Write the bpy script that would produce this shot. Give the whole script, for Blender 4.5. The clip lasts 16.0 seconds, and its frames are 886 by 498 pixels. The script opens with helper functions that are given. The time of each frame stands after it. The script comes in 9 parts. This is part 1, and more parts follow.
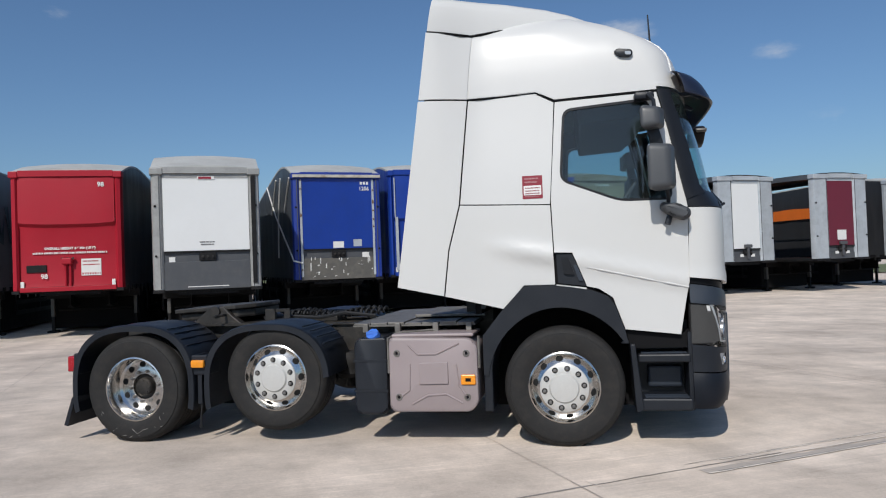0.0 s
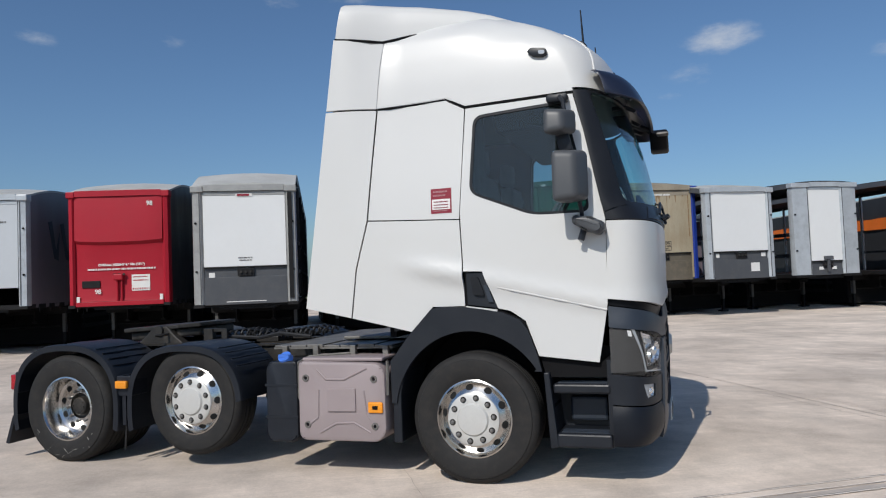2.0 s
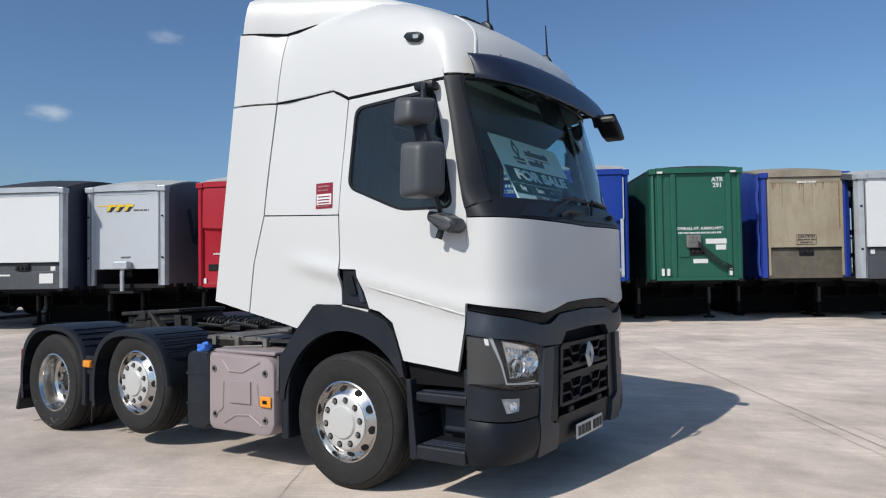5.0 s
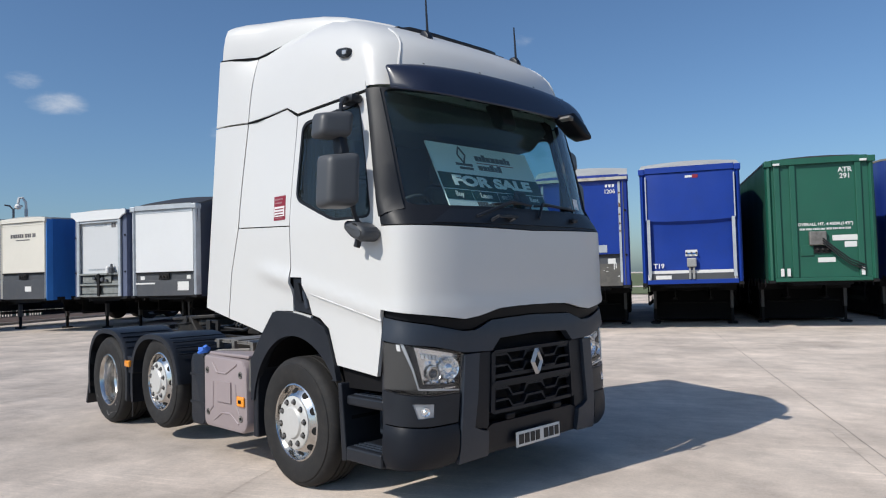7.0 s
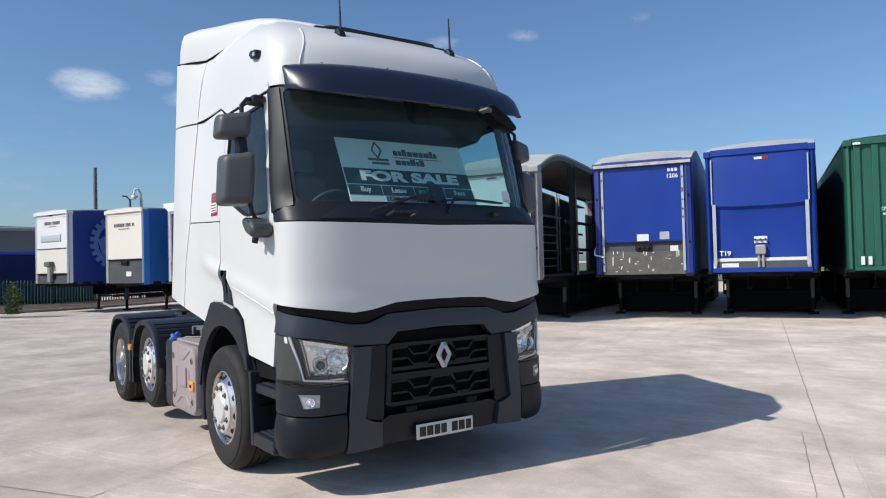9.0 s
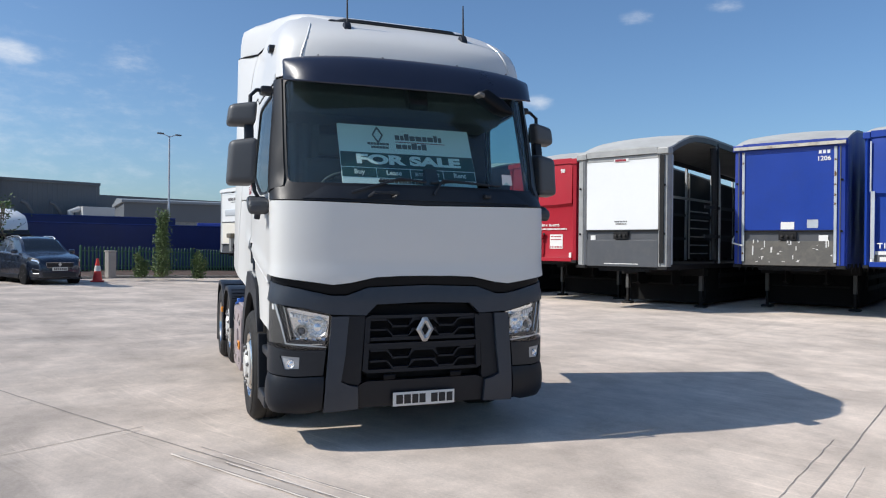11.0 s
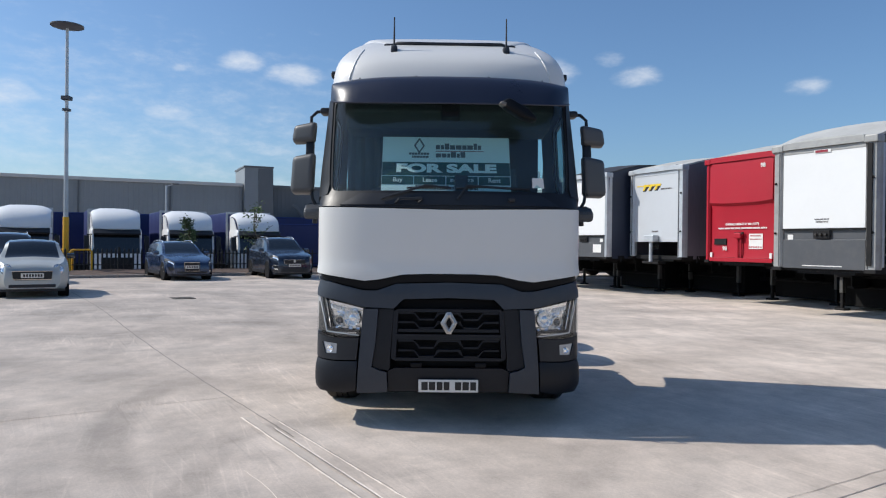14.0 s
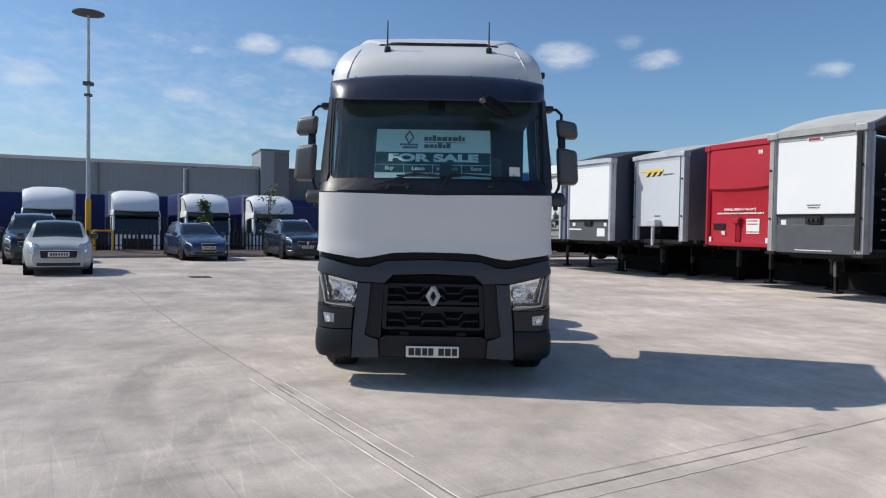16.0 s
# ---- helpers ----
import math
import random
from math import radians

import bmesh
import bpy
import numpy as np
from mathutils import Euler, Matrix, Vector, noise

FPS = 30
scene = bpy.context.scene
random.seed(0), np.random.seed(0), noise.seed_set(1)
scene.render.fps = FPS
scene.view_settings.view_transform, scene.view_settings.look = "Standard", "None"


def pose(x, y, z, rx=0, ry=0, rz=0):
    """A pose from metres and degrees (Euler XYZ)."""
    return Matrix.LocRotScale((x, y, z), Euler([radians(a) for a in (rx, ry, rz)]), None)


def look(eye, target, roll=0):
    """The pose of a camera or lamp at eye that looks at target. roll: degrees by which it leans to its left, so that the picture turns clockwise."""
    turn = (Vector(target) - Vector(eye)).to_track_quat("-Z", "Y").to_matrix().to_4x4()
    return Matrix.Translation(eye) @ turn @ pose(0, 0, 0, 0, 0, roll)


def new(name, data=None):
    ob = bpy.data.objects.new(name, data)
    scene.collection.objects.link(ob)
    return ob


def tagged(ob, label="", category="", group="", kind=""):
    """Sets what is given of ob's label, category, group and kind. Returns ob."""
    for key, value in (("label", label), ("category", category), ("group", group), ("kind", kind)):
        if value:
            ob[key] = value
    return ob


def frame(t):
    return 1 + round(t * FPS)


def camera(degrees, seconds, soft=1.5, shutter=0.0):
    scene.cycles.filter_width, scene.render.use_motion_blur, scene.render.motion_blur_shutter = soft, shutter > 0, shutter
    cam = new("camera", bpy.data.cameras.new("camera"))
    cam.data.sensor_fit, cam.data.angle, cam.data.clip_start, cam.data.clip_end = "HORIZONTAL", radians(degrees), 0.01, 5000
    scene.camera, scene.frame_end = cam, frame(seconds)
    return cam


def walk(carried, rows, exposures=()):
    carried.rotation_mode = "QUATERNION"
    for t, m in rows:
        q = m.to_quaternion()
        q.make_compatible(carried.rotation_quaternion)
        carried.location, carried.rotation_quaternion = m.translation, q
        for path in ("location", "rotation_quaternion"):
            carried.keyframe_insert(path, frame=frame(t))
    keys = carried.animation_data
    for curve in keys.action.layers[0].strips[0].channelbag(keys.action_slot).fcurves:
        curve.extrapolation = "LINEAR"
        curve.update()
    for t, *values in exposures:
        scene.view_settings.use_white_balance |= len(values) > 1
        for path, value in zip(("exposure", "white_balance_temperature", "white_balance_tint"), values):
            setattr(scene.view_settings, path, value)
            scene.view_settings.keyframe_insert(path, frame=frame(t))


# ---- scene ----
cam = camera(63.6, 16.0, 1.15)
METRES, EYE, TILT, LEAN, TURN = 11.357, 1.560, 0.0, 0.0, 10.80
EAST, NORTH = 0.114, -7.206
ROWS = [
    (0.0, 0.0, 0.0, 0.0, 0.04, 1.1, 2.1),
    (0.5, 0.033, 0.0118, 0.0022, 1.19, 3.55, 2.32),
    (1.0, 0.07, 0.0192, 0.001, 3.34, 3.8, 2.41),
    (1.5, 0.1012, 0.0328, -0.0007, 6.12, 2.96, 2.22),
    (2.0, 0.1327, 0.0436, 0.0, 7.79, 2.39, 2.26),
    (2.5, 0.1671, 0.0513, 0.0013, 11.6, 2.45, 1.66),
    (3.0, 0.1962, 0.0641, -0.0003, 13.91, 1.97, 0.63),
    (3.5, 0.2285, 0.0748, -0.0, 15.14, 2.3, 0.83),
    (6.0, 0.3863, 0.1489, 0.0034, 29.48, 2.35, 1.1),
    (6.5, 0.4215, 0.1633, 0.0024, 32.89, 3.15, 1.61),
    (7.0, 0.4487, 0.1795, 0.0018, 34.97, 2.23, 1.56),
    (7.5, 0.4741, 0.1992, 0.0034, 36.22, 1.58, 1.2),
    (8.0, 0.5068, 0.218, 0.003, 38.32, 1.39, 1.84),
    (8.5, 0.5322, 0.2394, 0.0022, 41.13, 0.44, 2.46),
    (9.0, 0.5567, 0.2619, 0.0045, 43.99, 1.23, 1.45),
    (11.5, 0.6797, 0.3748, 0.002, 61.89, 0.08, 0.06),
    (12.0, 0.6995, 0.3972, 0.0028, 64.85, 0.65, 0.6),
    (12.5, 0.723, 0.42, 0.0032, 67.72, -0.93, 0.1),
    (13.0, 0.7331, 0.4452, 0.0031, 71.02, -1.5, -0.49),
    (13.5, 0.7445, 0.4661, 0.0047, 74.3, 0.22, 0.09),
    (14.0, 0.7563, 0.4869, 0.0047, 78.21, -0.39, -0.6),
    (14.5, 0.7707, 0.4911, 0.0026, 78.01, -1.41, -1.03),
    (15.0, 0.7897, 0.4894, 0.0038, 75.38, -2.41, -2.79),
    (15.5, 0.8087, 0.4958, 0.0031, 76.58, -1.02, -1.9),
    (16.0, 0.8264, 0.4989, 0.0035, 79.49, -1.72, -0.95),
]
walk(cam, [(t, pose(EAST, NORTH, EYE, TILT, LEAN, TURN) @ pose(METRES * x, METRES * y, METRES * z, 90 + pitch, roll, yaw)) for t, x, y, z, yaw, pitch, roll in ROWS],
     exposures=[(0.0, -0.25), (1.5, -0.28), (3.5, -0.15), (7.0, -0.01), (9.0, 0.18), (12.5, 0.27), (16.0, 0.14)])

from mathutils.geometry import delaunay_2d_cdt

# ---- sky and sun ----
SUN = Vector((-0.145, -1.097, 1.0)).normalized()


def make_world():
    w = bpy.data.worlds.new("sky")
    scene.world = w
    w.use_nodes = True
    nt = w.node_tree
    nt.nodes.clear()
    N, L = nt.nodes.new, nt.links.new
    sky = N("ShaderNodeTexSky")
    sky.sky_type, sky.sun_disc = "NISHITA", False
    sky.sun_elevation = math.asin(SUN.z)
    sky.sun_rotation = math.atan2(SUN.x, SUN.y) % (2 * math.pi)
    sky.air_density, sky.dust_density, sky.ozone_density = 1.0, 1.2, 2.4
    tc = N("ShaderNodeTexCoord")
    nrm = N("ShaderNodeVectorMath")
    nrm.operation = "NORMALIZE"
    L(tc.outputs["Generated"], nrm.inputs[0])
    # small fair-weather clouds: soft patches broken up by noise
    total = None
    for az, el, wa, we, k in CLOUDS:
        c = Vector((math.cos(radians(az)) * math.cos(radians(el)), math.sin(radians(az)) * math.cos(radians(el)), math.sin(radians(el))))
        right = Vector((math.sin(radians(az)), -math.cos(radians(az)), 0))
        up = right.cross(c)
        parts = []
        for axis, half in ((right, wa), (up, we)):
            d = N("ShaderNodeVectorMath")
            d.operation = "DOT_PRODUCT"
            L(nrm.outputs[0], d.inputs[0])
            d.inputs[1].default_value = axis / math.tan(radians(half))
            p = N("ShaderNodeMath")
            p.operation = "POWER"
            ab = N("ShaderNodeMath")
            ab.operation = "ABSOLUTE"
            L(d.outputs["Value"], ab.inputs[0])
            L(ab.outputs[0], p.inputs[0])
            p.inputs[1].default_value = 2.0
            parts.append(p)
        s = N("ShaderNodeMath")
        s.operation = "ADD"
        L(parts[0].outputs[0], s.inputs[0]), L(parts[1].outputs[0], s.inputs[1])
        front = N("ShaderNodeVectorMath")
        front.operation = "DOT_PRODUCT"
        L(nrm.outputs[0], front.inputs[0])
        front.inputs[1].default_value = c
        gt = N("ShaderNodeMath")
        gt.operation = "GREATER_THAN"
        L(front.outputs["Value"], gt.inputs[0])
        gt.inputs[1].default_value = 0.5
        fall = N("ShaderNodeMapRange")
        fall.inputs["From Min"].default_value, fall.inputs["From Max"].default_value = 0.0, 1.0
        fall.inputs["To Min"].default_value, fall.inputs["To Max"].default_value = k, 0.0
        L(s.outputs[0], fall.inputs["Value"])
        m = N("ShaderNodeMath")
        m.operation = "MULTIPLY"
        L(fall.outputs[0], m.inputs[0]), L(gt.outputs[0], m.inputs[1])
        if total is None:
            total = m
        else:
            a = N("ShaderNodeMath")
            a.operation = "MAXIMUM"
            L(total.outputs[0], a.inputs[0]), L(m.outputs[0], a.inputs[1])
            total = a
    no = N("ShaderNodeTexNoise")
    no.inputs["Scale"].default_value, no.inputs["Detail"].default_value = 27.0, 9.0
    no.inputs["Roughness"].default_value = 0.62
    mp = N("ShaderNodeMapping")
    mp.inputs["Scale"].default_value = (1, 1, 2.6)
    L(nrm.outputs[0], mp.inputs["Vector"]), L(mp.outputs[0], no.inputs["Vector"])
    amt = N("ShaderNodeMath")
    amt.operation = "ADD"
    L(total.outputs[0], amt.inputs[0]), L(no.outputs["Fac"], amt.inputs[1])
    cut = N("ShaderNodeMapRange")
    cut.interpolation_type = "SMOOTHSTEP"
    cut.inputs["From Min"].default_value, cut.inputs["From Max"].default_value = 0.76, 1.95
    L(amt.outputs[0], cut.inputs["Value"])
    mix = N("ShaderNodeMix")
    mix.data_type = "RGBA"
    L(cut.outputs[0], mix.inputs["Factor"])
    tint = N("ShaderNodeMix")
    tint.data_type, tint.blend_type = "RGBA", "MULTIPLY"
    tint.inputs["Factor"].default_value = 1.0
    tint.inputs["B"].default_value = SKY_TINT
    L(sky.outputs["Color"], tint.inputs["A"])
    L(tint.outputs["Result"], mix.inputs["A"])
    mix.inputs["B"].default_value = (7.2, 7.6, 8.2, 1)
    bg = N("ShaderNodeBackground")
    bg.inputs["Strength"].default_value = SKY_STRENGTH
    L(mix.outputs["Result"], bg.inputs["Color"])
    out = N("ShaderNodeOutputWorld")
    L(bg.outputs[0], out.inputs["Surface"])


# azimuth, elevation, half width, half height (degrees), thickness
CLOUDS = [
    (128.5, 18.2, 1.5, 0.7, 0.5), (75.2, 14.3, 2.4, 1.0, 0.62), (72.1, 9.5, 2.2, 0.9, 0.45), (137.8, 17.6, 2.0, 0.8, 0.55), (144.3, 17.4, 1.9, 0.9, 0.6),
    (86.4, 16.8, 3.6, 1.5, 0.9), (88.6, 14.5, 2.8, 1.1, 0.5), (90.3, 13.1, 1.5, 0.5, 0.4), (115.0, 21.9, 3.0, 0.9, 0.55), (120.8, 21.4, 2.2, 0.7, 0.45),
    (164.0, 12.9, 2.8, 1.1, 0.8), (171.0, 13.4, 3.2, 1.6, 0.95), (165.9, 14.2, 2.0, 0.9, 0.5), (194.9, 13.6, 2.5, 1.1, 0.9), (190.9, 12.9, 3.1, 1.2, 0.95),
    (200.1, 9.5, 2.8, 0.9, 0.85), (192.8, 7.1, 2.9, 0.8, 0.7), (183.2, 13.5, 2.4, 1.7, 0.55), (152.1, 11.4, 2.1, 1.0, 0.75), (210.5, 9.9, 3.2, 1.4, 0.85), (199.4, 12.8, 1.0, 0.6, 0.6), (203.0, 7.0, 36.0, 13.0, 0.5),
]
SKY_TINT = (0.775, 0.965, 1.14, 1)
SKY_STRENGTH = 0.097
make_world()
sun_data = bpy.data.lights.new("sun", "SUN")
sun_data.energy, sun_data.angle, sun_data.color = 3.75, radians(0.53), (1.0, 0.955, 0.89)
sun = new("sun", sun_data)
sun.matrix_world = look((0, 0, 30), Vector((0, 0, 30)) - SUN)


# ---- materials ----
def paint(name, color, rough=0.5, metal=0.0, vary=0.12, scale=3.0, fine=60.0, bump=0.0, coat=0.0, dirt=None, dirt_amount=0.0, per_object=0.0, stretch=(1, 1, 1), spec=0.5, gloss_vary=1.0):
    m = bpy.data.materials.new(name)
    m.use_nodes = True
    nt = m.node_tree
    N, L = nt.nodes.new, nt.links.new
    b = nt.nodes["Principled BSDF"]
    b.inputs["Metallic"].default_value = metal
    b.inputs["Specular IOR Level"].default_value = spec
    b.inputs["Coat Weight"].default_value = coat
    b.inputs["Coat Roughness"].default_value = 0.06
    tc = N("ShaderNodeTexCoord")
    mp = N("ShaderNodeMapping")
    mp.inputs["Scale"].default_value = stretch
    L(tc.outputs["Object"], mp.inputs["Vector"])
    big, small = N("ShaderNodeTexNoise"), N("ShaderNodeTexNoise")
    for n, s, d in ((big, scale, 5.0), (small, fine, 3.0)):
        n.inputs["Scale"].default_value, n.inputs["Detail"].default_value = s, d
        L(mp.outputs[0], n.inputs["Vector"])
    add = N("ShaderNodeMath")
    add.operation = "MULTIPLY_ADD"
    L(small.outputs["Fac"], add.inputs[0])
    add.inputs[1].default_value = 0.45
    L(big.outputs["Fac"], add.inputs[2])
    ramp = N("ShaderNodeMapRange")
    ramp.inputs["From Min"].default_value, ramp.inputs["From Max"].default_value = 0.42, 1.02
    ramp.inputs["To Min"].default_value, ramp.inputs["To Max"].default_value = 1 - vary, 1 + vary
    L(add.outputs[0], ramp.inputs["Value"])
    value = ramp.outputs[0]
    if per_object:
        info = N("ShaderNodeObjectInfo")
        pr = N("ShaderNodeMapRange")
        pr.inputs["To Min"].default_value, pr.inputs["To Max"].default_value = 1 - per_object, 1 + per_object
        L(info.outputs["Random"], pr.inputs["Value"])
        mu = N("ShaderNodeMath")
        mu.operation = "MULTIPLY"
        L(value, mu.inputs[0]), L(pr.outputs[0], mu.inputs[1])
        value = mu.outputs[0]
    hsv = N("ShaderNodeHueSaturation")
    hsv.inputs["Color"].default_value = (*color, 1)
    L(value, hsv.inputs["Value"])
    col = hsv.outputs["Color"]
    if dirt:
        dn = N("ShaderNodeTexNoise")
        dn.inputs["Scale"].default_value, dn.inputs["Detail"].default_value, dn.inputs["Roughness"].default_value = scale * 1.7, 8.0, 0.65
        L(mp.outputs[0], dn.inputs["Vector"])
        dr = N("ShaderNodeMapRange")
        dr.inputs["From Min"].default_value, dr.inputs["From Max"].default_value = 0.46, 0.72
        dr.inputs["To Max"].default_value = dirt_amount
        L(dn.outputs["Fac"], dr.inputs["Value"])
        mx = N("ShaderNodeMix")
        mx.data_type = "RGBA"
        L(dr.outputs[0], mx.inputs["Factor"])
        L(col, mx.inputs["A"])
        mx.inputs["B"].default_value = (*dirt, 1)
        col = mx.outputs["Result"]
    L(col, b.inputs["Base Color"])
    rr = N("ShaderNodeMapRange")
    rr.inputs["From Min"].default_value, rr.inputs["From Max"].default_value = 0.42, 1.02
    rr.inputs["To Min"].default_value, rr.inputs["To Max"].default_value = max(rough - 0.08 * gloss_vary, 0.02), min(rough + 0.1 * gloss_vary, 1)
    L(add.outputs[0], rr.inputs["Value"])
    L(rr.outputs[0], b.inputs["Roughness"])
    if bump:
        bp = N("ShaderNodeBump")
        bp.inputs["Strength"].default_value, bp.inputs["Distance"].default_value = bump, 0.01
        L(add.outputs[0], bp.inputs["Height"])
        L(bp.outputs[0], b.inputs["Normal"])
    return m


def glazing(name, tint, rough=0.0, dust=0.0, grazing=0.9):
    """Thin clear or tinted sheet glass: a see-through sheet with a mirror-like surface."""
    m = bpy.data.materials.new(name)
    m.use_nodes = True
    nt = m.node_tree
    nt.nodes.clear()
    N, L = nt.nodes.new, nt.links.new
    tr, gl, mx, fr, out = N("ShaderNodeBsdfTransparent"), N("ShaderNodeBsdfGlossy"), N("ShaderNodeMixShader"), N("ShaderNodeMath"), N("ShaderNodeOutputMaterial")
    tr.inputs["Color"].default_value = (*tint, 1)
    gl.inputs["Roughness"].default_value = rough
    # mirror share of thin glass by the viewing angle
    lw, pw = N("ShaderNodeLayerWeight"), N("ShaderNodeMath")
    lw.inputs["Blend"].default_value = 0.5
    pw.operation, fr.operation = "POWER", "MULTIPLY_ADD"
    L(lw.outputs["Facing"], pw.inputs[0])
    pw.inputs[1].default_value = 5.0
    L(pw.outputs[0], fr.inputs[0])
    fr.inputs[1].default_value, fr.inputs[2].default_value = grazing, 0.07
    L(fr.outputs[0], mx.inputs[0]), L(tr.outputs[0], mx.inputs[1]), L(gl.outputs[0], mx.inputs[2]), L(mx.outputs[0], out.inputs["Surface"])
    if dust:
        # a thin film of road dust on the outside
        df, no, mr, m2 = N("ShaderNodeBsdfDiffuse"), N("ShaderNodeTexNoise"), N("ShaderNodeMapRange"), N("ShaderNodeMixShader")
        df.inputs["Color"].default_value = (0.46, 0.58, 0.58, 1)
        no.inputs["Scale"].default_value, no.inputs["Detail"].default_value = 3.0, 6.0
        mr.inputs["To Min"].default_value, mr.inputs["To Max"].default_value = dust * 0.6, dust * 1.4
        L(no.outputs["Fac"], mr.inputs["Value"]), L(mr.outputs[0], m2.inputs[0])
        L(mx.outputs[0], m2.inputs[1]), L(df.outputs[0], m2.inputs[2]), L(m2.outputs[0], out.inputs["Surface"])
    return m


M_WHITE = paint("white_cab_paint", (0.642, 0.637, 0.617), 0.38, 0, 0.012, 0.9, 8, 0, 0.25, (0.56, 0.53, 0.47), 0.06, gloss_vary=0.15)
M_BLACKPLASTIC = paint("black_textured_plastic", (0.0115, 0.0140, 0.0195), 0.44, 0, 0.15, 4, 200, 0.1, 0, (0.06, 0.06, 0.062), 0.10, spec=0.4)
M_DEEPPLASTIC = paint("deep_black_plastic", (0.0065, 0.0085, 0.0135), 0.46, 0, 0.15, 4, 200, 0.1, 0, (0.04, 0.04, 0.042), 0.08, spec=0.3)
M_GREYPLASTIC = paint("dark_grey_plastic", (0.026, 0.034, 0.048), 0.42, 0, 0.12, 4, 200, 0.08, 0, (0.09, 0.088, 0.086), 0.10, spec=0.45)
M_GLOSSBLACK = paint("gloss_black_trim", (0.012, 0.013, 0.016), 0.42, 0, 0.1, 3, 50, 0, 0.0, spec=0.3)
M_VISOR = paint("smoked_acrylic", (0.012, 0.016, 0.034), 0.34, 0, 0.1, 3, 50, 0, 0.1)
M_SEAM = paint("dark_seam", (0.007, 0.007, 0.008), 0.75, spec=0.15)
M_RUBBER = paint("tyre_rubber", (0.0205, 0.0198, 0.0195), 0.72, 0, 0.15, 9, 90, 0.25, 0, (0.055, 0.047, 0.040), 0.30, spec=0.3)
M_CHROME = paint("polished_alloy", (0.70, 0.68, 0.65), 0.2, 1.0, 0.08, 6, 80, 0.0, 0, (0.34, 0.29, 0.24), 0.5)
M_HUB = paint("satin_silver_hub", (0.62, 0.61, 0.58), 0.42, 0.25, 0.05, 5, 120, 0.05, 0, (0.4, 0.38, 0.35), 0.2)
M_NUT = paint("steel_wheel_nut", (0.22, 0.21, 0.20), 0.4, 0.6, 0.2)
M_BOARD = paint("gloss_white_board", (0.88, 0.89, 0.88), 0.4, 0, 0.02, 6)
M_MIRRORSHELL = paint("mirror_shell_plastic", (0.066, 0.070, 0.076), 0.46, 0, 0.1, 4, 150, 0.06, spec=0.45)
M_RUST = paint("rust_stain", (0.13, 0.065, 0.03), 0.85, 0, 0.3, 8)
M_LAMPBODY = paint("dark_lamp_body", (0.03, 0.03, 0.032), 0.3, 0.2, 0.1, 12)
M_SATIN = paint("satin_lamp_reflector", (0.90, 0.90, 0.90), 0.22, 0.85, 0.04, 12, 60, 0.02)
M_CHALK = paint("chalk", (0.30, 0.28, 0.26), 0.9, 0, 0.3, 30)
M_STRIPBLACK = paint("deep_black_strip", (0.005, 0.0055, 0.0075), 0.42, 0, 0.1, 3, spec=0.15)
M_LIGHTGUIDE = paint("clear_light_guide", (0.46, 0.48, 0.50), 0.2, 0.2, 0.05, 20, 90, 0, 0.5)
M_SIDELENS = paint("smoky_side_lens", (0.05, 0.048, 0.046), 0.5, 0, 0.1, 12, 60, 0, 0.0, spec=0.3)
M_PROJECTOR = paint("dark_projector_lens", (0.05, 0.055, 0.065), 0.08, 0.0, 0.1, 20, 60, 0, 0.8)
M_HOLE = paint("wheel_hole_shadow", (0.008, 0.008, 0.008), 0.9)
M_MAUVE = paint("mauve_grey_plastic", (0.31, 0.255, 0.255), 0.48, 0, 0.06, 2.5, 120, 0.08, 0, (0.36, 0.32, 0.30), 0.3)
M_ORANGE = paint("amber_lens", (0.85, 0.30, 0.02), 0.2, 0, 0.1, 8, 60, 0, 0.4)
M_REDLENS = paint("red_lens", (0.35, 0.012, 0.02), 0.2, 0, 0.1, 8, 60, 0, 0.4)
M_BLUECAP = paint("blue_filler_cap", (0.06, 0.18, 0.62), 0.4, 0, 0.1, 12)
M_STEELDARK = paint("greasy_dark_steel", (0.035, 0.033, 0.031), 0.5, 0.4, 0.3, 6, 70, 0.3, 0, (0.12, 0.10, 0.08), 0.4)
M_ALU = paint("weathered_aluminium", (0.20, 0.19, 0.175), 0.55, 0.35, 0.25, 5, 60, 0.15, 0, (0.08, 0.07, 0.06), 0.7)
M_LAMPGLASS = glazing("lamp_lens", (0.94, 0.96, 0.97), grazing=0.15)
M_SCREEN = glazing("windscreen_glass", (0.62, 0.84, 0.84), 0.0, 0.02)
M_SIDEGLASS = glazing("tinted_side_glass", (0.50, 0.65, 0.67), 0.0, 0.015)
M_REFLECTOR = paint("lamp_reflector", (0.75, 0.76, 0.78), 0.12, 1.0, 0.05, 20, 90)
M_INTERIOR = paint("dark_cab_trim", (0.05, 0.055, 0.06), 0.7, 0, 0.15, 6, 120, 0.1)
M_SEAT = paint("grey_seat_fabric", (0.10, 0.11, 0.115), 0.85, 0, 0.15, 8, 200, 0.3)
M_LINING = paint("light_grey_headlining", (0.28, 0.28, 0.27), 0.85, 0, 0.1, 6, 150, 0.1)
M_STICKERRED = paint("red_vinyl", (0.25, 0.014, 0.03), 0.4, 0, 0.05, 10)
M_STICKERPINK = paint("faded_pink_print", (0.42, 0.20, 0.21), 0.5, 0, 0.1, 30)
M_STICKERWHITE = paint("white_vinyl", (0.78, 0.76, 0.74), 0.45, 0, 0.03, 10)
M_BADGE = paint("brushed_badge", (0.60, 0.58, 0.55), 0.5, 0.6, 0.06, 20)
M_PLATE = paint("white_plate", (0.68, 0.665, 0.63), 0.35, 0, 0.03, 10)
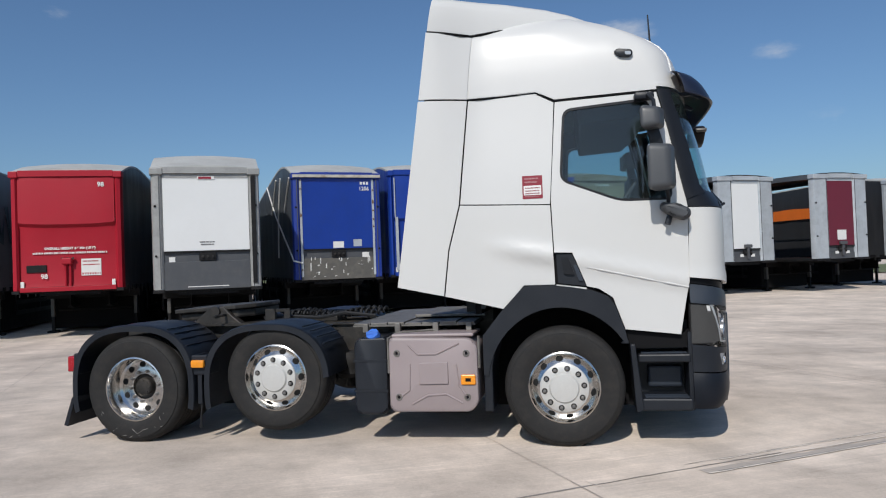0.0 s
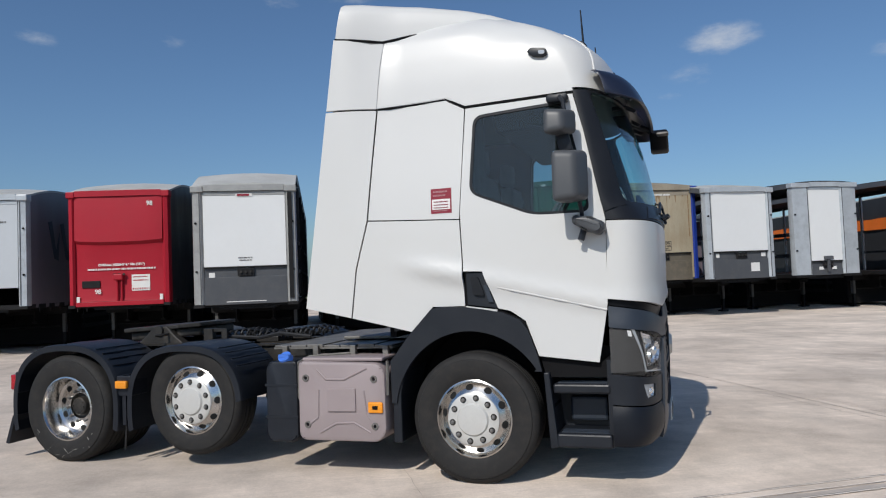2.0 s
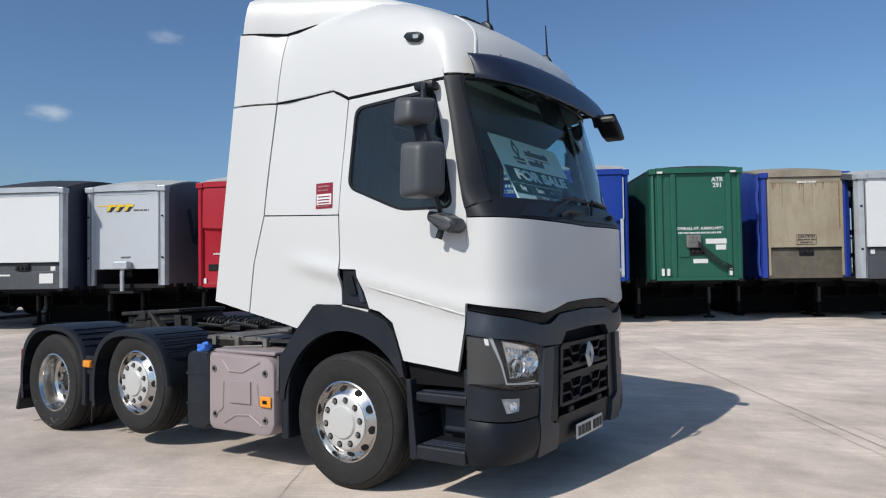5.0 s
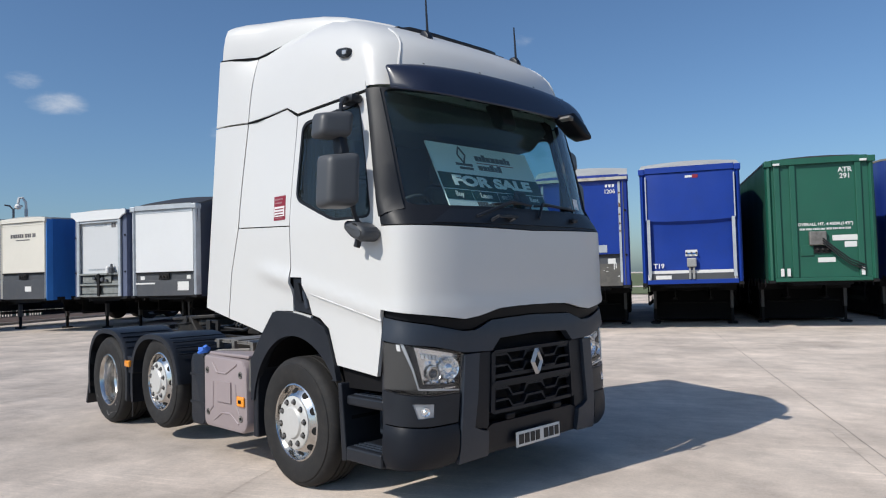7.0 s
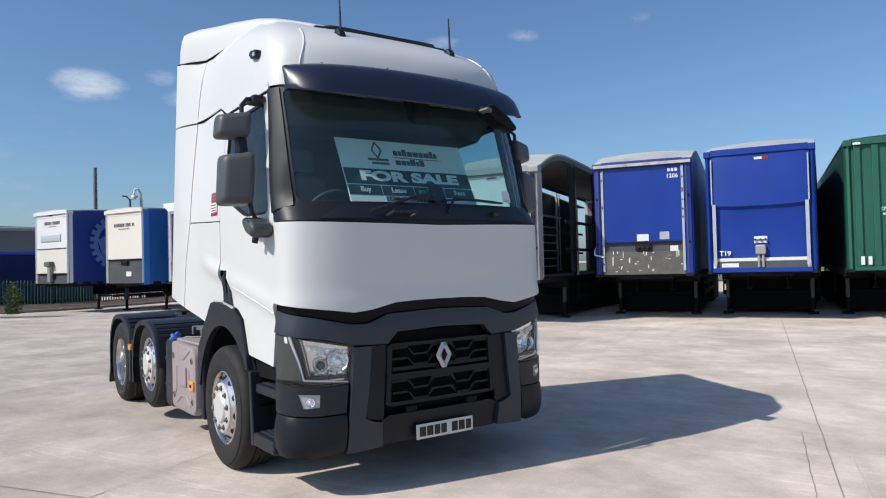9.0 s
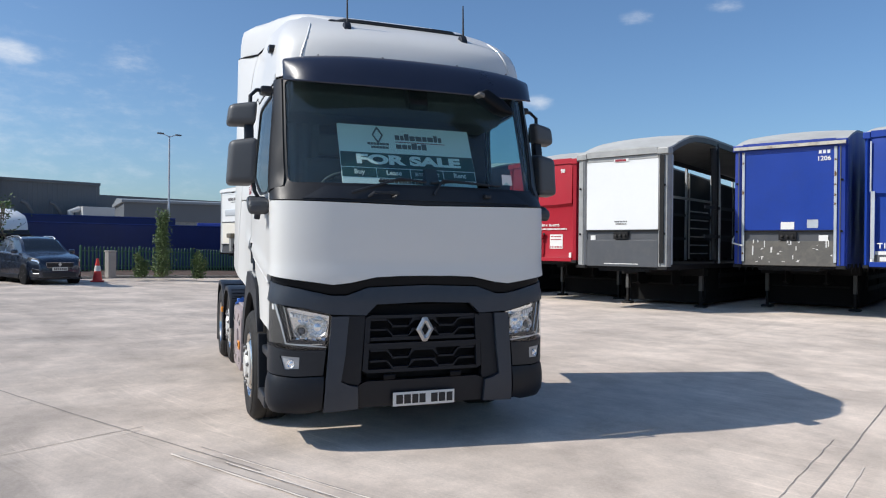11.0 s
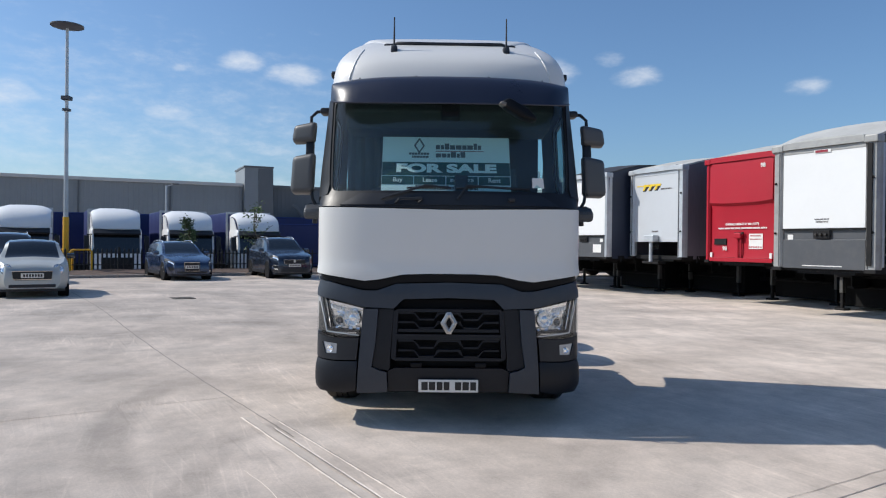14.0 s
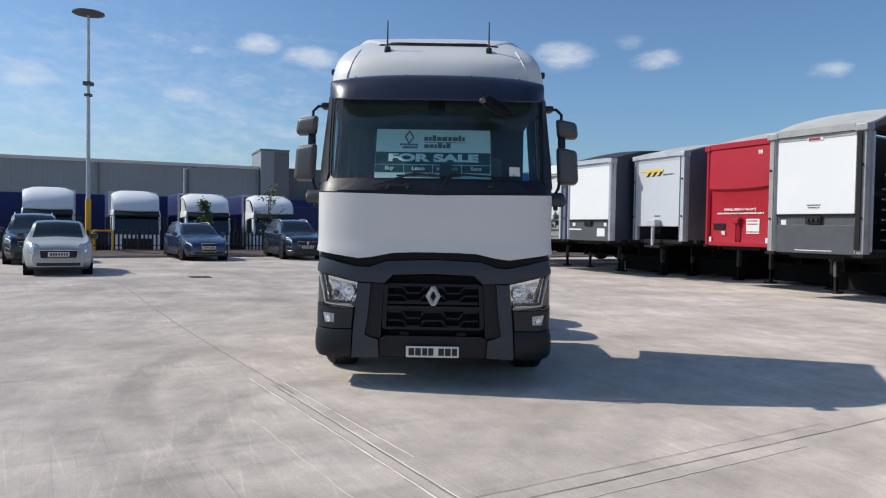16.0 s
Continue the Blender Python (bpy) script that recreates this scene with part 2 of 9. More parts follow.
M_INK = paint("black_ink", (0.012, 0.012, 0.013), 0.5, 0, 0.05)
M_SIGNGREEN = paint("dark_green_print", (0.008, 0.052, 0.046), 0.5, 0, 0.05)
M_MIRROR = paint("mirror_glass", (0.85, 0.87, 0.88), 0.03, 1.0, 0.01)
M_GRILLE = paint("matt_black_grille", (0.0105, 0.0125, 0.0175), 0.45, 0, 0.2, 5, 100, 0.1, spec=0.25)
M_CABLE = paint("black_cable", (0.015, 0.015, 0.016), 0.55, 0, 0.1)


# ---- mesh helpers ----
def thing(name, label, category, m=Matrix(), group="", kind=""):
    ob = new(name)
    ob.empty_display_size = 0.2
    ob.matrix_world = m
    return tagged(ob, label, category, group, kind)


def finish(bm, name, material, smooth=False):
    me = bpy.data.meshes.new(name)
    bmesh.ops.recalc_face_normals(bm, faces=bm.faces)
    if smooth is not False:
        limit = radians(smooth if smooth is not True else 38)
        for f in bm.faces:
            f.smooth = True
        for e in bm.edges:
            e.smooth = len(e.link_faces) == 2 and e.calc_face_angle(0.0) < limit
    bm.to_mesh(me)
    bm.free()
    for mt in material if isinstance(material, (list, tuple)) else [material]:
        me.materials.append(mt)
    return me


def part(name, bm, material, parent, label="", smooth=False, m=None, kind=""):
    ob = new(name, finish(bm, name, material, smooth))
    ob.parent = parent
    if m is not None:
        ob.matrix_local = m
    return tagged(ob, label, kind=kind)


def share(name, mesh, parent, m, label=""):
    ob = new(name, mesh)
    ob.parent = parent
    ob.matrix_local = m
    return tagged(ob, label)


def structure(name, bm, material, label, category, smooth=False):
    ob = new(name, finish(bm, name, material, smooth))
    return tagged(ob, label, category, kind="structure")


def merge(bm, other, m=Matrix()):
    vs = [bm.verts.new(m @ v.co) for v in other.verts]
    other.verts.index_update()
    for f in other.faces:
        try:
            nf = bm.faces.new([vs[v.index] for v in f.verts])
            nf.material_index = f.material_index
        except ValueError:
            pass
    other.free()
    return bm


def box(x0, x1, y0, y1, z0, z1, bevel=0.0, seg=2):
    bm = bmesh.new()
    bmesh.ops.create_cube(bm, size=1.0, matrix=Matrix.Translation(((x0 + x1) / 2, (y0 + y1) / 2, (z0 + z1) / 2)) @ Matrix.Diagonal((abs(x1 - x0), abs(y1 - y0), abs(z1 - z0), 1)))
    if bevel:
        bmesh.ops.bevel(bm, geom=bm.edges[:], offset=bevel, segments=seg, affect="EDGES", profile=0.5)
    return bm


def boxes(*rows):
    bm = bmesh.new()
    for r in rows:
        merge(bm, box(*r))
    return bm


def tube(points, r, seg=8, r1=None):
    bm = bmesh.new()
    pts = [Vector(p) for p in points]
    rings = []
    side = None
    for i, p in enumerate(pts):
        d = (pts[min(i + 1, len(pts) - 1)] - pts[max(i - 1, 0)]).normalized()
        if side is None:
            side = d.orthogonal().normalized()
        side = (side - d * side.dot(d)).normalized()
        up = d.cross(side)
        rr = r if r1 is None else r + (r1 - r) * i / (len(pts) - 1)
        rings.append([bm.verts.new(p + (side * math.cos(a) + up * math.sin(a)) * rr) for a in (2 * math.pi * k / seg for k in range(seg))])
    for a, b in zip(rings, rings[1:]):
        for k in range(seg):
            bm.faces.new((a[k], a[(k + 1) % seg], b[(k + 1) % seg], b[k]))
    bm.faces.new(rings[0][::-1]), bm.faces.new(rings[-1])
    return bm


def cyl(p0, p1, r, seg=16, r1=None):
    return tube([p0, p1], r, seg, r1)


def lathe(profile, seg=32, axis="y"):
    """Revolve (radius, along) pairs about an axis through the origin."""
    bm = bmesh.new()
    rings = []
    for r, a in profile:
        ring = []
        for k in range(seg):
            c, s = math.cos(2 * math.pi * k / seg) * r, math.sin(2 * math.pi * k / seg) * r
            ring.append(bm.verts.new((c, a, s) if axis == "y" else (c, s, a) if axis == "z" else (a, c, s)))
        rings.append(ring)
    for a, b in zip(rings, rings[1:]):
        for k in range(seg):
            bm.faces.new((a[k], a[(k + 1) % seg], b[(k + 1) % seg], b[k]))
    for ring in (rings[0], rings[-1]):
        if ring is rings[0] and profile[0][0] < 1e-4 or ring is rings[-1] and profile[-1][0] < 1e-4:
            bmesh.ops.remove_doubles(bm, verts=ring, dist=1e-3)
    return bm


def prism(poly, a0, a1, axis="y", bevel=0.0):
    """Extrude a 2D polygon; axis y: (x, z); axis x: (y, z); axis z: (x, y)."""
    def at(p, a):
        return (p[0], a, p[1]) if axis == "y" else (a, p[0], p[1]) if axis == "x" else (p[0], p[1], a)
    bm = bmesh.new()
    lo, hi = [bm.verts.new(at(p, a0)) for p in poly], [bm.verts.new(at(p, a1)) for p in poly]
    bm.faces.new(lo), bm.faces.new(hi[::-1])
    for i in range(len(poly)):
        j = (i + 1) % len(poly)
        bm.faces.new((lo[i], hi[i], hi[j], lo[j]))
    if bevel:
        bmesh.ops.recalc_face_normals(bm, faces=bm.faces)
        bmesh.ops.bevel(bm, geom=bm.edges[:], offset=bevel, segments=2, affect="EDGES", profile=0.5)
    return bm


def sheet(fn, us, vs, thick=None):
    """A grid of quads through fn(u, v); thick: a vector or function that gives the back side."""
    bm = bmesh.new()
    g = [[bm.verts.new(fn(u, v)) for v in vs] for u in us]
    for i in range(len(us) - 1):
        for j in range(len(vs) - 1):
            bm.faces.new((g[i][j], g[i + 1][j], g[i + 1][j + 1], g[i][j + 1]))
    if thick is not None:
        solid(bm, thick)
    return bm


def solid(bm, thick, toward=None):
    """Give an open sheet a back and a rim. thick: metres against the normals (turned away from toward), or a vector."""
    bmesh.ops.recalc_face_normals(bm, faces=bm.faces)
    bm.normal_update()
    rim = [e for e in bm.edges if len(e.link_faces) == 1]
    faces = bm.faces[:]
    back = {}
    for v in bm.verts[:]:
        if isinstance(thick, (int, float)):
            n = v.normal
            if toward is not None and n.dot(Vector(toward(v.co))) > 0:
                n = -n
            back[v] = v.co + n * thick
        else:
            back[v] = v.co + Vector(thick)
    back = {v: bm.verts.new(c) for v, c in back.items()}
    for f in faces:
        nf = bm.faces.new([back[v] for v in reversed(f.verts)])
        nf.material_index = f.material_index
    for e in rim:
        a, b = e.verts
        bm.faces.new((a, b, back[b], back[a]))


def inside(p, poly):
    x, y = p
    hit = False
    for i in range(len(poly)):
        (x0, y0), (x1, y1) = poly[i], poly[i - 1]
        if (y0 > y) != (y1 > y) and x < (x1 - x0) * (y - y0) / (y1 - y0) + x0:
            hit = not hit
    return hit


def rounded(poly, r, n=4):
    """Round the corners of a polygon."""
    out = []
    for i, p in enumerate(poly):
        p, a, b = Vector(p), Vector(poly[i - 1]), Vector(poly[(i + 1) % len(poly)])
        da, db = (a - p), (b - p)
        k = min(r, da.length * 0.45, db.length * 0.45)
        s, e = p + da.normalized() * k, p + db.normalized() * k
        for j in range(n + 1):
            t = j / n
            q = s * (1 - t) ** 2 + p * 2 * t * (1 - t) + e * t * t
            out.append((q.x, q.y))
    return out


def skin(outline, fn, thick=0.02, step=0.08, holes=(), toward=None):
    """A panel with a 2D outline (and holes), laid on the surface fn(u, v), with a rim."""
    loops = []
    for poly in (outline, *holes):
        pts = []
        for i, p in enumerate(poly):
            q = poly[(i + 1) % len(poly)]
            n = max(1, int(math.hypot(q[0] - p[0], q[1] - p[1]) / step))
            pts += [(p[0] + (q[0] - p[0]) * k / n, p[1] + (q[1] - p[1]) * k / n) for k in range(n)]
        loops.append(pts)
    verts, edges = [], []
    for pts in loops:
        o = len(verts)
        verts += [Vector(p) for p in pts]
        edges += [(o + i, o + (i + 1) % len(pts)) for i in range(len(pts))]
    us, vs = [p[0] for p in outline], [p[1] for p in outline]
    u = min(us) + step / 2
    row = 0
    while u < max(us):
        v = min(vs) + step * (0.5 if row % 2 else 0.25)
        while v < max(vs):
            if inside((u, v), loops[0]) and not any(inside((u, v), h) for h in loops[1:]):
                if min(math.hypot(u - p.x, v - p.y) for p in verts[:len(edges)]) > step * 0.45:
                    verts.append(Vector((u, v)))
            v += step
        u += step * 0.87
        row += 1
    vo, _, fo, _, _, _ = delaunay_2d_cdt(verts, edges, [], 1, 1e-5)
    bm = bmesh.new()
    bv = [bm.verts.new(fn(p.x, p.y)) for p in vo]
    for f in fo:
        c = (sum(vo[i].x for i in f) / len(f), sum(vo[i].y for i in f) / len(f))
        if inside(c, loops[0]) and not any(inside(c, h) for h in loops[1:]):
            bm.faces.new([bv[i] for i in f])
    for v in [v for v in bm.verts if not v.link_faces]:
        bm.verts.remove(v)
    if thick:
        solid(bm, thick, toward)
    return bm


def writing(text, size, material, parent, m, name="lettering", align="CENTER", depth=0.001, stretch=1.0, bold=0.0):
    c = bpy.data.curves.new(name, "FONT")
    c.body, c.size, c.extrude, c.align_x, c.align_y, c.offset = text, size, depth, align, "CENTER", bold
    c.materials.append(material)
    ob = new(name, c)
    ob.parent = parent
    ob.matrix_local = m @ Matrix.Diagonal((stretch, 1, 1, 1))
    return ob


def curve_table(rows, z):
    """Like lerp_table, but smooth: a monotone cubic through the rows."""
    n = len(rows)
    if z <= rows[0][0]:
        return rows[0][1]
    if z >= rows[-1][0]:
        return rows[-1][1]
    h = [rows[i + 1][0] - rows[i][0] for i in range(n - 1)]
    d = [(rows[i + 1][1] - rows[i][1]) / h[i] for i in range(n - 1)]
    m = [d[0]] + [0.0 if d[i - 1] * d[i] <= 0 else 2 * d[i - 1] * d[i] / (d[i - 1] + d[i]) for i in range(1, n - 1)] + [d[-1]]
    i = max(k for k in range(n - 1) if rows[k][0] <= z)
    t = (z - rows[i][0]) / h[i]
    return (rows[i][1] * (1 + 2 * t) * (1 - t) ** 2 + m[i] * h[i] * t * (1 - t) ** 2
            + rows[i + 1][1] * t * t * (3 - 2 * t) + m[i + 1] * h[i] * t * t * (t - 1))


def lerp_table(rows, z):
    if z <= rows[0][0]:
        return rows[0][1]
    for (a, x), (b, y) in zip(rows, rows[1:]):
        if z <= b:
            t = (z - a) / (b - a)
            return x + (y - x) * t
    return rows[-1][1]


def smooth_step(a, b, x):
    t = min(1, max(0, (x - a) / (b - a)))
    return t * t * (3 - 2 * t)


# ---- ground ----
def concrete():
    m = paint("worn_concrete", (0.547, 0.465, 0.394), 0.9, 0, 0.15, 0.5, 7.0, 0.2, 0, (0.415, 0.364, 0.318), 0.6)
    nt = m.node_tree
    N, L = nt.nodes.new, nt.links.new
    b = nt.nodes["Principled BSDF"]
    src = b.inputs["Base Color"].links[0].from_socket
    b.inputs["Diffuse Roughness"].default_value = 0.4
    tc = N("ShaderNodeTexCoord")
    # brushed grain across the slabs, old tyre sweeps and pale patches
    mp = N("ShaderNodeMapping")
    mp.inputs["Rotation"].default_value = (0, 0, radians(-31))
    mp.inputs["Scale"].default_value = (0.9, 2.0, 1.0)
    L(tc.outputs["Object"], mp.inputs["Vector"])
    br = N("ShaderNodeTexNoise")
    br.inputs["Scale"].default_value, br.inputs["Detail"].default_value = 1.6, 6.0
    L(mp.outputs[0], br.inputs["Vector"])
    bl = N("ShaderNodeMapRange")
    bl.inputs["From Min"].default_value, bl.inputs["From Max"].default_value = 0.3, 0.7
    bl.inputs["To Min"].default_value, bl.inputs["To Max"].default_value = 0.93, 1.06
    L(br.outputs["Fac"], bl.inputs["Value"])
    value = bl.outputs[0]
    # fine aggregate, and worn pale and dark blotches
    for sc, dt, lo, hi, a, b_ in ((38.0, 4.0, 0.3, 0.7, 0.925, 1.075), (150.0, 2.0, 0.3, 0.7, 0.93, 1.07), (0.75, 7.0, 0.38, 0.66, 0.84, 1.20), (2.6, 5.0, 0.50, 0.72, 1.0, 0.87), (7.5, 5.0, 0.52, 0.70, 1.0, 1.05), (0.22, 4.0, 0.4, 0.6, 0.93, 1.06)):
        nz, mr0, ml = N("ShaderNodeTexNoise"), N("ShaderNodeMapRange"), N("ShaderNodeMath")
        nz.inputs["Scale"].default_value, nz.inputs["Detail"].default_value, nz.inputs["Roughness"].default_value = sc, dt, 0.6
        L(tc.outputs["Object"], nz.inputs["Vector"])
        mr0.inputs["From Min"].default_value, mr0.inputs["From Max"].default_value = lo, hi
        mr0.inputs["To Min"].default_value, mr0.inputs["To Max"].default_value = a, b_
        L(nz.outputs["Fac"], mr0.inputs["Value"])
        ml.operation = "MULTIPLY"
        L(value, ml.inputs[0]), L(mr0.outputs[0], ml.inputs[1])
        value = ml.outputs[0]
    # long drag marks and pale scrapes that run with the slabs, thicker here and thinner there
    mask = N("ShaderNodeTexNoise")
    mask.inputs["Scale"].default_value, mask.inputs["Detail"].default_value = 0.35, 3.0
    L(tc.outputs["Object"], mask.inputs["Vector"])
    mk = N("ShaderNodeMapRange")
    mk.inputs["From Min"].default_value, mk.inputs["From Max"].default_value = 0.40, 0.58
    L(mask.outputs["Fac"], mk.inputs["Value"])
    for length, breadth, turn, detail, lo, hi, gain in ((3.5, 0.16, 32, 3.0, 0.50, 0.70, 0.09), (2.2, 0.028, 33, 2.0, 0.60, 0.72, 0.13), (1.6, 0.035, 30, 2.0, 0.60, 0.72, -0.14), (5.0, 0.30, 121, 3.0, 0.52, 0.72, -0.14), (1.4, 0.05, 20, 3.0, 0.58, 0.70, 0.16)):
        mp1, nz, mr1, mg, ad, ml = (N("ShaderNode" + k) for k in ("Mapping", "TexNoise", "MapRange", "Math", "Math", "Math"))
        mp1.vector_type = "TEXTURE"
        mp1.inputs["Rotation"].default_value = (0, 0, radians(turn))
        mp1.inputs["Scale"].default_value = (length, breadth, 1.0)
        L(tc.outputs["Object"], mp1.inputs["Vector"])
        nz.inputs["Scale"].default_value, nz.inputs["Detail"].default_value = 1.0, detail
        L(mp1.outputs[0], nz.inputs["Vector"])
        mr1.inputs["From Min"].default_value, mr1.inputs["From Max"].default_value = lo, hi
        mr1.inputs["To Min"].default_value, mr1.inputs["To Max"].default_value = 0.0, gain
        L(nz.outputs["Fac"], mr1.inputs["Value"])
        mg.operation, ad.operation, ml.operation = "MULTIPLY", "ADD", "MULTIPLY"
        L(mr1.outputs[0], mg.inputs[0]), L(mk.outputs[0], mg.inputs[1])
        L(mg.outputs[0], ad.inputs[0])
        ad.inputs[1].default_value = 1.0
        L(value, ml.inputs[0]), L(ad.outputs[0], ml.inputs[1])
        value = ml.outputs[0]
    wob = N("ShaderNodeTexNoise")
    wob.inputs["Scale"].default_value, wob.inputs["Detail"].default_value = 2.2, 6.0
    L(tc.outputs["Object"], wob.inputs["Vector"])
    for cx, cy, rad, wide, deep, mx0, my0, mr in SWEEPS:
        d = N("ShaderNodeVectorMath")
        d.operation = "DISTANCE"
        L(tc.outputs["Object"], d.inputs[0])
        d.inputs[1].default_value = (cx, cy, 0)
        s = N("ShaderNodeMath")
        s.operation = "SUBTRACT"
        L(d.outputs["Value"], s.inputs[0])
        s.inputs[1].default_value = rad
        a = N("ShaderNodeMath")
        a.operation = "ABSOLUTE"
        L(s.outputs[0], a.inputs[0])
        r = N("ShaderNodeMapRange")
        r.interpolation_type = "SMOOTHSTEP"
        r.inputs["From Min"].default_value, r.inputs["From Max"].default_value = wide * 0.3, wide
        r.inputs["To Min"].default_value, r.inputs["To Max"].default_value = deep, 0.0
        L(a.outputs[0], r.inputs["Value"])
        k = N("ShaderNodeMath")
        k.operation = "MULTIPLY"
        L(r.outputs[0], k.inputs[0]), L(wob.outputs["Fac"], k.inputs[1])
        md = N("ShaderNodeVectorMath")
        md.operation = "DISTANCE"
        L(tc.outputs["Object"], md.inputs[0])
        md.inputs[1].default_value = (mx0, my0, 0)
        mr_ = N("ShaderNodeMapRange")
        mr_.interpolation_type = "SMOOTHSTEP"
        mr_.inputs["From Min"].default_value, mr_.inputs["From Max"].default_value = mr * 0.5, mr
        mr_.inputs["To Min"].default_value, mr_.inputs["To Max"].default_value = 1.0, 0.0
        L(md.outputs["Value"], mr_.inputs["Value"])
        k2 = N("ShaderNodeMath")
        k2.operation = "MULTIPLY"
        L(k.outputs[0], k2.inputs[0]), L(mr_.outputs[0], k2.inputs[1])
        k = k2
        o = N("ShaderNodeMath")
        o.operation = "SUBTRACT"
        o.inputs[0].default_value = 1.0
        L(k.outputs[0], o.inputs[1])
        mu = N("ShaderNodeMath")
        mu.operation = "MULTIPLY"
        L(value, mu.inputs[0]), L(o.outputs[0], mu.inputs[1])
        value = mu.outputs[0]
    mx = N("ShaderNodeMix")
    mx.data_type, mx.blend_type = "RGBA", "MULTIPLY"
    mx.inputs["Factor"].default_value = 1.0
    comb = N("ShaderNodeCombineColor")
    for i in range(3):
        L(value, comb.inputs[i])
    L(src, mx.inputs["A"]), L(comb.outputs[0], mx.inputs["B"])
    L(mx.outputs["Result"], b.inputs["Base Color"])
    return m


# centre, radius, width and depth of the old tyre sweeps on the yard
SWEEPS = [(-0.03, 1.69, 4.79, 0.27, 0.50, 1.4, -2.8, 2.3), (2.47, -0.55, 1.52, 0.22, 0.34, 1.5, -1.7, 1.2), (2.42, 2.61, 4.38, 0.18, 0.36, 2.8, -1.75, 1.5), (1.0, 0.2, 3.4, 0.3, 0.2, 3.2, -2.0, 2.6), (-6, -2, 8.0, 0.5, 0.2, 0.5, -6.0, 4.0), (3.0, 12.0, 7.5, 0.5, 0.2, 6, 6, 6), (-6.0, -13.0, 9.5, 0.5, 0.2, -8, -4, 6)]
M_CONCRETE = concrete()
M_JOINT = paint("joint_sealant", (0.29, 0.26, 0.235), 0.9, 0, 0.3, 3, 60, 0.3)
M_JOINTPALE = paint("joint_repair", (0.62, 0.545, 0.475), 0.9, 0, 0.15, 2, 40, 0.2)
M_KERB = paint("kerb_concrete", (0.30, 0.285, 0.265), 0.9, 0, 0.15, 2, 40, 0.3)
M_MULCH = paint("bark_mulch", (0.085, 0.055, 0.045), 0.95, 0, 0.6, 3, 25, 1.0, 0, (0.045, 0.05, 0.025), 0.5)
M_FAR = paint("distant_ground", (0.12, 0.14, 0.06), 0.95, 0, 0.3, 0.05, 0.8, 0.2)


def lie(x, y):
    """Height of the yard: it rises gently towards the parked cars, and drops beyond the fence."""
    z = 0.2 * smooth_step(1.5, -6.5, y + 0.15 * (x + 20)) * smooth_step(1.0, -8.0, x)
    off = (x + 21.7) * -math.sin(radians(124)) + (y + 9.6) * math.cos(radians(124))
    if y < 8:
        z += (-0.65 - z) * smooth_step(3.6, 5.0, off)
    return z


def ground_sheet():
    bm = bmesh.new()
    xs = [-3000, -500, -120, -70] + [-60 + k for k in range(0, 86)] + [40, 80, 200, 800, 3000]
    ys = [-3000, -500, -120, -60] + [-45 + k for k in range(0, 91)] + [60, 120, 500, 3000]
    g = [[bm.verts.new((x, y, lie(x, y))) for y in ys] for x in xs]
    for i in range(len(xs) - 1):
        for j in range(len(ys) - 1):
            bm.faces.new((g[i][j], g[i + 1][j], g[i + 1][j + 1], g[i][j + 1]))
    return bm


ground = structure("ground", ground_sheet(), M_CONCRETE, "pale sunlit concrete yard with old tyre sweeps and slab joints", "ground", 60)


bm = bmesh.new()
g = [[bm.verts.new((x, y + 0.12 * abs(x), 0.03 + 0.05 * math.sin(x * 0.7 + y))) for y in (37, 38, 44, 60, 120, 600)] for x in (-400, -160, -90, -60, -45, -35, -25, -15, -5, 5, 20, 50, 120, 400)]
for a, b in zip(g, g[1:]):
    for i in range(5):
        bm.faces.new((a[i], b[i], b[i + 1], a[i + 1]))
structure("field", bm, M_FAR, "rough green field beyond the trailers", "field", 60)


def strip(x0, y0, x1, y1, width, z=0.004, name="slab_joint", material=M_JOINT, wander=0.012, steps=40):
    d = Vector((x1 - x0, y1 - y0, 0))
    n = Vector((-d.y, d.x, 0)).normalized()
    bm = bmesh.new()
    rows = []
    for k in range(steps + 1):
        p = Vector((x0, y0, 0)) + d * (k / steps) + n * random.uniform(-wander, wander)
        p.z = lie(p.x, p.y) + z
        w = width * random.uniform(0.6, 1.15) / 2
        rows.append((bm.verts.new(p + n * w), bm.verts.new(p - n * w)))
    for (a, b), (c, e) in zip(rows, rows[1:]):
        bm.faces.new((a, b, e, c))
    return part(name, bm, material, ground, m=Matrix())


def along(px, py, angle, s0, s1):
    c, s = math.cos(radians(angle)), math.sin(radians(angle))
    return px + c * s0, py + s * s0, px + c * s1, py + s * s1


# the joints that cross before the tractor, the pale saw-cut edges of the repair, and their fainter neighbours
A1, A2 = 32.3, 120.9
strip(*along(0.1, -2.22, A1, -24, 0.0), 0.021, wander=0.007, steps=90)
strip(*along(0.1, -2.22, A1, 0.0, 1.75), 0.014, wander=0.006, steps=20)
strip(*along(0.1, -2.22, A1, 12.0, 26), 0.012, wander=0.006, steps=60)
# a worn repair: two pale saw cuts, a darker fill between them and the sealed joint, and a crack beside it
M_SAWCUT = paint("fresh_saw_cut", (0.80, 0.72, 0.63), 0.9, 0, 0.15, 2, 40, 0.2)
M_JOINTFILL = paint("joint_fill", (0.475, 0.415, 0.362), 0.9, 0, 0.2, 2, 40, 0.2)


def beside(off, turn, s0, s1):
    """A line along the joint, off metres to its left."""
    return along(0.1 - off * math.sin(radians(A1)), -2.22 + off * math.cos(radians(A1)), A1 + turn, s0, s1)


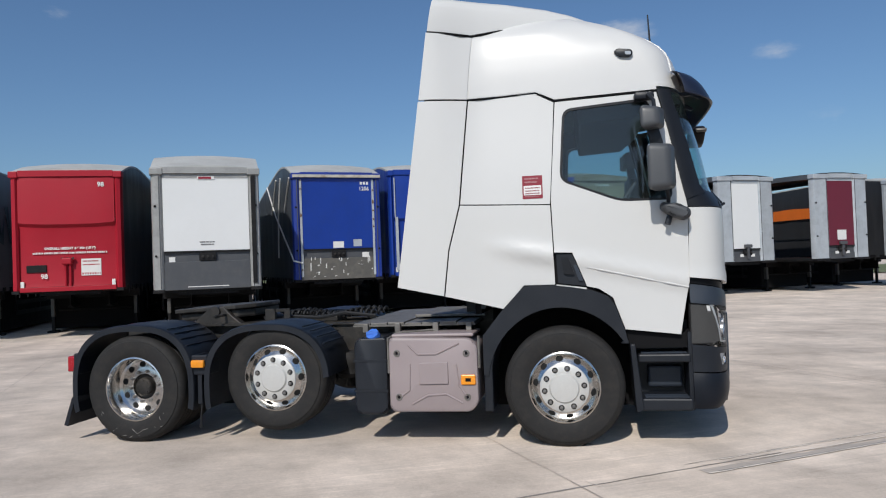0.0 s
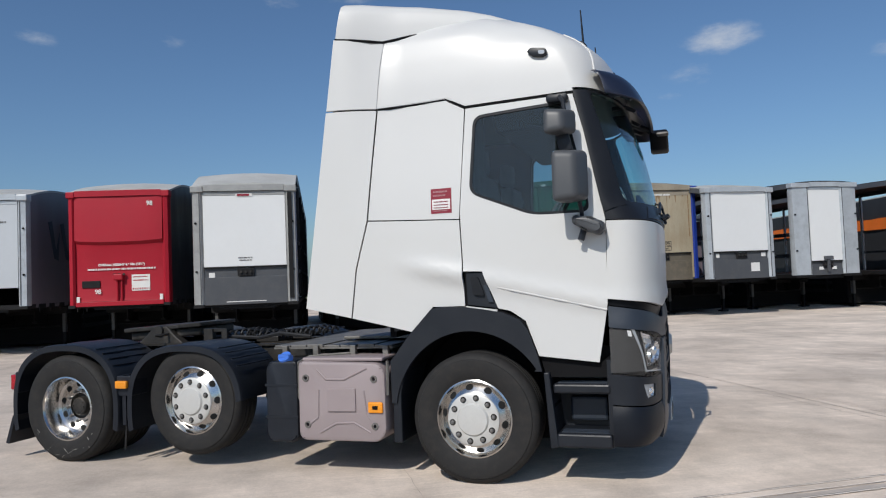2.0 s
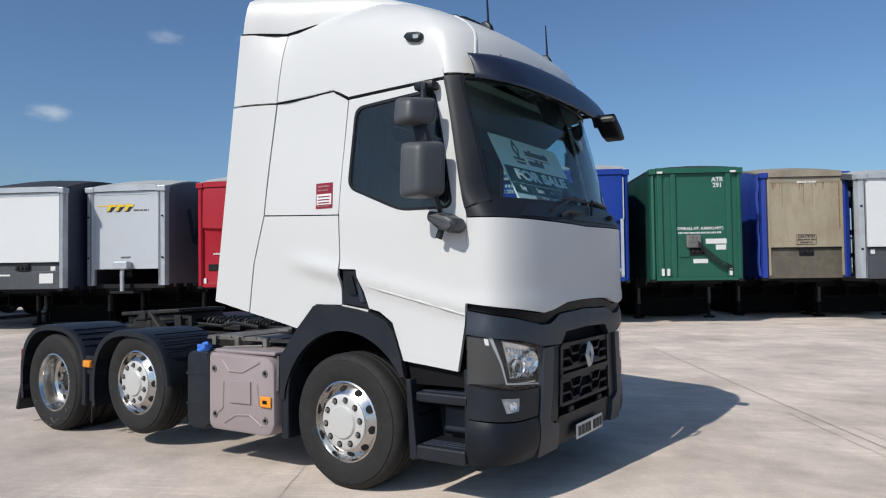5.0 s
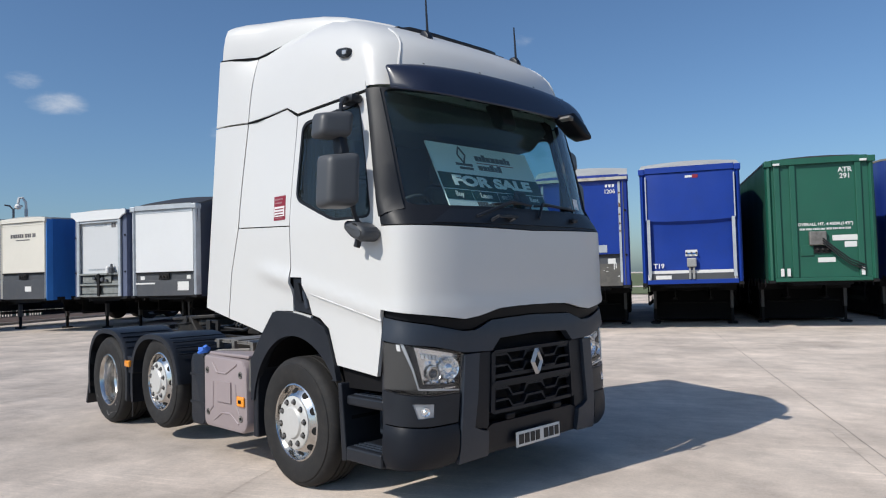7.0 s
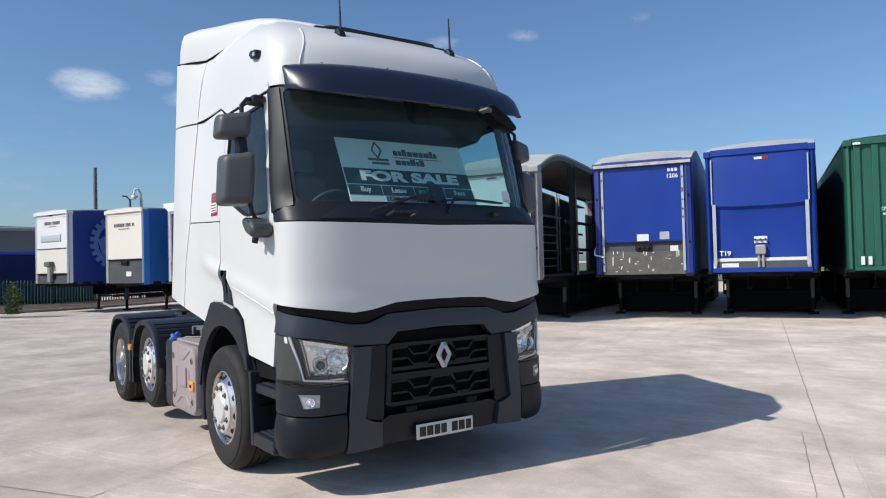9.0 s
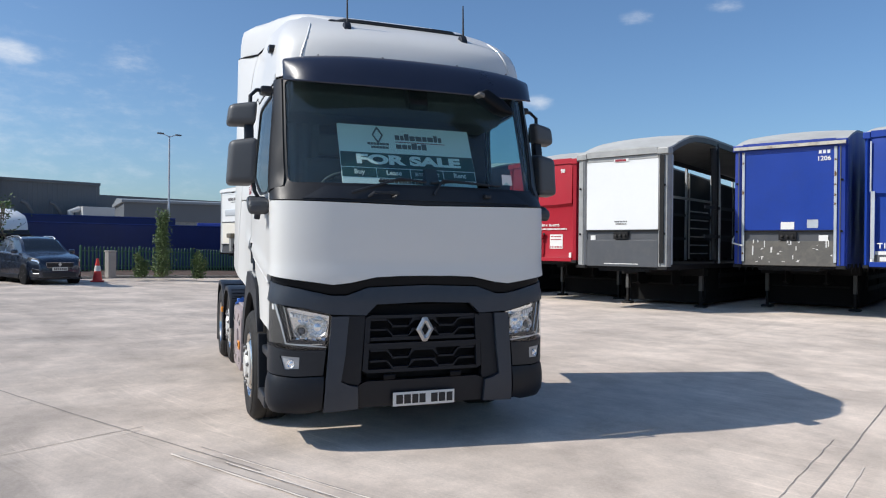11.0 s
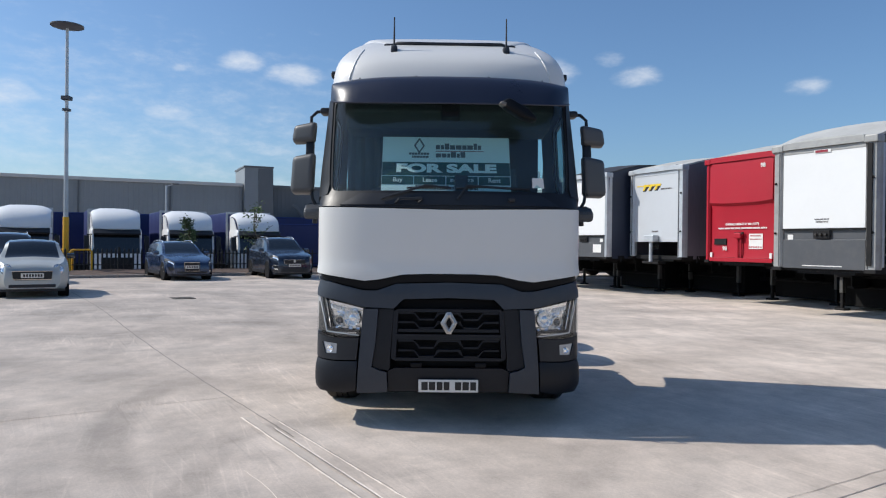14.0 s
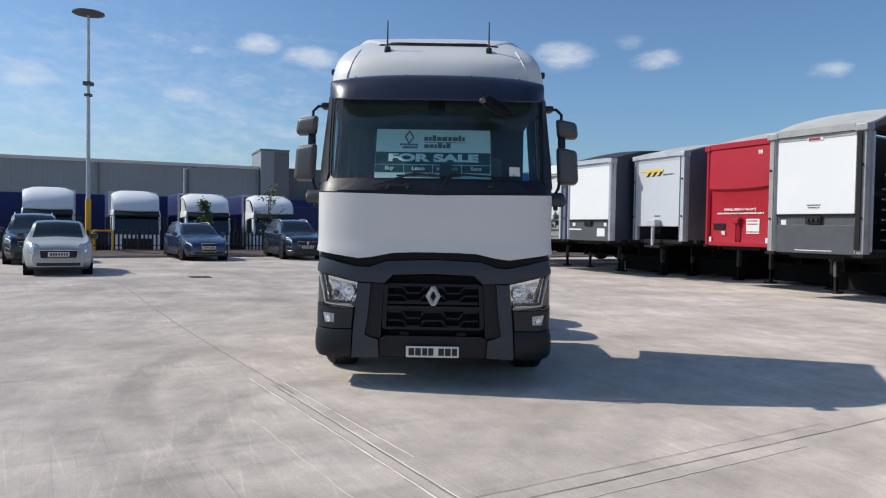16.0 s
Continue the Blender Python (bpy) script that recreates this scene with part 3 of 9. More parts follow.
strip(*beside(-0.105, -0.6, 0.9, 11), 0.115, material=M_JOINTFILL, wander=0.004, name="saw_cut", steps=70)
strip(*beside(-0.165, -0.35, 0.9, 11), 0.020, z=0.008, material=M_SAWCUT, wander=0.003, name="saw_cut", steps=70)
strip(*beside(-0.148, -0.4, 1.0, 11), 0.008, z=0.008, wander=0.003, steps=70)
strip(*beside(-0.022, -0.65, 1.4, 11), 0.013, z=0.008, material=M_SAWCUT, wander=0.003, name="saw_cut", steps=70)
strip(*beside(-0.036, -0.65, 1.4, 3.6), 0.008, z=0.008, wander=0.003, steps=30)
strip(*beside(-0.038, -0.65, 3.6, 11), 0.013, z=0.008, wander=0.003, steps=50)
strip(*beside(0.082, -0.25, 1.2, 3.9), 0.015, material=M_SAWCUT, wander=0.003, name="saw_cut", steps=40)
strip(*beside(0.095, -0.25, 0.9, 3.4), 0.007, wander=0.004, steps=40)
strip(*beside(0.080, -0.5, 3.9, 11), 0.008, material=M_JOINTPALE, wander=0.006, name="saw_cut", steps=50)
strip(*beside(-0.60, -0.3, 2.4, 9), 0.006, material=M_SAWCUT, wander=0.010, name="saw_cut", steps=50)
strip(0.22, -2.26, 0.09, -2.10, 0.014, material=M_JOINTPALE, wander=0.003, name="saw_cut", steps=6)
M_JOINTFAINT = paint("faint_joint", (0.40, 0.345, 0.30), 0.9, 0, 0.3, 3, 60, 0.2)
strip(*along(3.40, 1.75, A2, -22, -4), 0.010, material=M_JOINTFAINT, wander=0.006, steps=50)
strip(*along(3.40, 1.75, A2, -4, 15), 0.010, wander=0.006, steps=60)
strip(*along(3.26, 1.67, A2, -1.6, 1.9), 0.006, wander=0.006)
strip(*along(3.54, 1.84, A2, -3.5, 1.2), 0.010, material=M_JOINTPALE, wander=0.005, name="saw_cut")
for k in (-5, -4, -3, -2, 2, 3):
    c = 4.9 * k
    strip(*along(3.40 + c * math.cos(radians(A1)), 1.75 + c * math.sin(radians(A1)), A2, -26, 15), 0.0055, wander=0.005, steps=80)
strip(*along(0.09, -2.28, 121.8, -9.0, 0.2), 0.013, material=M_JOINTFAINT, wander=0.006, steps=50)
strip(*along(0.09, -2.28, 121.8, 0.2, 3.0), 0.004, material=M_JOINTFAINT, wander=0.006, steps=20)
for k in (-3, -2, 1, 2):
    strip(*along(0.1 - 6.0 * k * math.sin(radians(A1)), -2.22 + 6.0 * k * math.cos(radians(A1)), A1, -24, 26), 0.008, wander=0.005, steps=80)
# drain cover in the yard
drain = thing("drain_cover", "dark cast-iron drain cover set in the concrete yard", "drain cover", pose(-10.6, -6.4, lie(-10.6, -6.4), 0, 0, 31) @ Matrix.Diagonal((0.62, 0.62, 1, 1)))
M_IRON = paint("cast_iron", (0.09, 0.082, 0.072), 0.7, 0.3, 0.3, 10, 80, 0.4)
part("frame", boxes((-0.42, 0.42, -0.42, -0.36, 0, 0.012), (-0.42, 0.42, 0.36, 0.42, 0, 0.012), (-0.42, -0.36, -0.36, 0.36, 0, 0.012), (0.36, 0.42, -0.36, 0.36, 0, 0.012)), M_IRON, drain)
part("grating", boxes(*[(-0.34, 0.34, -0.34 + 0.1 * i, -0.28 + 0.1 * i, 0.001, 0.01) for i in range(7)]), M_IRON, drain)

# ---- parked trailers ----
M_TRAILALU = paint("dull_aluminium_post", (0.47, 0.50, 0.525), 0.42, 0.25, 0.12, 2, 40, 0.05, 0, (0.2, 0.2, 0.2), 0.3)
M_POSTGREY = paint("weathered_grey_post", (0.33, 0.33, 0.32), 0.5, 0.2, 0.15, 2, 40, 0.05, 0, (0.12, 0.12, 0.115), 0.4)
M_TRAILWHITE = paint("white_bulkhead", (0.73, 0.735, 0.725), 0.4, 0, 0.02, 0.8, 10, 0, 0.1, (0.62, 0.60, 0.56), 0.10)
M_TRAILCREAM = paint("cream_bulkhead", (0.72, 0.68, 0.59), 0.45, 0, 0.03, 0.8, 10, 0, 0.1, (0.58, 0.53, 0.45), 0.12)
M_TRAILRED = paint("red_bulkhead", (0.37, 0.010, 0.024), 0.5, 0, 0.08, 1.5, 30, 0, 0.0, (0.36, 0.02, 0.03), 0.4, spec=0.3)
M_TRAILBLUE = paint("blue_bulkhead", (0.008, 0.040, 0.27), 0.45, 0, 0.1, 1.5, 30, 0, 0.0, (0.014, 0.04, 0.20), 0.4, spec=0.3)
M_TRAILGREEN = paint("green_bulkhead", (0.010, 0.098, 0.060), 0.5, 0, 0.1, 1.5, 30, 0, 0.1, (0.018, 0.085, 0.06), 0.4)
M_TRAILTAN = paint("weathered_tan_bulkhead", (0.36, 0.31, 0.22), 0.6, 0, 0.15, 1.2, 20, 0.05, 0, (0.25, 0.17, 0.09), 0.5, stretch=(1.6, 1, 0.5))
M_TRAILMAROON = paint("maroon_bulkhead", (0.13, 0.012, 0.028), 0.45, 0, 0.1, 1.5, 30)
M_TRAILGREY = paint("dark_grey_skirt", (0.068, 0.072, 0.08), 0.5, 0, 0.12, 2, 40, 0.05, 0, (0.13, 0.125, 0.12), 0.3)
M_DIRTYGREY = paint("scraped_grey_skirt", (0.10, 0.095, 0.085), 0.6, 0, 0.2, 2.5, 30, 0.1, 0, (0.2, 0.18, 0.15), 0.5)
M_BROWNGREY = paint("brown_grey_skirt", (0.11, 0.095, 0.072), 0.6, 0, 0.2, 2, 30, 0.1, 0, (0.25, 0.2, 0.14), 0.4)
M_ROOF = paint("dusty_roof_sheet", (0.44, 0.44, 0.42), 0.7, 0, 0.15, 1.0, 20, 0, 0, (0.28, 0.26, 0.24), 0.4)
M_ROOFBROWN = paint("stained_roof_sheet", (0.30, 0.26, 0.20), 0.7, 0, 0.25, 1.0, 20, 0, 0, (0.16, 0.11, 0.06), 0.6)
M_ROOFDARK = paint("dark_roof_sheet", (0.035, 0.035, 0.038), 0.6, 0, 0.2, 1.0, 20)
M_CURTDARK = paint("charcoal_curtain", (0.022, 0.023, 0.026), 0.5, 0, 0.25, 1.2, 12, 0.3, 0, (0.06, 0.06, 0.06), 0.3, stretch=(1, 1, 0.25))
M_CURTPLUM = paint("plum_grey_curtain", (0.16, 0.135, 0.165), 0.5, 0, 0.2, 1.2, 12, 0.3, 0, (0.15, 0.13, 0.14), 0.35, stretch=(1, 1, 0.25))
M_CURTBLUE = paint("blue_curtain", (0.010, 0.037, 0.27), 0.45, 0, 0.2, 1.6, 10, 0.5, 0, (0.05, 0.07, 0.28), 0.3, stretch=(1, 1, 0.25))
M_CURTBRIGHT = paint("bright_blue_curtain", (0.02, 0.14, 0.46), 0.45, 0, 0.12, 1.6, 10, 0.3, stretch=(1, 1, 0.25))
M_CURTNAVY = paint("navy_curtain", (0.016, 0.040, 0.20), 0.45, 0, 0.2, 1.6, 10, 0.3, stretch=(1, 1, 0.25))
M_CURTGREEN = paint("dark_green_curtain", (0.012, 0.06, 0.04), 0.5, 0, 0.2, 1.6, 10, 0.3, stretch=(1, 1, 0.25))
M_LEG = paint("galvanised_leg", (0.10, 0.10, 0.098), 0.5, 0.3, 0.2, 6, 40, 0.05, 0, (0.1, 0.09, 0.08), 0.4)
M_MACHINE = paint("grey_green_machinery", (0.24, 0.25, 0.235), 0.5, 0.1, 0.25, 4, 40, 0.05, 0, (0.06, 0.06, 0.055), 0.4)
M_CURTSLATE = paint("slate_blue_curtain", (0.10, 0.12, 0.19), 0.5, 0, 0.15, 1.6, 10, 0.3, stretch=(1, 1, 0.25))
M_CURTORANGE = paint("orange_curtain", (0.72, 0.16, 0.02), 0.5, 0, 0.1, 1.6, 10, 0.3, stretch=(1, 1, 0.25))
M_CHASSIS = paint("black_chassis", (0.009, 0.009, 0.010), 0.65, 0.0, 0.3, 3, 40, 0.1, 0, (0.03, 0.026, 0.024), 0.4, spec=0.25)
# near-black for the blocks that put shade under the trailers
M_UNDER = paint("underbody_shade_black", (0.007, 0.007, 0.0075), 0.8, 0, 0.3, 3, spec=0.2)
M_LABEL = paint("white_label", (0.72, 0.71, 0.68), 0.5, 0, 0.05, 8)
M_LABELDARK = paint("printed_grey", (0.12, 0.11, 0.11), 0.6)
M_YELLOW = paint("yellow_print", (0.75, 0.52, 0.03), 0.5, 0, 0.05)
M_MUDGREY = paint("wheel_rim_grey", (0.25, 0.25, 0.25), 0.5, 0.5, 0.2, 5)


def trailer_wheel_mesh():
    bm = lathe([(0.0, 0.05), (0.12, 0.05), (0.14, 0.12), (0.2, 0.12), (0.27, 0.03), (0.29, 0.0), (0.31, 0.005), (0.44, -0.005), (0.49, 0.03), (0.5, 0.08), (0.5, 0.30), (0.47, 0.36), (0.3, 0.37), (0.0, 0.37)], 28)
    for f in bm.faces:
        f.material_index = 1 if f.calc_center_median().length < 0.315 and f.calc_center_median().y < 0.2 else 0
    return finish(bm, "wheel", [M_RUBBER, M_MUDGREY], 40)


TRAILER_WHEEL = trailer_wheel_mesh()


def roof_line(y, zt, rise, fall=1.0):
    return zt + rise * lerp_table([(0, 0), (0.25, 0.13), (0.6, 0.38), (1.2, 0.74), (1.9, 0.95), (2.6, 1.0), (4, 1 - 0.18 * fall), (7, 1 - 0.7 * fall), (10, 1 - 1.3 * fall), (13.6, 1 - 1.85 * fall)], y)


def trailer(label, x, y, h, zt, zb, style, frame_m, panel_m, skirt_m, left_m, right_m, roof_m, rise=0.6, length=13.6, post=0.2, skirt=0.85, open_right=False, w=2.52, shade_block=True, post_ys=(2.3, 4.6, 6.9, 9.2, 11.5), pole_m=None, fall=1.0, band=True):
    """A parked curtain-sided trailer; its front faces along its own -Y."""
    T = thing("curtain_trailer", label, "trailer", pose(x, y, 0, 0, 0, h), "parked trailers")
    hw = w / 2
    ys = [0.0, 0.15, 0.3, 0.6, 0.9, 1.3, 1.7, 2.2, 2.8, 3.5, 4.5, 6, 8, 10, 12, length]
    # roof: a cambered sheet that rises behind the front
    def roof_at(u, v):
        return Vector((u * hw, v, roof_line(v, zt, rise, fall) + 0.07 * (1 - u * u)))
    bm = sheet(roof_at, [-1, -0.6, -0.2, 0.2, 0.6, 1], ys, (0, 0, -0.05))
    part("roof", bm, roof_m, T, smooth=30)
    # side curtains with soft waves, or open posts and slats
    for side, cm in ((-1, left_m), (1, right_m)):
        if cm is None:
            for py in post_ys:
                top = roof_line(py, zt, rise, fall) - 0.1
                part("side_post", box(side * hw - 0.07, side * hw + 0.0, py - 0.05, py + 0.05, zb, top, 0.01), pole_m if pole_m and side > 0 else M_TRAILALU, T)
            for z0 in (1.9, 2.7):
                part("side_slat", box(side * hw - 0.05, side * hw - 0.02, 2.4, length - 0.4, z0, z0 + 0.09), M_TRAILGREY, T)
            part("cant_rail", sheet(lambda u, v: Vector((side * hw - 0.02 * u, v, roof_line(v, zt, rise, fall) - 0.02 - 0.16 * u)), [0, 1], ys, (-side * 0.05, 0, 0)), M_TRAILGREY, T)
        else:
            r0 = random.uniform(0, 9)
            def curtain(u, v):
                top = roof_line(v, zt, rise, fall) - 0.02
                z = zb - 0.12 + (top - zb + 0.12) * u
                wave = 0.018 * math.sin(v * 5.2 + r0) * math.sin(u * math.pi) + 0.012 * math.sin(v * 11 + u * 3 + r0)
                return Vector((side * (hw - 0.01 + wave * 0.7), v, z))
            vs = [post * 0.4 + (length - 0.3) * (k / 46) ** 1.25 for k in range(47)]
            cur = part("side_curtain", sheet(curtain, [0, 0.12, 0.3, 0.5, 0.7, 0.88, 1], vs, (-side * 0.02, 0, 0)), cm, T, smooth=50)
            strap = finish(boxes((-0.012, 0.012, -0.025, 0.025, zb - 0.24, zb - 0.02), (-0.02, 0.02, -0.03, 0.03, zb - 0.16, zb - 0.09)), "curtain_strap", M_CHASSIS)
            for k in range(int(length)):
                share("curtain_strap", strap, cur, Matrix.Translation((side * (hw + 0.015), 0.6 + 0.62 * k, 0)))
    # front frame
    for side in (-1, 1):
        s0 = side * hw
        s1 = side * (hw - post)
        pts = [(s0, 0.10), (s0 - side * 0.03, 0.0), (s1 + side * 0.05, -0.03), (s1, 0.03), (s1, 0.14), (s0, 0.2)]
        part("corner_post", prism(pts, zb - 0.06, zt - 0.04, "z", 0.006), frame_m, T)
        if post >= 0.2 and style == "panel":
            part("post_groove", box(min(s1 + side * 0.062, s1 + side * 0.084), max(s1 + side * 0.062, s1 + side * 0.084), -0.036, -0.01, zb - 0.04, zt - 0.16), M_TRAILGREY, T)
            for hz in (zb + 0.75, zb + 1.95):
                part("post_hole", cyl((s0 - side * 0.09, -0.04, hz), (s0 - side * 0.09, 0.0, hz), 0.028, 10), M_SEAM, T)
        part("post_foot", box(min(s0, s1) - 0.0, max(s0, s1), -0.04, 0.16, zb - 0.14, zb - 0.065, 0.01), M_CHASSIS, T)
        cap = box(min(s0, s1) - 0.02, max(s0, s1) + 0.02, -0.06, 0.22, zt - 0.16, zt + 0.0, 0.02)
        part("corner_casting", cap, frame_m, T)
    part("header_rail", sheet(lambda u, v: Vector((u * (hw - post - 0.025), -0.045 - 0.02 * math.cos(u * 1.5), zt - 0.13 + 0.15 * v)), [-1, -0.5, 0, 0.5, 1], [0, 0.5, 1], (0, 0.2, 0)), frame_m if style not in ("tan",) else M_ROOFBROWN, T, smooth=40)
    iw = hw - post - 0.004
    zs = zb + skirt
    if style == "moulded":
        # bulkhead with a bulged upper half, a lip and a recessed lower half
        prof = [(zt - 0.135, -0.015), (zt - 0.3, -0.03), (zs + 0.88, -0.045), (zs + 0.76, -0.05), (zs + 0.68, 0.03), (zs + 0.56, 0.05), (zb + 0.12, 0.05), (zb + 0.02, 0.03)]
        def bulk(u, k):
            z, yy = prof[k]
            dip = 0.05 * (1 - u ** 4) if k in (3, 4) else 0.0
            return Vector((u * iw, yy + 0.02 * (abs(u) > 0.96), z - dip))
        part("bulkhead", sheet(bulk, [-1, -0.97, -0.9, -0.5, 0, 0.5, 0.9, 0.97, 1], range(len(prof)), (0, 0.06, 0)), panel_m, T, smooth=28)
        part("sill", box(-iw, iw, -0.02, 0.1, zb - 0.1, zb + 0.015, 0.01), panel_m, T)
        for sx in (-iw + 0.02, iw - 0.1):
            part("marker_plate", box(sx, sx + 0.08, -0.005, 0.028, zb + 0.0, zb + 0.16, 0.004), M_LABEL, T)
    elif style == "ribbed":
        part("bulkhead", box(-iw, iw, 0.03, 0.09, zb + 0.0, zt - 0.13), panel_m, T)
        for sx in (-iw + 0.05, -iw + 0.42, iw - 0.30):
            part("rib", box(sx, sx + 0.14, -0.03, 0.03, zb, zt - 0.135, 0.015), panel_m, T)
        part("sill", box(-iw, iw, -0.03, 0.06, zb - 0.1, zb - 0.004, 0.01), panel_m, T)
        part("step_recess", box(-iw + 0.62, -iw + 0.92, 0.0, 0.03, zb + 0.55, zb + 0.82, 0.01), panel_m, T)
    else:
        part("bulkhead", box(-iw, iw, 0.012, 0.07, zs, zt - 0.135, 0.006), panel_m, T)
        if band:
            part("top_band", box(-iw, iw, 0.0, 0.02, zt - 0.24, zt - 0.14, 0.004) if style == "panel" else box(-iw, iw, 0.0, 0.012, zt - 0.3, zt - 0.14, 0.004), frame_m if style != "tan" else M_ROOFBROWN, T)
        if skirt_m:
            part("lower_band", box(-iw, iw, -0.006, 0.05, zs - 0.035, zs - 0.004, 0.004), M_CHASSIS, T)
            part("skirt_panel", box(-iw, iw, 0.02, 0.08, zb - 0.08, zs - 0.26, 0.008), skirt_m, T)
            part("connector_recess", box(-iw, iw, 0.06, 0.1, zs - 0.26, zs - 0.036), M_TRAILGREY if skirt_m is not M_BROWNGREY else M_BROWNGREY, T)
    if style != "moulded":
        part("connector_plate", box(-0.2, 0.2, -0.012, 0.02, zs - 0.24, zs - 0.05, 0.01), M_CHASSIS, T)
    for k in range(3):
        part("air_coupling", cyl((-0.12 + 0.12 * k, -0.06, zs - 0.14), (-0.12 + 0.12 * k, 0.0, zs - 0.14), 0.028, 10), M_STEELDARK, T)
    # deck, chassis, legs and running gear
    part("deck", box(-hw + 0.01, hw - 0.01, 0.11, length, zb - 0.14, zb - 0.02), M_CHASSIS, T)
    part("rear_frame", boxes((-hw, -hw + 0.12, length, length + 0.1, zb - 0.1, roof_line(length, zt, rise, fall)), (hw - 0.12, hw, length, length + 0.1, zb - 0.1, roof_line(length, zt, rise, fall)), (-hw + 0.12, hw - 0.12, length, length + 0.1, roof_line(length, zt, rise, fall) - 0.2, roof_line(length, zt, rise, fall))), M_TRAILALU, T)
    part("rear_door", box(-hw + 0.125, hw - 0.125, length + 0.02, length + 0.06, zb - 0.05, roof_line(length, zt, rise, fall) - 0.21), M_CURTDARK if not open_right else M_CURTPLUM, T)
    for sx in (-0.55, 0.43):
        part("chassis_beam", boxes((sx, sx + 0.12, 0.5, length - 0.2, zb - 0.22, zb - 0.145), (sx + 0.045, sx + 0.075, 2.0, length - 0.2, zb - 0.55, zb - 0.22), (sx, sx + 0.12, 2.0, length - 0.2, zb - 0.6, zb - 0.55)), M_CHASSIS, T)
    # added block, no real part: its black stands for shade under the deck
    if shade_block:
        part("under_shade_block", box(-hw + 0.12, hw - 0.12, 2.8, length - 5.5, 0.10, zb - 0.16, 0.02), M_UNDER, T)
    part("coupler_plate", box(-0.7, 0.7, 0.15, 1.9, zb - 0.2, zb - 0.145), M_CHASSIS, T)
    part("cross_member", box(-hw + 0.05, hw - 0.05, 2.45, 2.75, zb - 0.35, zb - 0.15, 0.01), M_CHASSIS, T)
    for sx in (-1.08, 1.08):
        leg = part("landing_leg", box(sx - 0.045, sx + 0.045, 2.53, 2.67, 0.45, zb - 0.16, 0.01), M_LEG, T)
        part("inner_leg", box(sx - 0.035, sx + 0.035, 2.55, 2.65, 0.06, 0.5, 0.008), M_CHASSIS, leg)
        part("foot", box(sx - 0.14, sx + 0.14, 2.46, 2.74, 0.0, 0.06, 0.015), M_CHASSIS, leg)
    part("leg_brace", tube([(-0.95, 2.6, 0.62), (0.95, 2.6, 0.62)], 0.025), M_CHASSIS, T)
    for sx in (-1, 1):
        part("side_guard", boxes((sx * hw - 0.03, sx * hw + 0.0, 3.4, length - 5.4, 0.5, 0.62), (sx * hw - 0.03, sx * hw + 0.0, 3.4, length - 5.4, 0.8, 0.92), *[(sx * hw - 0.07, sx * hw - 0.032, yy, yy + 0.06, 0.5, zb - 0.14) for yy in (3.6, (length - 2.2) / 2, length - 5.8)]), M_CHASSIS, T)
        for yy in (length - 4.6, length - 3.3, length - 2.0):
            share("wheel", TRAILER_WHEEL, T, Matrix.Translation((sx * (hw - 0.02), yy, 0.5)) @ pose(0, 0, 0, 0, 0, 90 if sx > 0 else -90))
    for yy in (length - 4.6, length - 3.3, length - 2.0):
        part("axle", cyl((-hw + 0.3, yy, 0.5), (hw - 0.3, yy, 0.5), 0.07, 10), M_CHASSIS, T)
    part("underrun_bar", box(-hw + 0.1, hw - 0.1, length - 0.2, length - 0.08, 0.42, 0.54, 0.01), M_CHASSIS, T)
    return T


def label_on(T, x, z, w, hgt, y=-0.004, material=None, name="label"):
    return part(name, box(x - w / 2, x + w / 2, y, y + 0.006, z - hgt / 2, z + hgt / 2), material or M_LABEL, T)


def bars(T, x, z, w, size, y, material=M_LABELDARK, gap=0.3, name="print_bar"):
    """Unreadable lettering: a row of plain bars."""
    random.seed(int((x + 9) * 100 + z * 1000))
    bm = bmesh.new()
    c, left = -w / 2, random.randint(3, 7)
    while c < w / 2 - size * 0.3:
        k = min(random.choice((0.4, 0.55, 0.62, 0.7)) * size, w / 2 - c)
        merge(bm, box(x + c, x + c + k, y, y + 0.003, z - size / 2, z + size / 2))
        left -= 1
        c += k + size * (gap * 0.7 if left else 0.6)
        left = left or random.randint(3, 7)
    return part(name, bm, material, T, kind="stuff")


FRONT = pose(0, 0, 0, 90, 0, 0)


def on_front(x, z, y):
    return Matrix.Translation((x, y, z)) @ FRONT

M_CURTSLATEDARK = paint("dark_slate_curtain", (0.055, 0.065, 0.08), 0.5, 0, 0.2, 1.6, 10, 0.4, stretch=(1, 1, 0.25))
M_TRAILPALE = paint("pale_grey_bulkhead", (0.50, 0.525, 0.55), 0.42, 0, 0.03, 0.8, 10, 0, 0.1, (0.42, 0.43, 0.44), 0.15)
M_TRAILPALEWHITE = paint("pale_white_bulkhead", (0.60, 0.61, 0.61), 0.42, 0, 0.03, 0.8, 10, 0, 0.1)
M_RUSTRAIL = paint("rust_stained_rail", (0.50, 0.47, 0.40), 0.7, 0, 0.2, 4, 30, 0.1, 0, (0.18, 0.10, 0.05), 0.8)
M_CURTINK = paint("ink_blue_curtain", (0.022, 0.030, 0.055), 0.5, 0, 0.2, 1.6, 10, 0.3, stretch=(1, 1, 0.25))
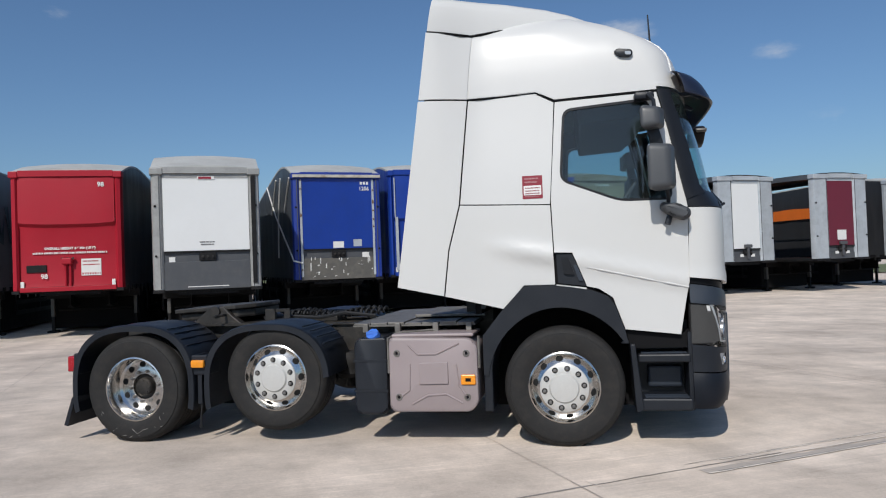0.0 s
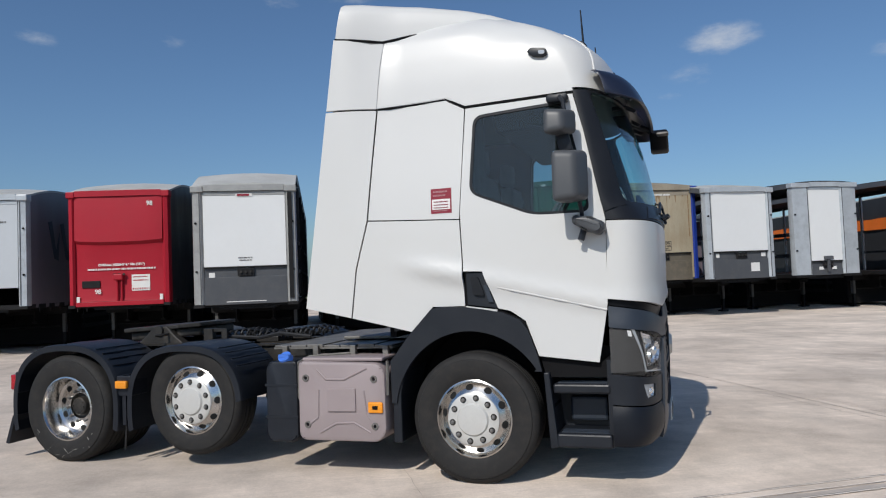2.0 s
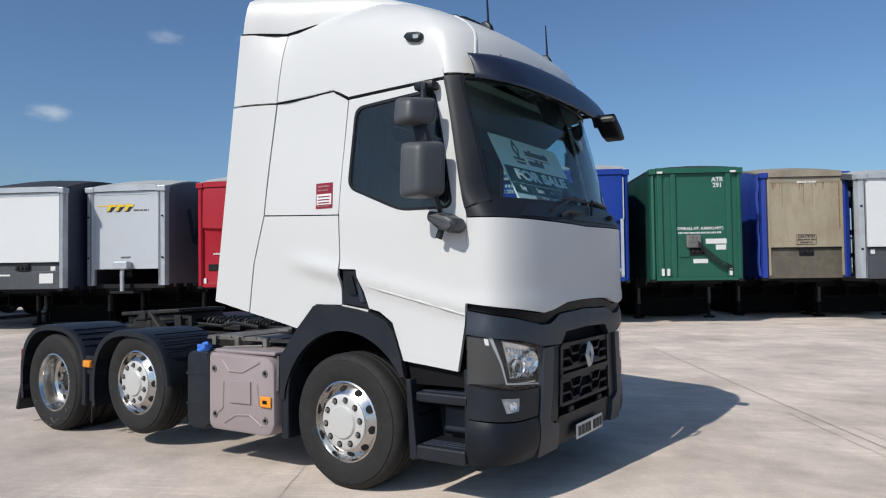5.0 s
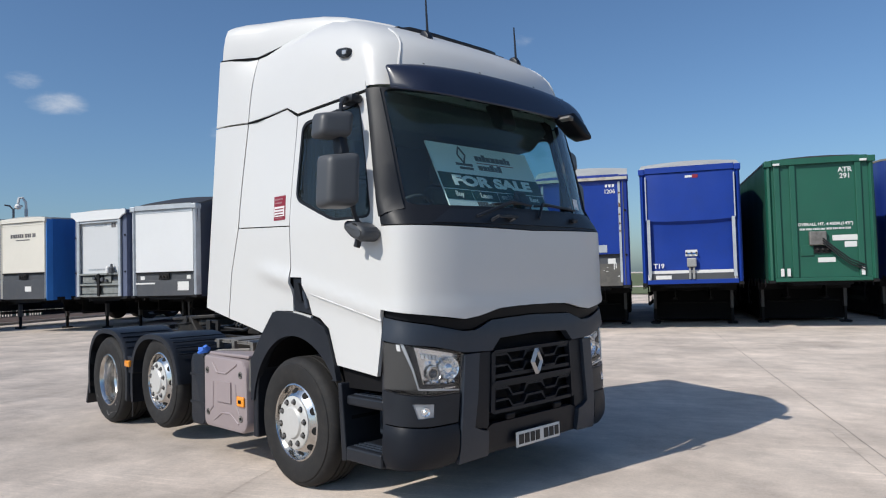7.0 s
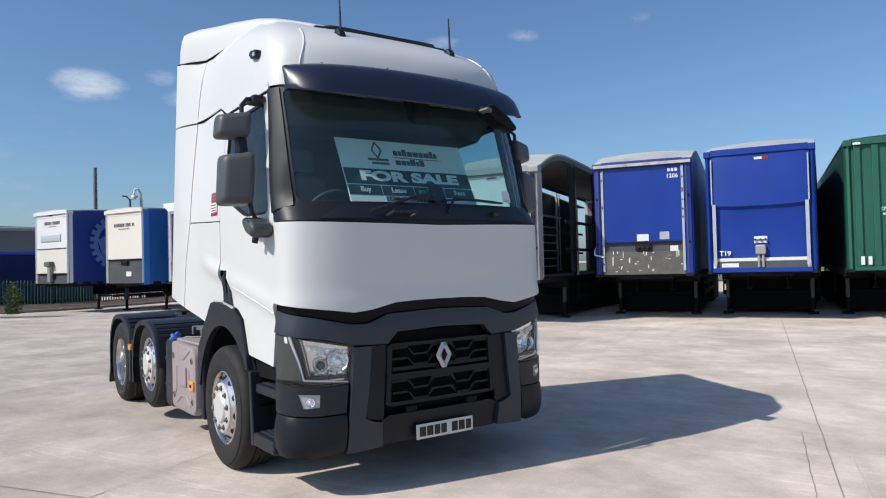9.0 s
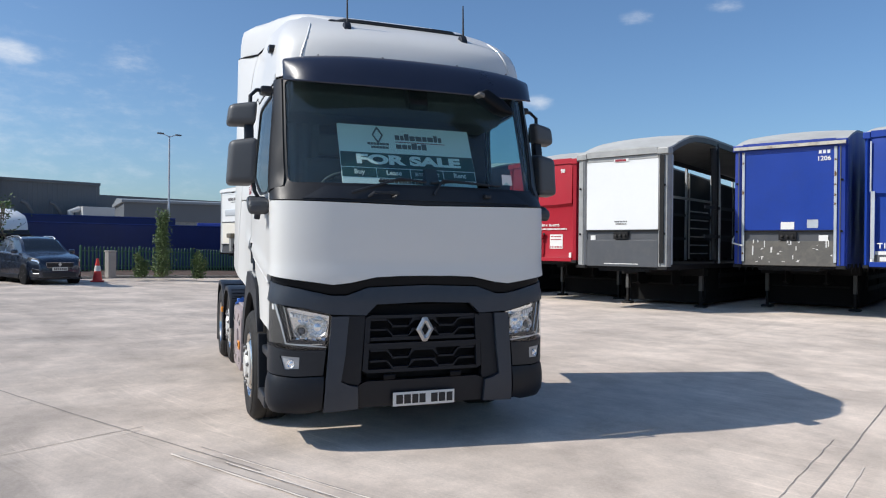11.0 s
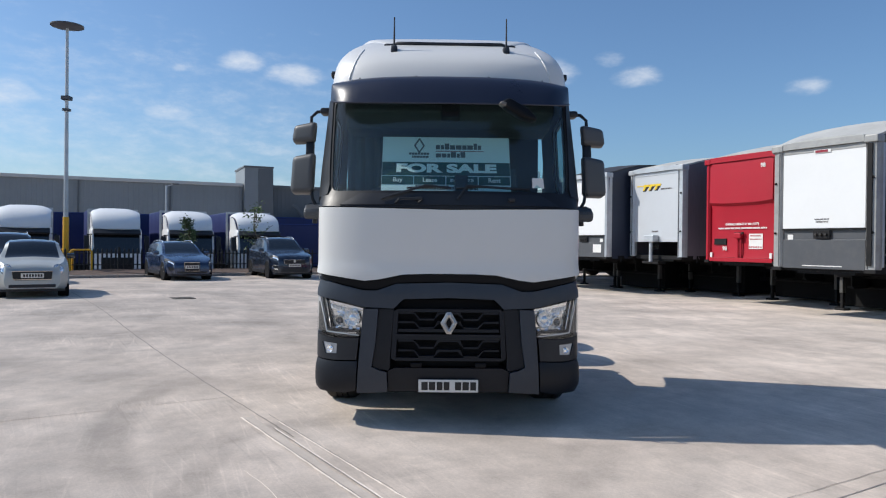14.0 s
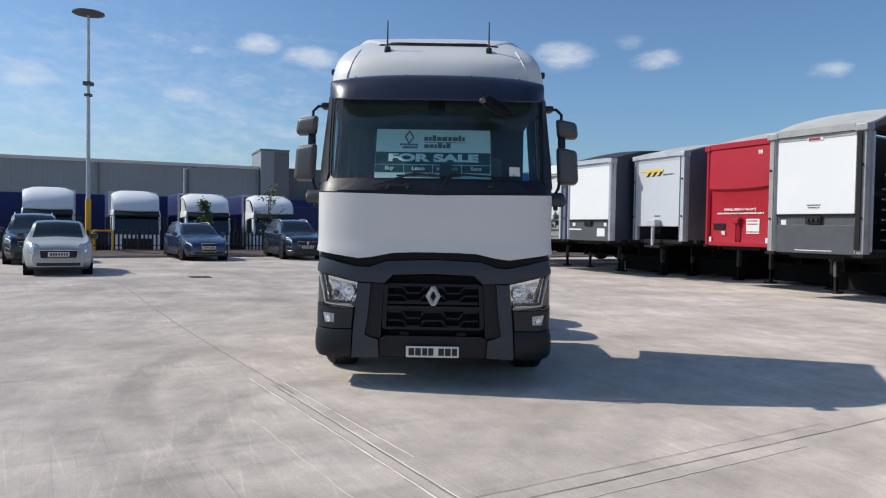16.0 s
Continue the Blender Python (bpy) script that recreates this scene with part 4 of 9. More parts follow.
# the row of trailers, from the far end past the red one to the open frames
T_N = trailer("white-fronted trailer with navy curtains and a pale gear emblem", -27.1, 0.65, 21, 4.15, 1.3, "panel", M_TRAILWHITE, M_TRAILWHITE, M_TRAILGREY, M_CURTNAVY, M_CURTNAVY, M_ROOF, 0.1, post=0.1, skirt=0.34, shade_block=False)
# flat grey slab: its darker tone paints the shade of a moulded hollow
part("wind_deflector", prism([(0.02, 2.90), (-0.02, 2.94), (-0.035, 3.08), (-0.03, 3.2), (0.02, 3.24)], -0.78, 0.72, "x", 0.015), M_TRAILPALE, T_N)
part("panel_split", box(-1.1, 1.1, -0.012, 0.01, 2.62, 2.66), M_TRAILGREY, T_N)
part("lower_panel", box(-1.08, 1.08, 0.004, 0.03, 1.66, 2.60), M_TRAILCREAM, T_N)
part("coupling_stand", box(-0.1, 0.1, -0.14, 0.0, 1.3, 1.95, 0.02), M_POSTGREY, T_N)
part("coupling_head", box(-0.24, 0.2, -0.2, 0.0, 1.92, 2.12, 0.03), M_BROWNGREY, T_N)
bars(T_N, 0.1, 3.68, 1.25, 0.13, 0.006, gap=0.2)
bars(T_N, 0.1, 3.54, 0.6, 0.03, 0.006)
label_on(T_N, 0, 4.0, 0.3, 0.08, material=M_LABELDARK)
bm = bmesh.new()
for k in range(22):
    a = 2 * math.pi * k / 22
    merge(bm, box(-0.004, 0.004, -0.09, 0.09, 0.95, 1.12), pose(0, 0, 0, math.degrees(a)))
for k in range(22):
    a0, a1 = 2 * math.pi * k / 22, 2 * math.pi * (k + 1) / 22
    q = [(math.cos(a) * r, math.sin(a) * r) for a, r in ((a0, 0.78), (a0, 0.97), (a1, 0.97), (a1, 0.78))]
    merge(bm, prism(q, -0.004, 0.004, "x"))
merge(bm, prism([(-0.78, 0.1), (-0.5, 0.28), (-0.3, 0.12), (-0.12, -0.1), (-0.2, -0.22), (-0.34, -0.3), (-0.2, -0.55), (-0.45, -0.62), (-0.62, -0.42)], -0.004, 0.004, "x"))
part("gear_emblem", bm, paint("pale_blue_print", (0.16, 0.24, 0.42), 0.5), T_N, "pale blue gear-wheel emblem", m=Matrix.Translation((1.30, 2.0, 2.85)))
T_H = trailer("cream-fronted trailer with bright blue curtains", -23.55, 2.70, 21.7, 4.02, 1.27, "panel", M_TRAILCREAM, M_TRAILCREAM, M_TRAILGREY, M_CURTBRIGHT, M_CURTBRIGHT, M_ROOF, 0.05, post=0.09, skirt=0.85, w=2.38, shade_block=False)
bars(T_H, 0.0, 3.42, 1.3, 0.13, 0.006, gap=0.2)
bars(T_H, 0.0, 3.27, 0.7, 0.04, 0.006)
label_on(T_H, 0.25, 1.55, 0.32, 0.18, 0.01)
label_on(T_H, 0, 3.83, 0.36, 0.06, 0.002, M_LABELDARK)
M_CURTLIGHT = paint("light_blue_curtain_edge", (0.045, 0.23, 0.66), 0.45, 0, 0.1, 1.6, 10, 0.2)
part("curtain_edge", box(1.186, 1.212, 0.012, 0.26, 1.14, 3.96, 0.006), M_CURTLIGHT, T_H, "light blue curtain edge")
part("curtain_edge", box(-1.212, -1.186, 0.012, 0.26, 1.14, 3.96, 0.006), M_CURTLIGHT, T_H)
T_A = trailer("white trailer with slate curtain edges and grey-green valve gear", -20.40, 4.24, 20.6, 4.08, 1.29, "panel", M_CURTSLATE, M_TRAILPALEWHITE, M_MACHINE, M_CURTSLATE, M_CURTSLATE, M_ROOF, 0.1, post=0.30, skirt=0.72, shade_block=False, band=False)
part("front_header", prism([(-1.30, 4.10), (1.30, 4.10), (1.30, 3.94), (1.16, 3.90), (1.02, 3.78), (-1.02, 3.78), (-1.16, 3.90), (-1.30, 3.94)], -0.12, -0.066, "y", 0.01), M_TRAILWHITE, T_A, "white folded header")
for sx in (-1, 1):
    part("inner_frame", box(sx * 0.98 - 0.06, sx * 0.98 + 0.06, -0.10, -0.04, 1.24, 3.775, 0.008), M_TRAILALU, T_A)
part("inner_frame", box(-0.915, 0.915, -0.08, -0.005, 3.70, 3.775, 0.008), M_TRAILALU, T_A)
for z0, z1 in ((1.23, 1.29), (1.60, 1.66), (1.95, 2.01)):
    part("gear_shelf", box(-0.915, 0.915, -0.09, 0.015, z0, z1, 0.006), M_MACHINE, T_A)
for row in ((-0.88, -0.12, -0.02, 0.03, 1.33, 1.57), (-0.85, -0.2, -0.02, 0.03, 1.70, 1.91), (0.12, 0.86, -0.01, 0.03, 1.33, 1.57), (0.2, 0.5, -0.02, 0.03, 1.69, 1.92)):
    part("gear_cover", box(*row, 0.012), M_MACHINE, T_A)
part("gear_post", box(-0.05, 0.06, -0.12, -0.02, 1.25, 2.0, 0.012), M_CHASSIS, T_A)
for gx, gz, gr in ((-0.22, 1.84, 0.06), (-0.12, 1.72, 0.05), (0.16, 1.80, 0.07), (0.34, 1.76, 0.05)):
    part("valve", cyl((gx, -0.11, gz), (gx, -0.01, gz), gr, 12), M_TRAILGREY, T_A)
for gx, w0, z1, mt in ((0.44, 0.13, 2.26, M_LABEL), (0.62, 0.17, 2.32, M_TRAILGREY)):
    part("bottle", lathe([(0.0, 0.0), (w0 / 2, 0.0), (w0 / 2, 0.17), (w0 / 4, 0.22), (w0 / 5, z1 - 2.03), (0.0, z1 - 2.02)], 12), mt, T_A, m=Matrix.Translation((gx, -0.09, 2.01)) @ pose(0, 0, 0, 90, 0, 0))
bars(T_A, 0.02, 3.62, 0.6, 0.07, 0.004, M_TRAILALU)
bars(T_A, 0.62, 3.60, 0.2, 0.16, 0.004)
bars(T_A, -0.2, 2.14, 0.8, 0.05, 0.004, M_TRAILALU)
T_B = trailer("clean white trailer front with grey skirt beside navy curtains", -17.7, 5.24, 27, 4.1, 1.3, "panel", M_TRAILALU, M_TRAILWHITE, M_TRAILGREY, M_CURTSLATE, M_CURTINK, M_ROOFDARK, 0.40, post=0.15, skirt=0.68)
label_on(T_B, 0.72, 1.52, 0.42, 0.28, 0.01)
label_on(T_B, -0.75, 1.62, 0.75, 0.05, 0.01)
label_on(T_B, -0.88, 1.80, 0.16, 0.12, 0.05)
label_on(T_B, 0.9, 1.80, 0.14, 0.12, 0.05)
T_Y = trailer("pale grey trailer with a yellow and black emblem and plum curtain", -15.7, 7.15, 24, 4.17, 1.34, "panel", M_TRAILALU, M_TRAILPALE, None, M_CURTPLUM, M_CURTPLUM, M_ROOF, 0.35, post=0.24, skirt=0.42)
for k, (ex, ew) in enumerate(((-0.62, 0.26), (-0.34, 0.26), (-0.06, 0.26))):
    part("emblem_shade", prism([(ex + 0.02, 3.43), (ex + 0.16, 3.43), (ex + ew + 0.08, 3.62), (ex + ew - 0.06, 3.62)], 0.004, 0.011, "y"), M_INK, T_Y)
    part("emblem", prism([(ex, 3.46), (ex + 0.09, 3.46), (ex + 0.17, 3.58), (ex + ew + 0.04, 3.58), (ex + ew + 0.07, 3.65), (ex + 0.07, 3.65), (ex + 0.04, 3.58), (ex + 0.08, 3.58)], -0.002, 0.0035, "y"), M_YELLOW, T_Y, "yellow slanted emblem")
part("emblem_line", box(-0.9, -0.55, 0.002, 0.01, 3.60, 3.63), M_YELLOW, T_Y)
bars(T_Y, 0.5, 3.47, 0.5, 0.05, 0.003, M_LABELDARK)
prop = part("prop_stand", tube([(-0.02, -0.14, 1.12), (-0.02, -0.14, 1.75)], 0.06, 10), M_TRAILALU, T_Y, "grey steel prop stand")
part("prop_head", box(-0.24, 0.2, -0.26, -0.01, 1.75, 1.98, 0.03), M_TRAILALU, prop)
part("prop_beam", box(-0.4, 0.36, -0.18, 0.15, 1.05, 1.12, 0.01), M_CHASSIS, prop)
label_on(T_Y, 0, 2.1, 0.3, 0.05, 0.004, M_LABELDARK)
for k in range(3):
    part("curtain_print", prism([(1.2 + 0.75 * k, 3.55), (1.42 + 0.75 * k, 3.6), (1.66 + 0.75 * k, 2.75), (1.9 + 0.75 * k, 3.3), (1.8 + 0.75 * k, 2.5), (1.55 + 0.75 * k, 2.55)], 1.262, 1.272, "x"), M_CURTINK, T_Y, "dark slanted print on the curtain")
T_R = trailer("red trailer front with fleet lettering and dark curtains", -12.38, 8.5, 24, 4.18, 1.3, "moulded", M_TRAILRED, M_TRAILRED, None, M_CURTDARK, M_CURTDARK, M_ROOF, 0.40, 11.0, post=0.17, w=2.55)
writing("98", 0.16, M_LABEL, T_R, on_front(0.80, 3.84, -0.05), bold=0.004)
writing("98", 0.16, M_LABEL, T_R, on_front(-0.55, 1.57, 0.012), bold=0.004)
writing("OVERALL HEIGHT 4.6 Mtr (15'1\")", 0.082, M_LABEL, T_R, on_front(0.05, 2.26, 0.02), bold=0.004)
bars(T_R, 0.05, 2.15, 1.7, 0.045, 0.02, M_LABEL, 0.3)
label_on(T_R, 0.52, 1.78, 0.46, 0.42, 0.034)
bars(T_R, 0.52, 1.93, 0.38, 0.03, 0.03, M_TRAILRED)
bars(T_R, 0.52, 1.84, 0.38, 0.03, 0.03, M_TRAILRED)
bars(T_R, 0.52, 1.62, 0.42, 0.05, 0.03, M_TRAILRED, 0.8)
part("vent_grille", box(-0.95, -0.5, 0.02, 0.05, 1.68, 1.86, 0.006), M_CHASSIS, T_R)
part("coupling_head", box(-0.14, 0.10, -0.09, 0.048, 1.86, 2.02, 0.03), M_TRAILRED, T_R)
part("air_pipe", tube([(-0.06, -0.01, 1.88), (-0.06, 0.0, 1.32)], 0.025, 8), M_TRAILRED, T_R)
part("air_pipe", tube([(0.05, -0.01, 1.88), (0.05, 0.0, 1.32)], 0.025, 8), M_TRAILRED, T_R)
T_W = trailer("open-framed trailer with white bulkhead and dark grey skirt", -8.785, 8.83, 28.2, 4.08, 1.21, "panel", M_POSTGREY, M_TRAILWHITE, M_TRAILGREY, None, None, M_ROOF, 0.56, open_right=True, fall=0.25, post=0.26, skirt=0.86, post_ys=(3.3, 5.5, 7.3, 9.6, 11.8), pole_m=M_CHASSIS)
label_on(T_W, 0.0, 3.845, 0.4, 0.075, -0.008, M_LABEL)
label_on(T_W, -0.02, 3.845, 0.3, 0.055, -0.0115, M_STICKERRED)
bars(T_W, 0.0, 2.28, 0.36, 0.03, 0.004)
bars(T_W, 0.0, 2.22, 0.3, 0.03, 0.004)
label_on(T_W, -0.82, 1.85, 0.14, 0.16, 0.05)
label_on(T_W, 0.0, 1.2, 0.95, 0.02, 0.012)
T_B1 = trailer("scuffed blue trailer front with a scraped grey skirt", -6.55, 12.05, 31.0, 4.2, 1.29, "panel", M_CURTBLUE, M_TRAILBLUE, M_DIRTYGREY, M_CURTSLATEDARK, M_CURTBLUE, M_ROOF, 0.45, post=0.2, skirt=0.78)
for row in ((-1.06, -1.0, -0.012, 0.01, 1.3, 4.02), (1.0, 1.06, -0.012, 0.01, 1.3, 4.02)):
    part("edge_trim", box(*row), M_TRAILALU, T_B1)
part("top_strip", box(-1.25, 1.25, -0.09, -0.068, 4.07, 4.15, 0.006), M_RUSTRAIL, T_B1)
random.seed(44)
for k in range(16):
    sx, sz = random.uniform(-0.95, 0.95), random.uniform(1.28, 1.78)
    part("paint_scrape", prism([(sx, sz), (sx + random.uniform(0.02, 0.09), sz + random.uniform(-0.01, 0.02)), (sx + random.uniform(0.015, 0.07), sz + random.uniform(0.012, 0.04)), (sx - 0.006, sz + 0.014)], 0.012, 0.0195, "y"), M_LABEL, T_B1)
label_on(T_B1, 0.70, 3.93, 0.06, 0.10, 0.004)
label_on(T_B1, 0.79, 3.93, 0.06, 0.10, 0.004)
label_on(T_B1, 0.88, 3.93, 0.06, 0.10, 0.004)
writing("1206", 0.15, M_LABEL, T_B1, on_front(0.78, 3.76, 0.004), bold=0.003)
for q in (((5.6, 4.4), (3.48, 3.25), (0.08, 1.86)), ((3.19, 4.37), (4.4, 3.35)), ((2.12, 4.3), (2.77, 3.25), (3.0, 1.9)), ((0.3, 4.1), (1.48, 3.21))):
    part("loose_strap", tube([(-1.29, a, b) for a, b in q], 0.024, 5), M_LABEL, T_B1, "pale loose strap")
part("loose_strap", tube([(-1.29, 0.1, 1.86), (-1.275, -0.02, 1.76), (-1.02, -0.05, 1.69)], 0.024, 5), M_LABEL, T_B1)
for k in range(14):
    sx, sz = random.uniform(-0.95, 0.95), random.uniform(1.34, 1.8)
    ln = random.uniform(0.05, 0.2)
    part("paint_scrape", box(sx, sx + random.uniform(0.015, 0.03), 0.012, 0.0195, sz, min(sz + ln, 1.84)), M_LABEL, T_B1)
label_on(T_B1, 0.0, 2.18, 0.3, 0.18, 0.004)
label_on(T_B1, 0.55, 2.22, 0.24, 0.2, 0.004, M_TRAILALU)
label_on(T_B1, 0.78, 1.86, 0.2, 0.18, 0.03)
T_B2 = trailer("blue trailer front with a white label and lower white strip", -4.18, 13.6, 26.8, 4.32, 1.32, "moulded", M_TRAILBLUE, M_TRAILBLUE, None, M_CURTBLUE, M_CURTBLUE, M_ROOF, 0.36, post=0.12)
for row in ((-1.1, -1.02, -0.075, -0.05, 1.4, 2.95), (1.02, 1.1, -0.075, -0.05, 1.4, 2.95), (-1.12, -1.09, -0.075, -0.05, 2.95, 4.1), (1.09, 1.12, -0.075, -0.05, 2.95, 4.1)):
    part("edge_trim", box(*row), M_TRAILALU, T_B2)
part("white_strip", box(-1.02, 1.02, 0.02, 0.045, 1.5, 1.58), M_LABEL, T_B2)
part("grey_sill", box(-1.05, 1.05, 0.0, 0.046, 1.3, 1.495), M_TRAILGREY, T_B2)
part("hose_pipe", box(-0.08, -0.02, -0.05, 0.04, 1.34, 1.8, 0.015), M_POSTGREY, T_B2)
part("hose_pipe", box(0.02, 0.08, -0.05, 0.04, 1.34, 1.8, 0.015), M_POSTGREY, T_B2)
part("hose_box", box(-0.12, 0.12, -0.10, 0.04, 1.66, 1.9, 0.03), M_POSTGREY, T_B2)
label_on(T_B2, 0.0, 2.03, 0.3, 0.17, 0.03)
label_on(T_B2, 0.0, 2.02, 0.22, 0.04, 0.0265, M_CURTBRIGHT)
label_on(T_B2, 0.16, 4.06, 0.14, 0.09, -0.035, M_STICKERRED)
label_on(T_B2, 0.0, 4.06, 0.18, 0.06, -0.035, M_LABEL)
writing("T19", 0.17, M_LABEL, T_B2, on_front(-0.83, 1.70, -0.02), bold=0.004)
label_on(T_B2, -0.72, 1.4, 0.4, 0.1, -0.01)
T_G = trailer("green steel trailer front with ribs and white lettering", -1.52, 15.3, 30, 4.34, 1.31, "ribbed", M_TRAILGREEN, M_TRAILGREEN, None, M_CURTGREEN, M_CURTGREEN, M_ROOFDARK, 0.0, post=0.14)
writing("ATR", 0.17, M_LABEL, T_G, on_front(0.60, 4.02, 0.02), bold=0.004)
writing("291", 0.17, M_LABEL, T_G, on_front(0.60, 3.86, 0.02), bold=0.004)
writing("OVERALL HT. 4.400M.(14'5\")", 0.105, M_LABEL, T_G, on_front(0.1, 2.66, 0.024), bold=0.003)
bars(T_G, 0.1, 2.54, 1.2, 0.05, 0.022, M_LABEL, 0.4)
label_on(T_G, 0.55, 2.3, 0.6, 0.14, 0.022)
label_on(T_G, 0.66, 2.13, 0.28, 0.14, 0.022)
label_on(T_G, 0.1, 1.75, 0.4, 0.12, 0.022)
part("coupling_box", box(-0.3, 0.1, -0.1, 0.03, 2.12, 2.48, 0.03), M_ALU, T_G)
for dz in (0.0, 0.06, 0.12):
    part("air_hose", tube([(0.0, -0.1, 2.3 - dz), (0.3, -0.16, 2.0 - dz), (0.6, -0.12, 1.75 - dz), (0.95, -0.03, 1.6 - dz)], 0.018, 6), M_CABLE, T_G)
for sx in (-1.0, 1.0):
    part("marker_lamp", box(sx - 0.08, sx + 0.08, -0.09, -0.06, 4.2, 4.26, 0.01), M_LABEL, T_G)
for sx in (-0.95, -0.8, 0.9):
    label_on(T_G, sx, 1.45, 0.08, 0.2, -0.035)
T_T = trailer("weathered tan trailer front streaked with rust beside blue curtains", 0.92, 17.9, 29.5, 4.3, 1.3, "tan", M_CURTBLUE, M_TRAILTAN, M_BROWNGREY, M_CURTBLUE, M_CURTBLUE, M_ROOFBROWN, 0.3, post=0.2, skirt=0.82)
for row in ((-1.06, -1.0, -0.012, 0.01, 1.3, 4.15), (1.0, 1.06, -0.012, 0.01, 1.3, 4.15)):
    part("edge_trim", box(*row), M_TRAILTAN, T_T)
M_RUSTSTAIN = paint("faded_rust", (0.25, 0.165, 0.09), 0.85, 0, 0.4, 6, 40, 0.1)
label_on(T_T, 0.02, 2.34, 0.56, 0.30, 0.0065, M_INK)
label_on(T_T, 0.02, 2.34, 0.53, 0.27, 0.0035, M_TRAILTAN)
writing("CAUTION", 0.105, M_INK, T_T, on_front(0.02, 2.425, 0.0025), bold=0.004)
bars(T_T, 0.02, 2.335, 0.5, 0.05, 0.0, M_INK)
bars(T_T, 0.02, 2.255, 0.36, 0.045, 0.0, M_INK)
bars(T_T, 0.06, 4.02, 0.55, 0.055, -0.004, M_LABEL)
random.seed(61)
for k in range(26):
    sx, ln = random.uniform(-0.99, 0.95), random.choice((0.08, 0.12, 0.2, 0.3, 0.8))
    w0 = random.uniform(0.012, 0.05) if ln < 0.5 else 0.008
    rim = [(sx - w0, 4.06), (sx + w0, 4.06)]
    rim += [(sx + w0 * (1 - q) * random.uniform(0.6, 1.1) + 0.004, 4.06 - ln * q) for q in (0.25, 0.5, 0.75)]
    rim += [(sx + 0.003, 4.06 - ln)] + [(sx - w0 * (1 - q) * random.uniform(0.6, 1.1) - 0.004, 4.06 - ln * q) for q in (0.75, 0.5, 0.25)]
    part("rust_streak", prism(rim, 0.0085, 0.0115, "y"), M_RUSTSTAIN, T_T)
for k in range(9):
    rz = 2.6 + 0.16 * k + random.uniform(-0.05, 0.05)
    part("rust_streak", prism([(0.955, rz), (0.985, rz + 0.04), (0.99, rz + 0.16), (0.965, rz + 0.22), (0.945, rz + 0.1)], 0.0085, 0.0115, "y"), M_RUSTSTAIN, T_T)
part("torn_curtain_fold", sheet(lambda u, v: Vector((-1.27 - 0.06 * abs(math.sin(v * 5)) - 0.05 * math.sin(u * 6), 0.05 + 0.16 * u, 1.3 + 0.82 * v)), [0, 0.25, 0.5, 0.75, 1], [0, 0.4, 0.8, 1.2, 1.6, 2, 2.4, 2.8, 3.2, 3.55], (0.02, 0, 0)), M_CURTBLUE, T_T, smooth=50)
T_C = trailer("clean white trailer bulkhead with grey skirt and steel posts", 3.31, 18.4, 33, 4.12, 1.27, "panel", M_TRAILALU, M_TRAILWHITE, M_TRAILGREY, None, None, M_ROOF, 0.25, open_right=True, post=0.25, skirt=0.81, band=False)
label_on(T_C, 0.5, 1.55, 0.32, 0.28, 0.01)
label_on(T_C, -0.6, 1.78, 0.7, 0.05, 0.03)
label_on(T_C, -0.85, 1.95, 0.12, 0.13, 0.05)
label_on(T_C, 0.85, 1.95, 0.16, 0.13, 0.05)
T_D = trailer("open-framed trailer with a narrow white centre panel", 6.1, 20.3, 31, 4.28, 1.27, "panel", M_TRAILALU, M_TRAILWHITE, M_TRAILGREY, None, None, M_ROOFDARK, 0.06, open_right=True, post=0.66, skirt=0.4)
T_E = trailer("open-framed trailer with a narrow maroon centre panel", 9.5, 21.0, 29.7, 4.25, 1.27, "panel", M_TRAILALU, M_TRAILMAROON, M_TRAILGREY, None, None, M_ROOFDARK, 0.06, open_right=True, post=0.66, skirt=0.4)
label_on(T_E, 0.0, 2.05, 0.42, 0.36, 0.002)
T_F = trailer("white trailer bulkhead with grey skirt", 12.9, 23.6, 29, 4.12, 1.27, "panel", M_TRAILALU, M_TRAILWHITE, M_TRAILGREY, M_CURTDARK, M_CURTDARK, M_ROOF, 0.2, post=0.3, skirt=0.9)
part("curtain_band", sheet(lambda u, v: Vector((-1.30, v, 2.85 + 0.5 * u + 0.02 * math.sin(v * 3))), [0, 1], [1.0 + 0.5 * k for k in range(24)], (0.02, 0, 0)), M_CURTORANGE, T_F, "orange band on the curtain")

for tr in (T_D, T_E):
    for sx in (-0.38, 0.12):
        label_on(tr, sx + 0.12, 1.42, 0.17, 0.1, 0.0)
    part("coupling_stand", box(-0.05, 0.05, -0.06, 0.015, 1.3, 1.75, 0.01), M_TRAILGREY, tr)
    part("coupling_head", box(-0.16, 0.16, -0.09, 0.005, 1.7, 1.82, 0.02), M_TRAILGREY, tr)
for k in range(9):
    rx, rz, rs = random.choice((-1.03, 1.03)), random.uniform(1.4, 4.0), random.uniform(0.03, 0.1)
    part("rust_patch", prism([(rx - 0.025, rz), (rx + 0.025, rz + 0.02), (rx + 0.02, rz + rs), (rx - 0.02, rz + rs * 1.5)], -0.016, -0.0125, "y"), M_RUST, T_B1)

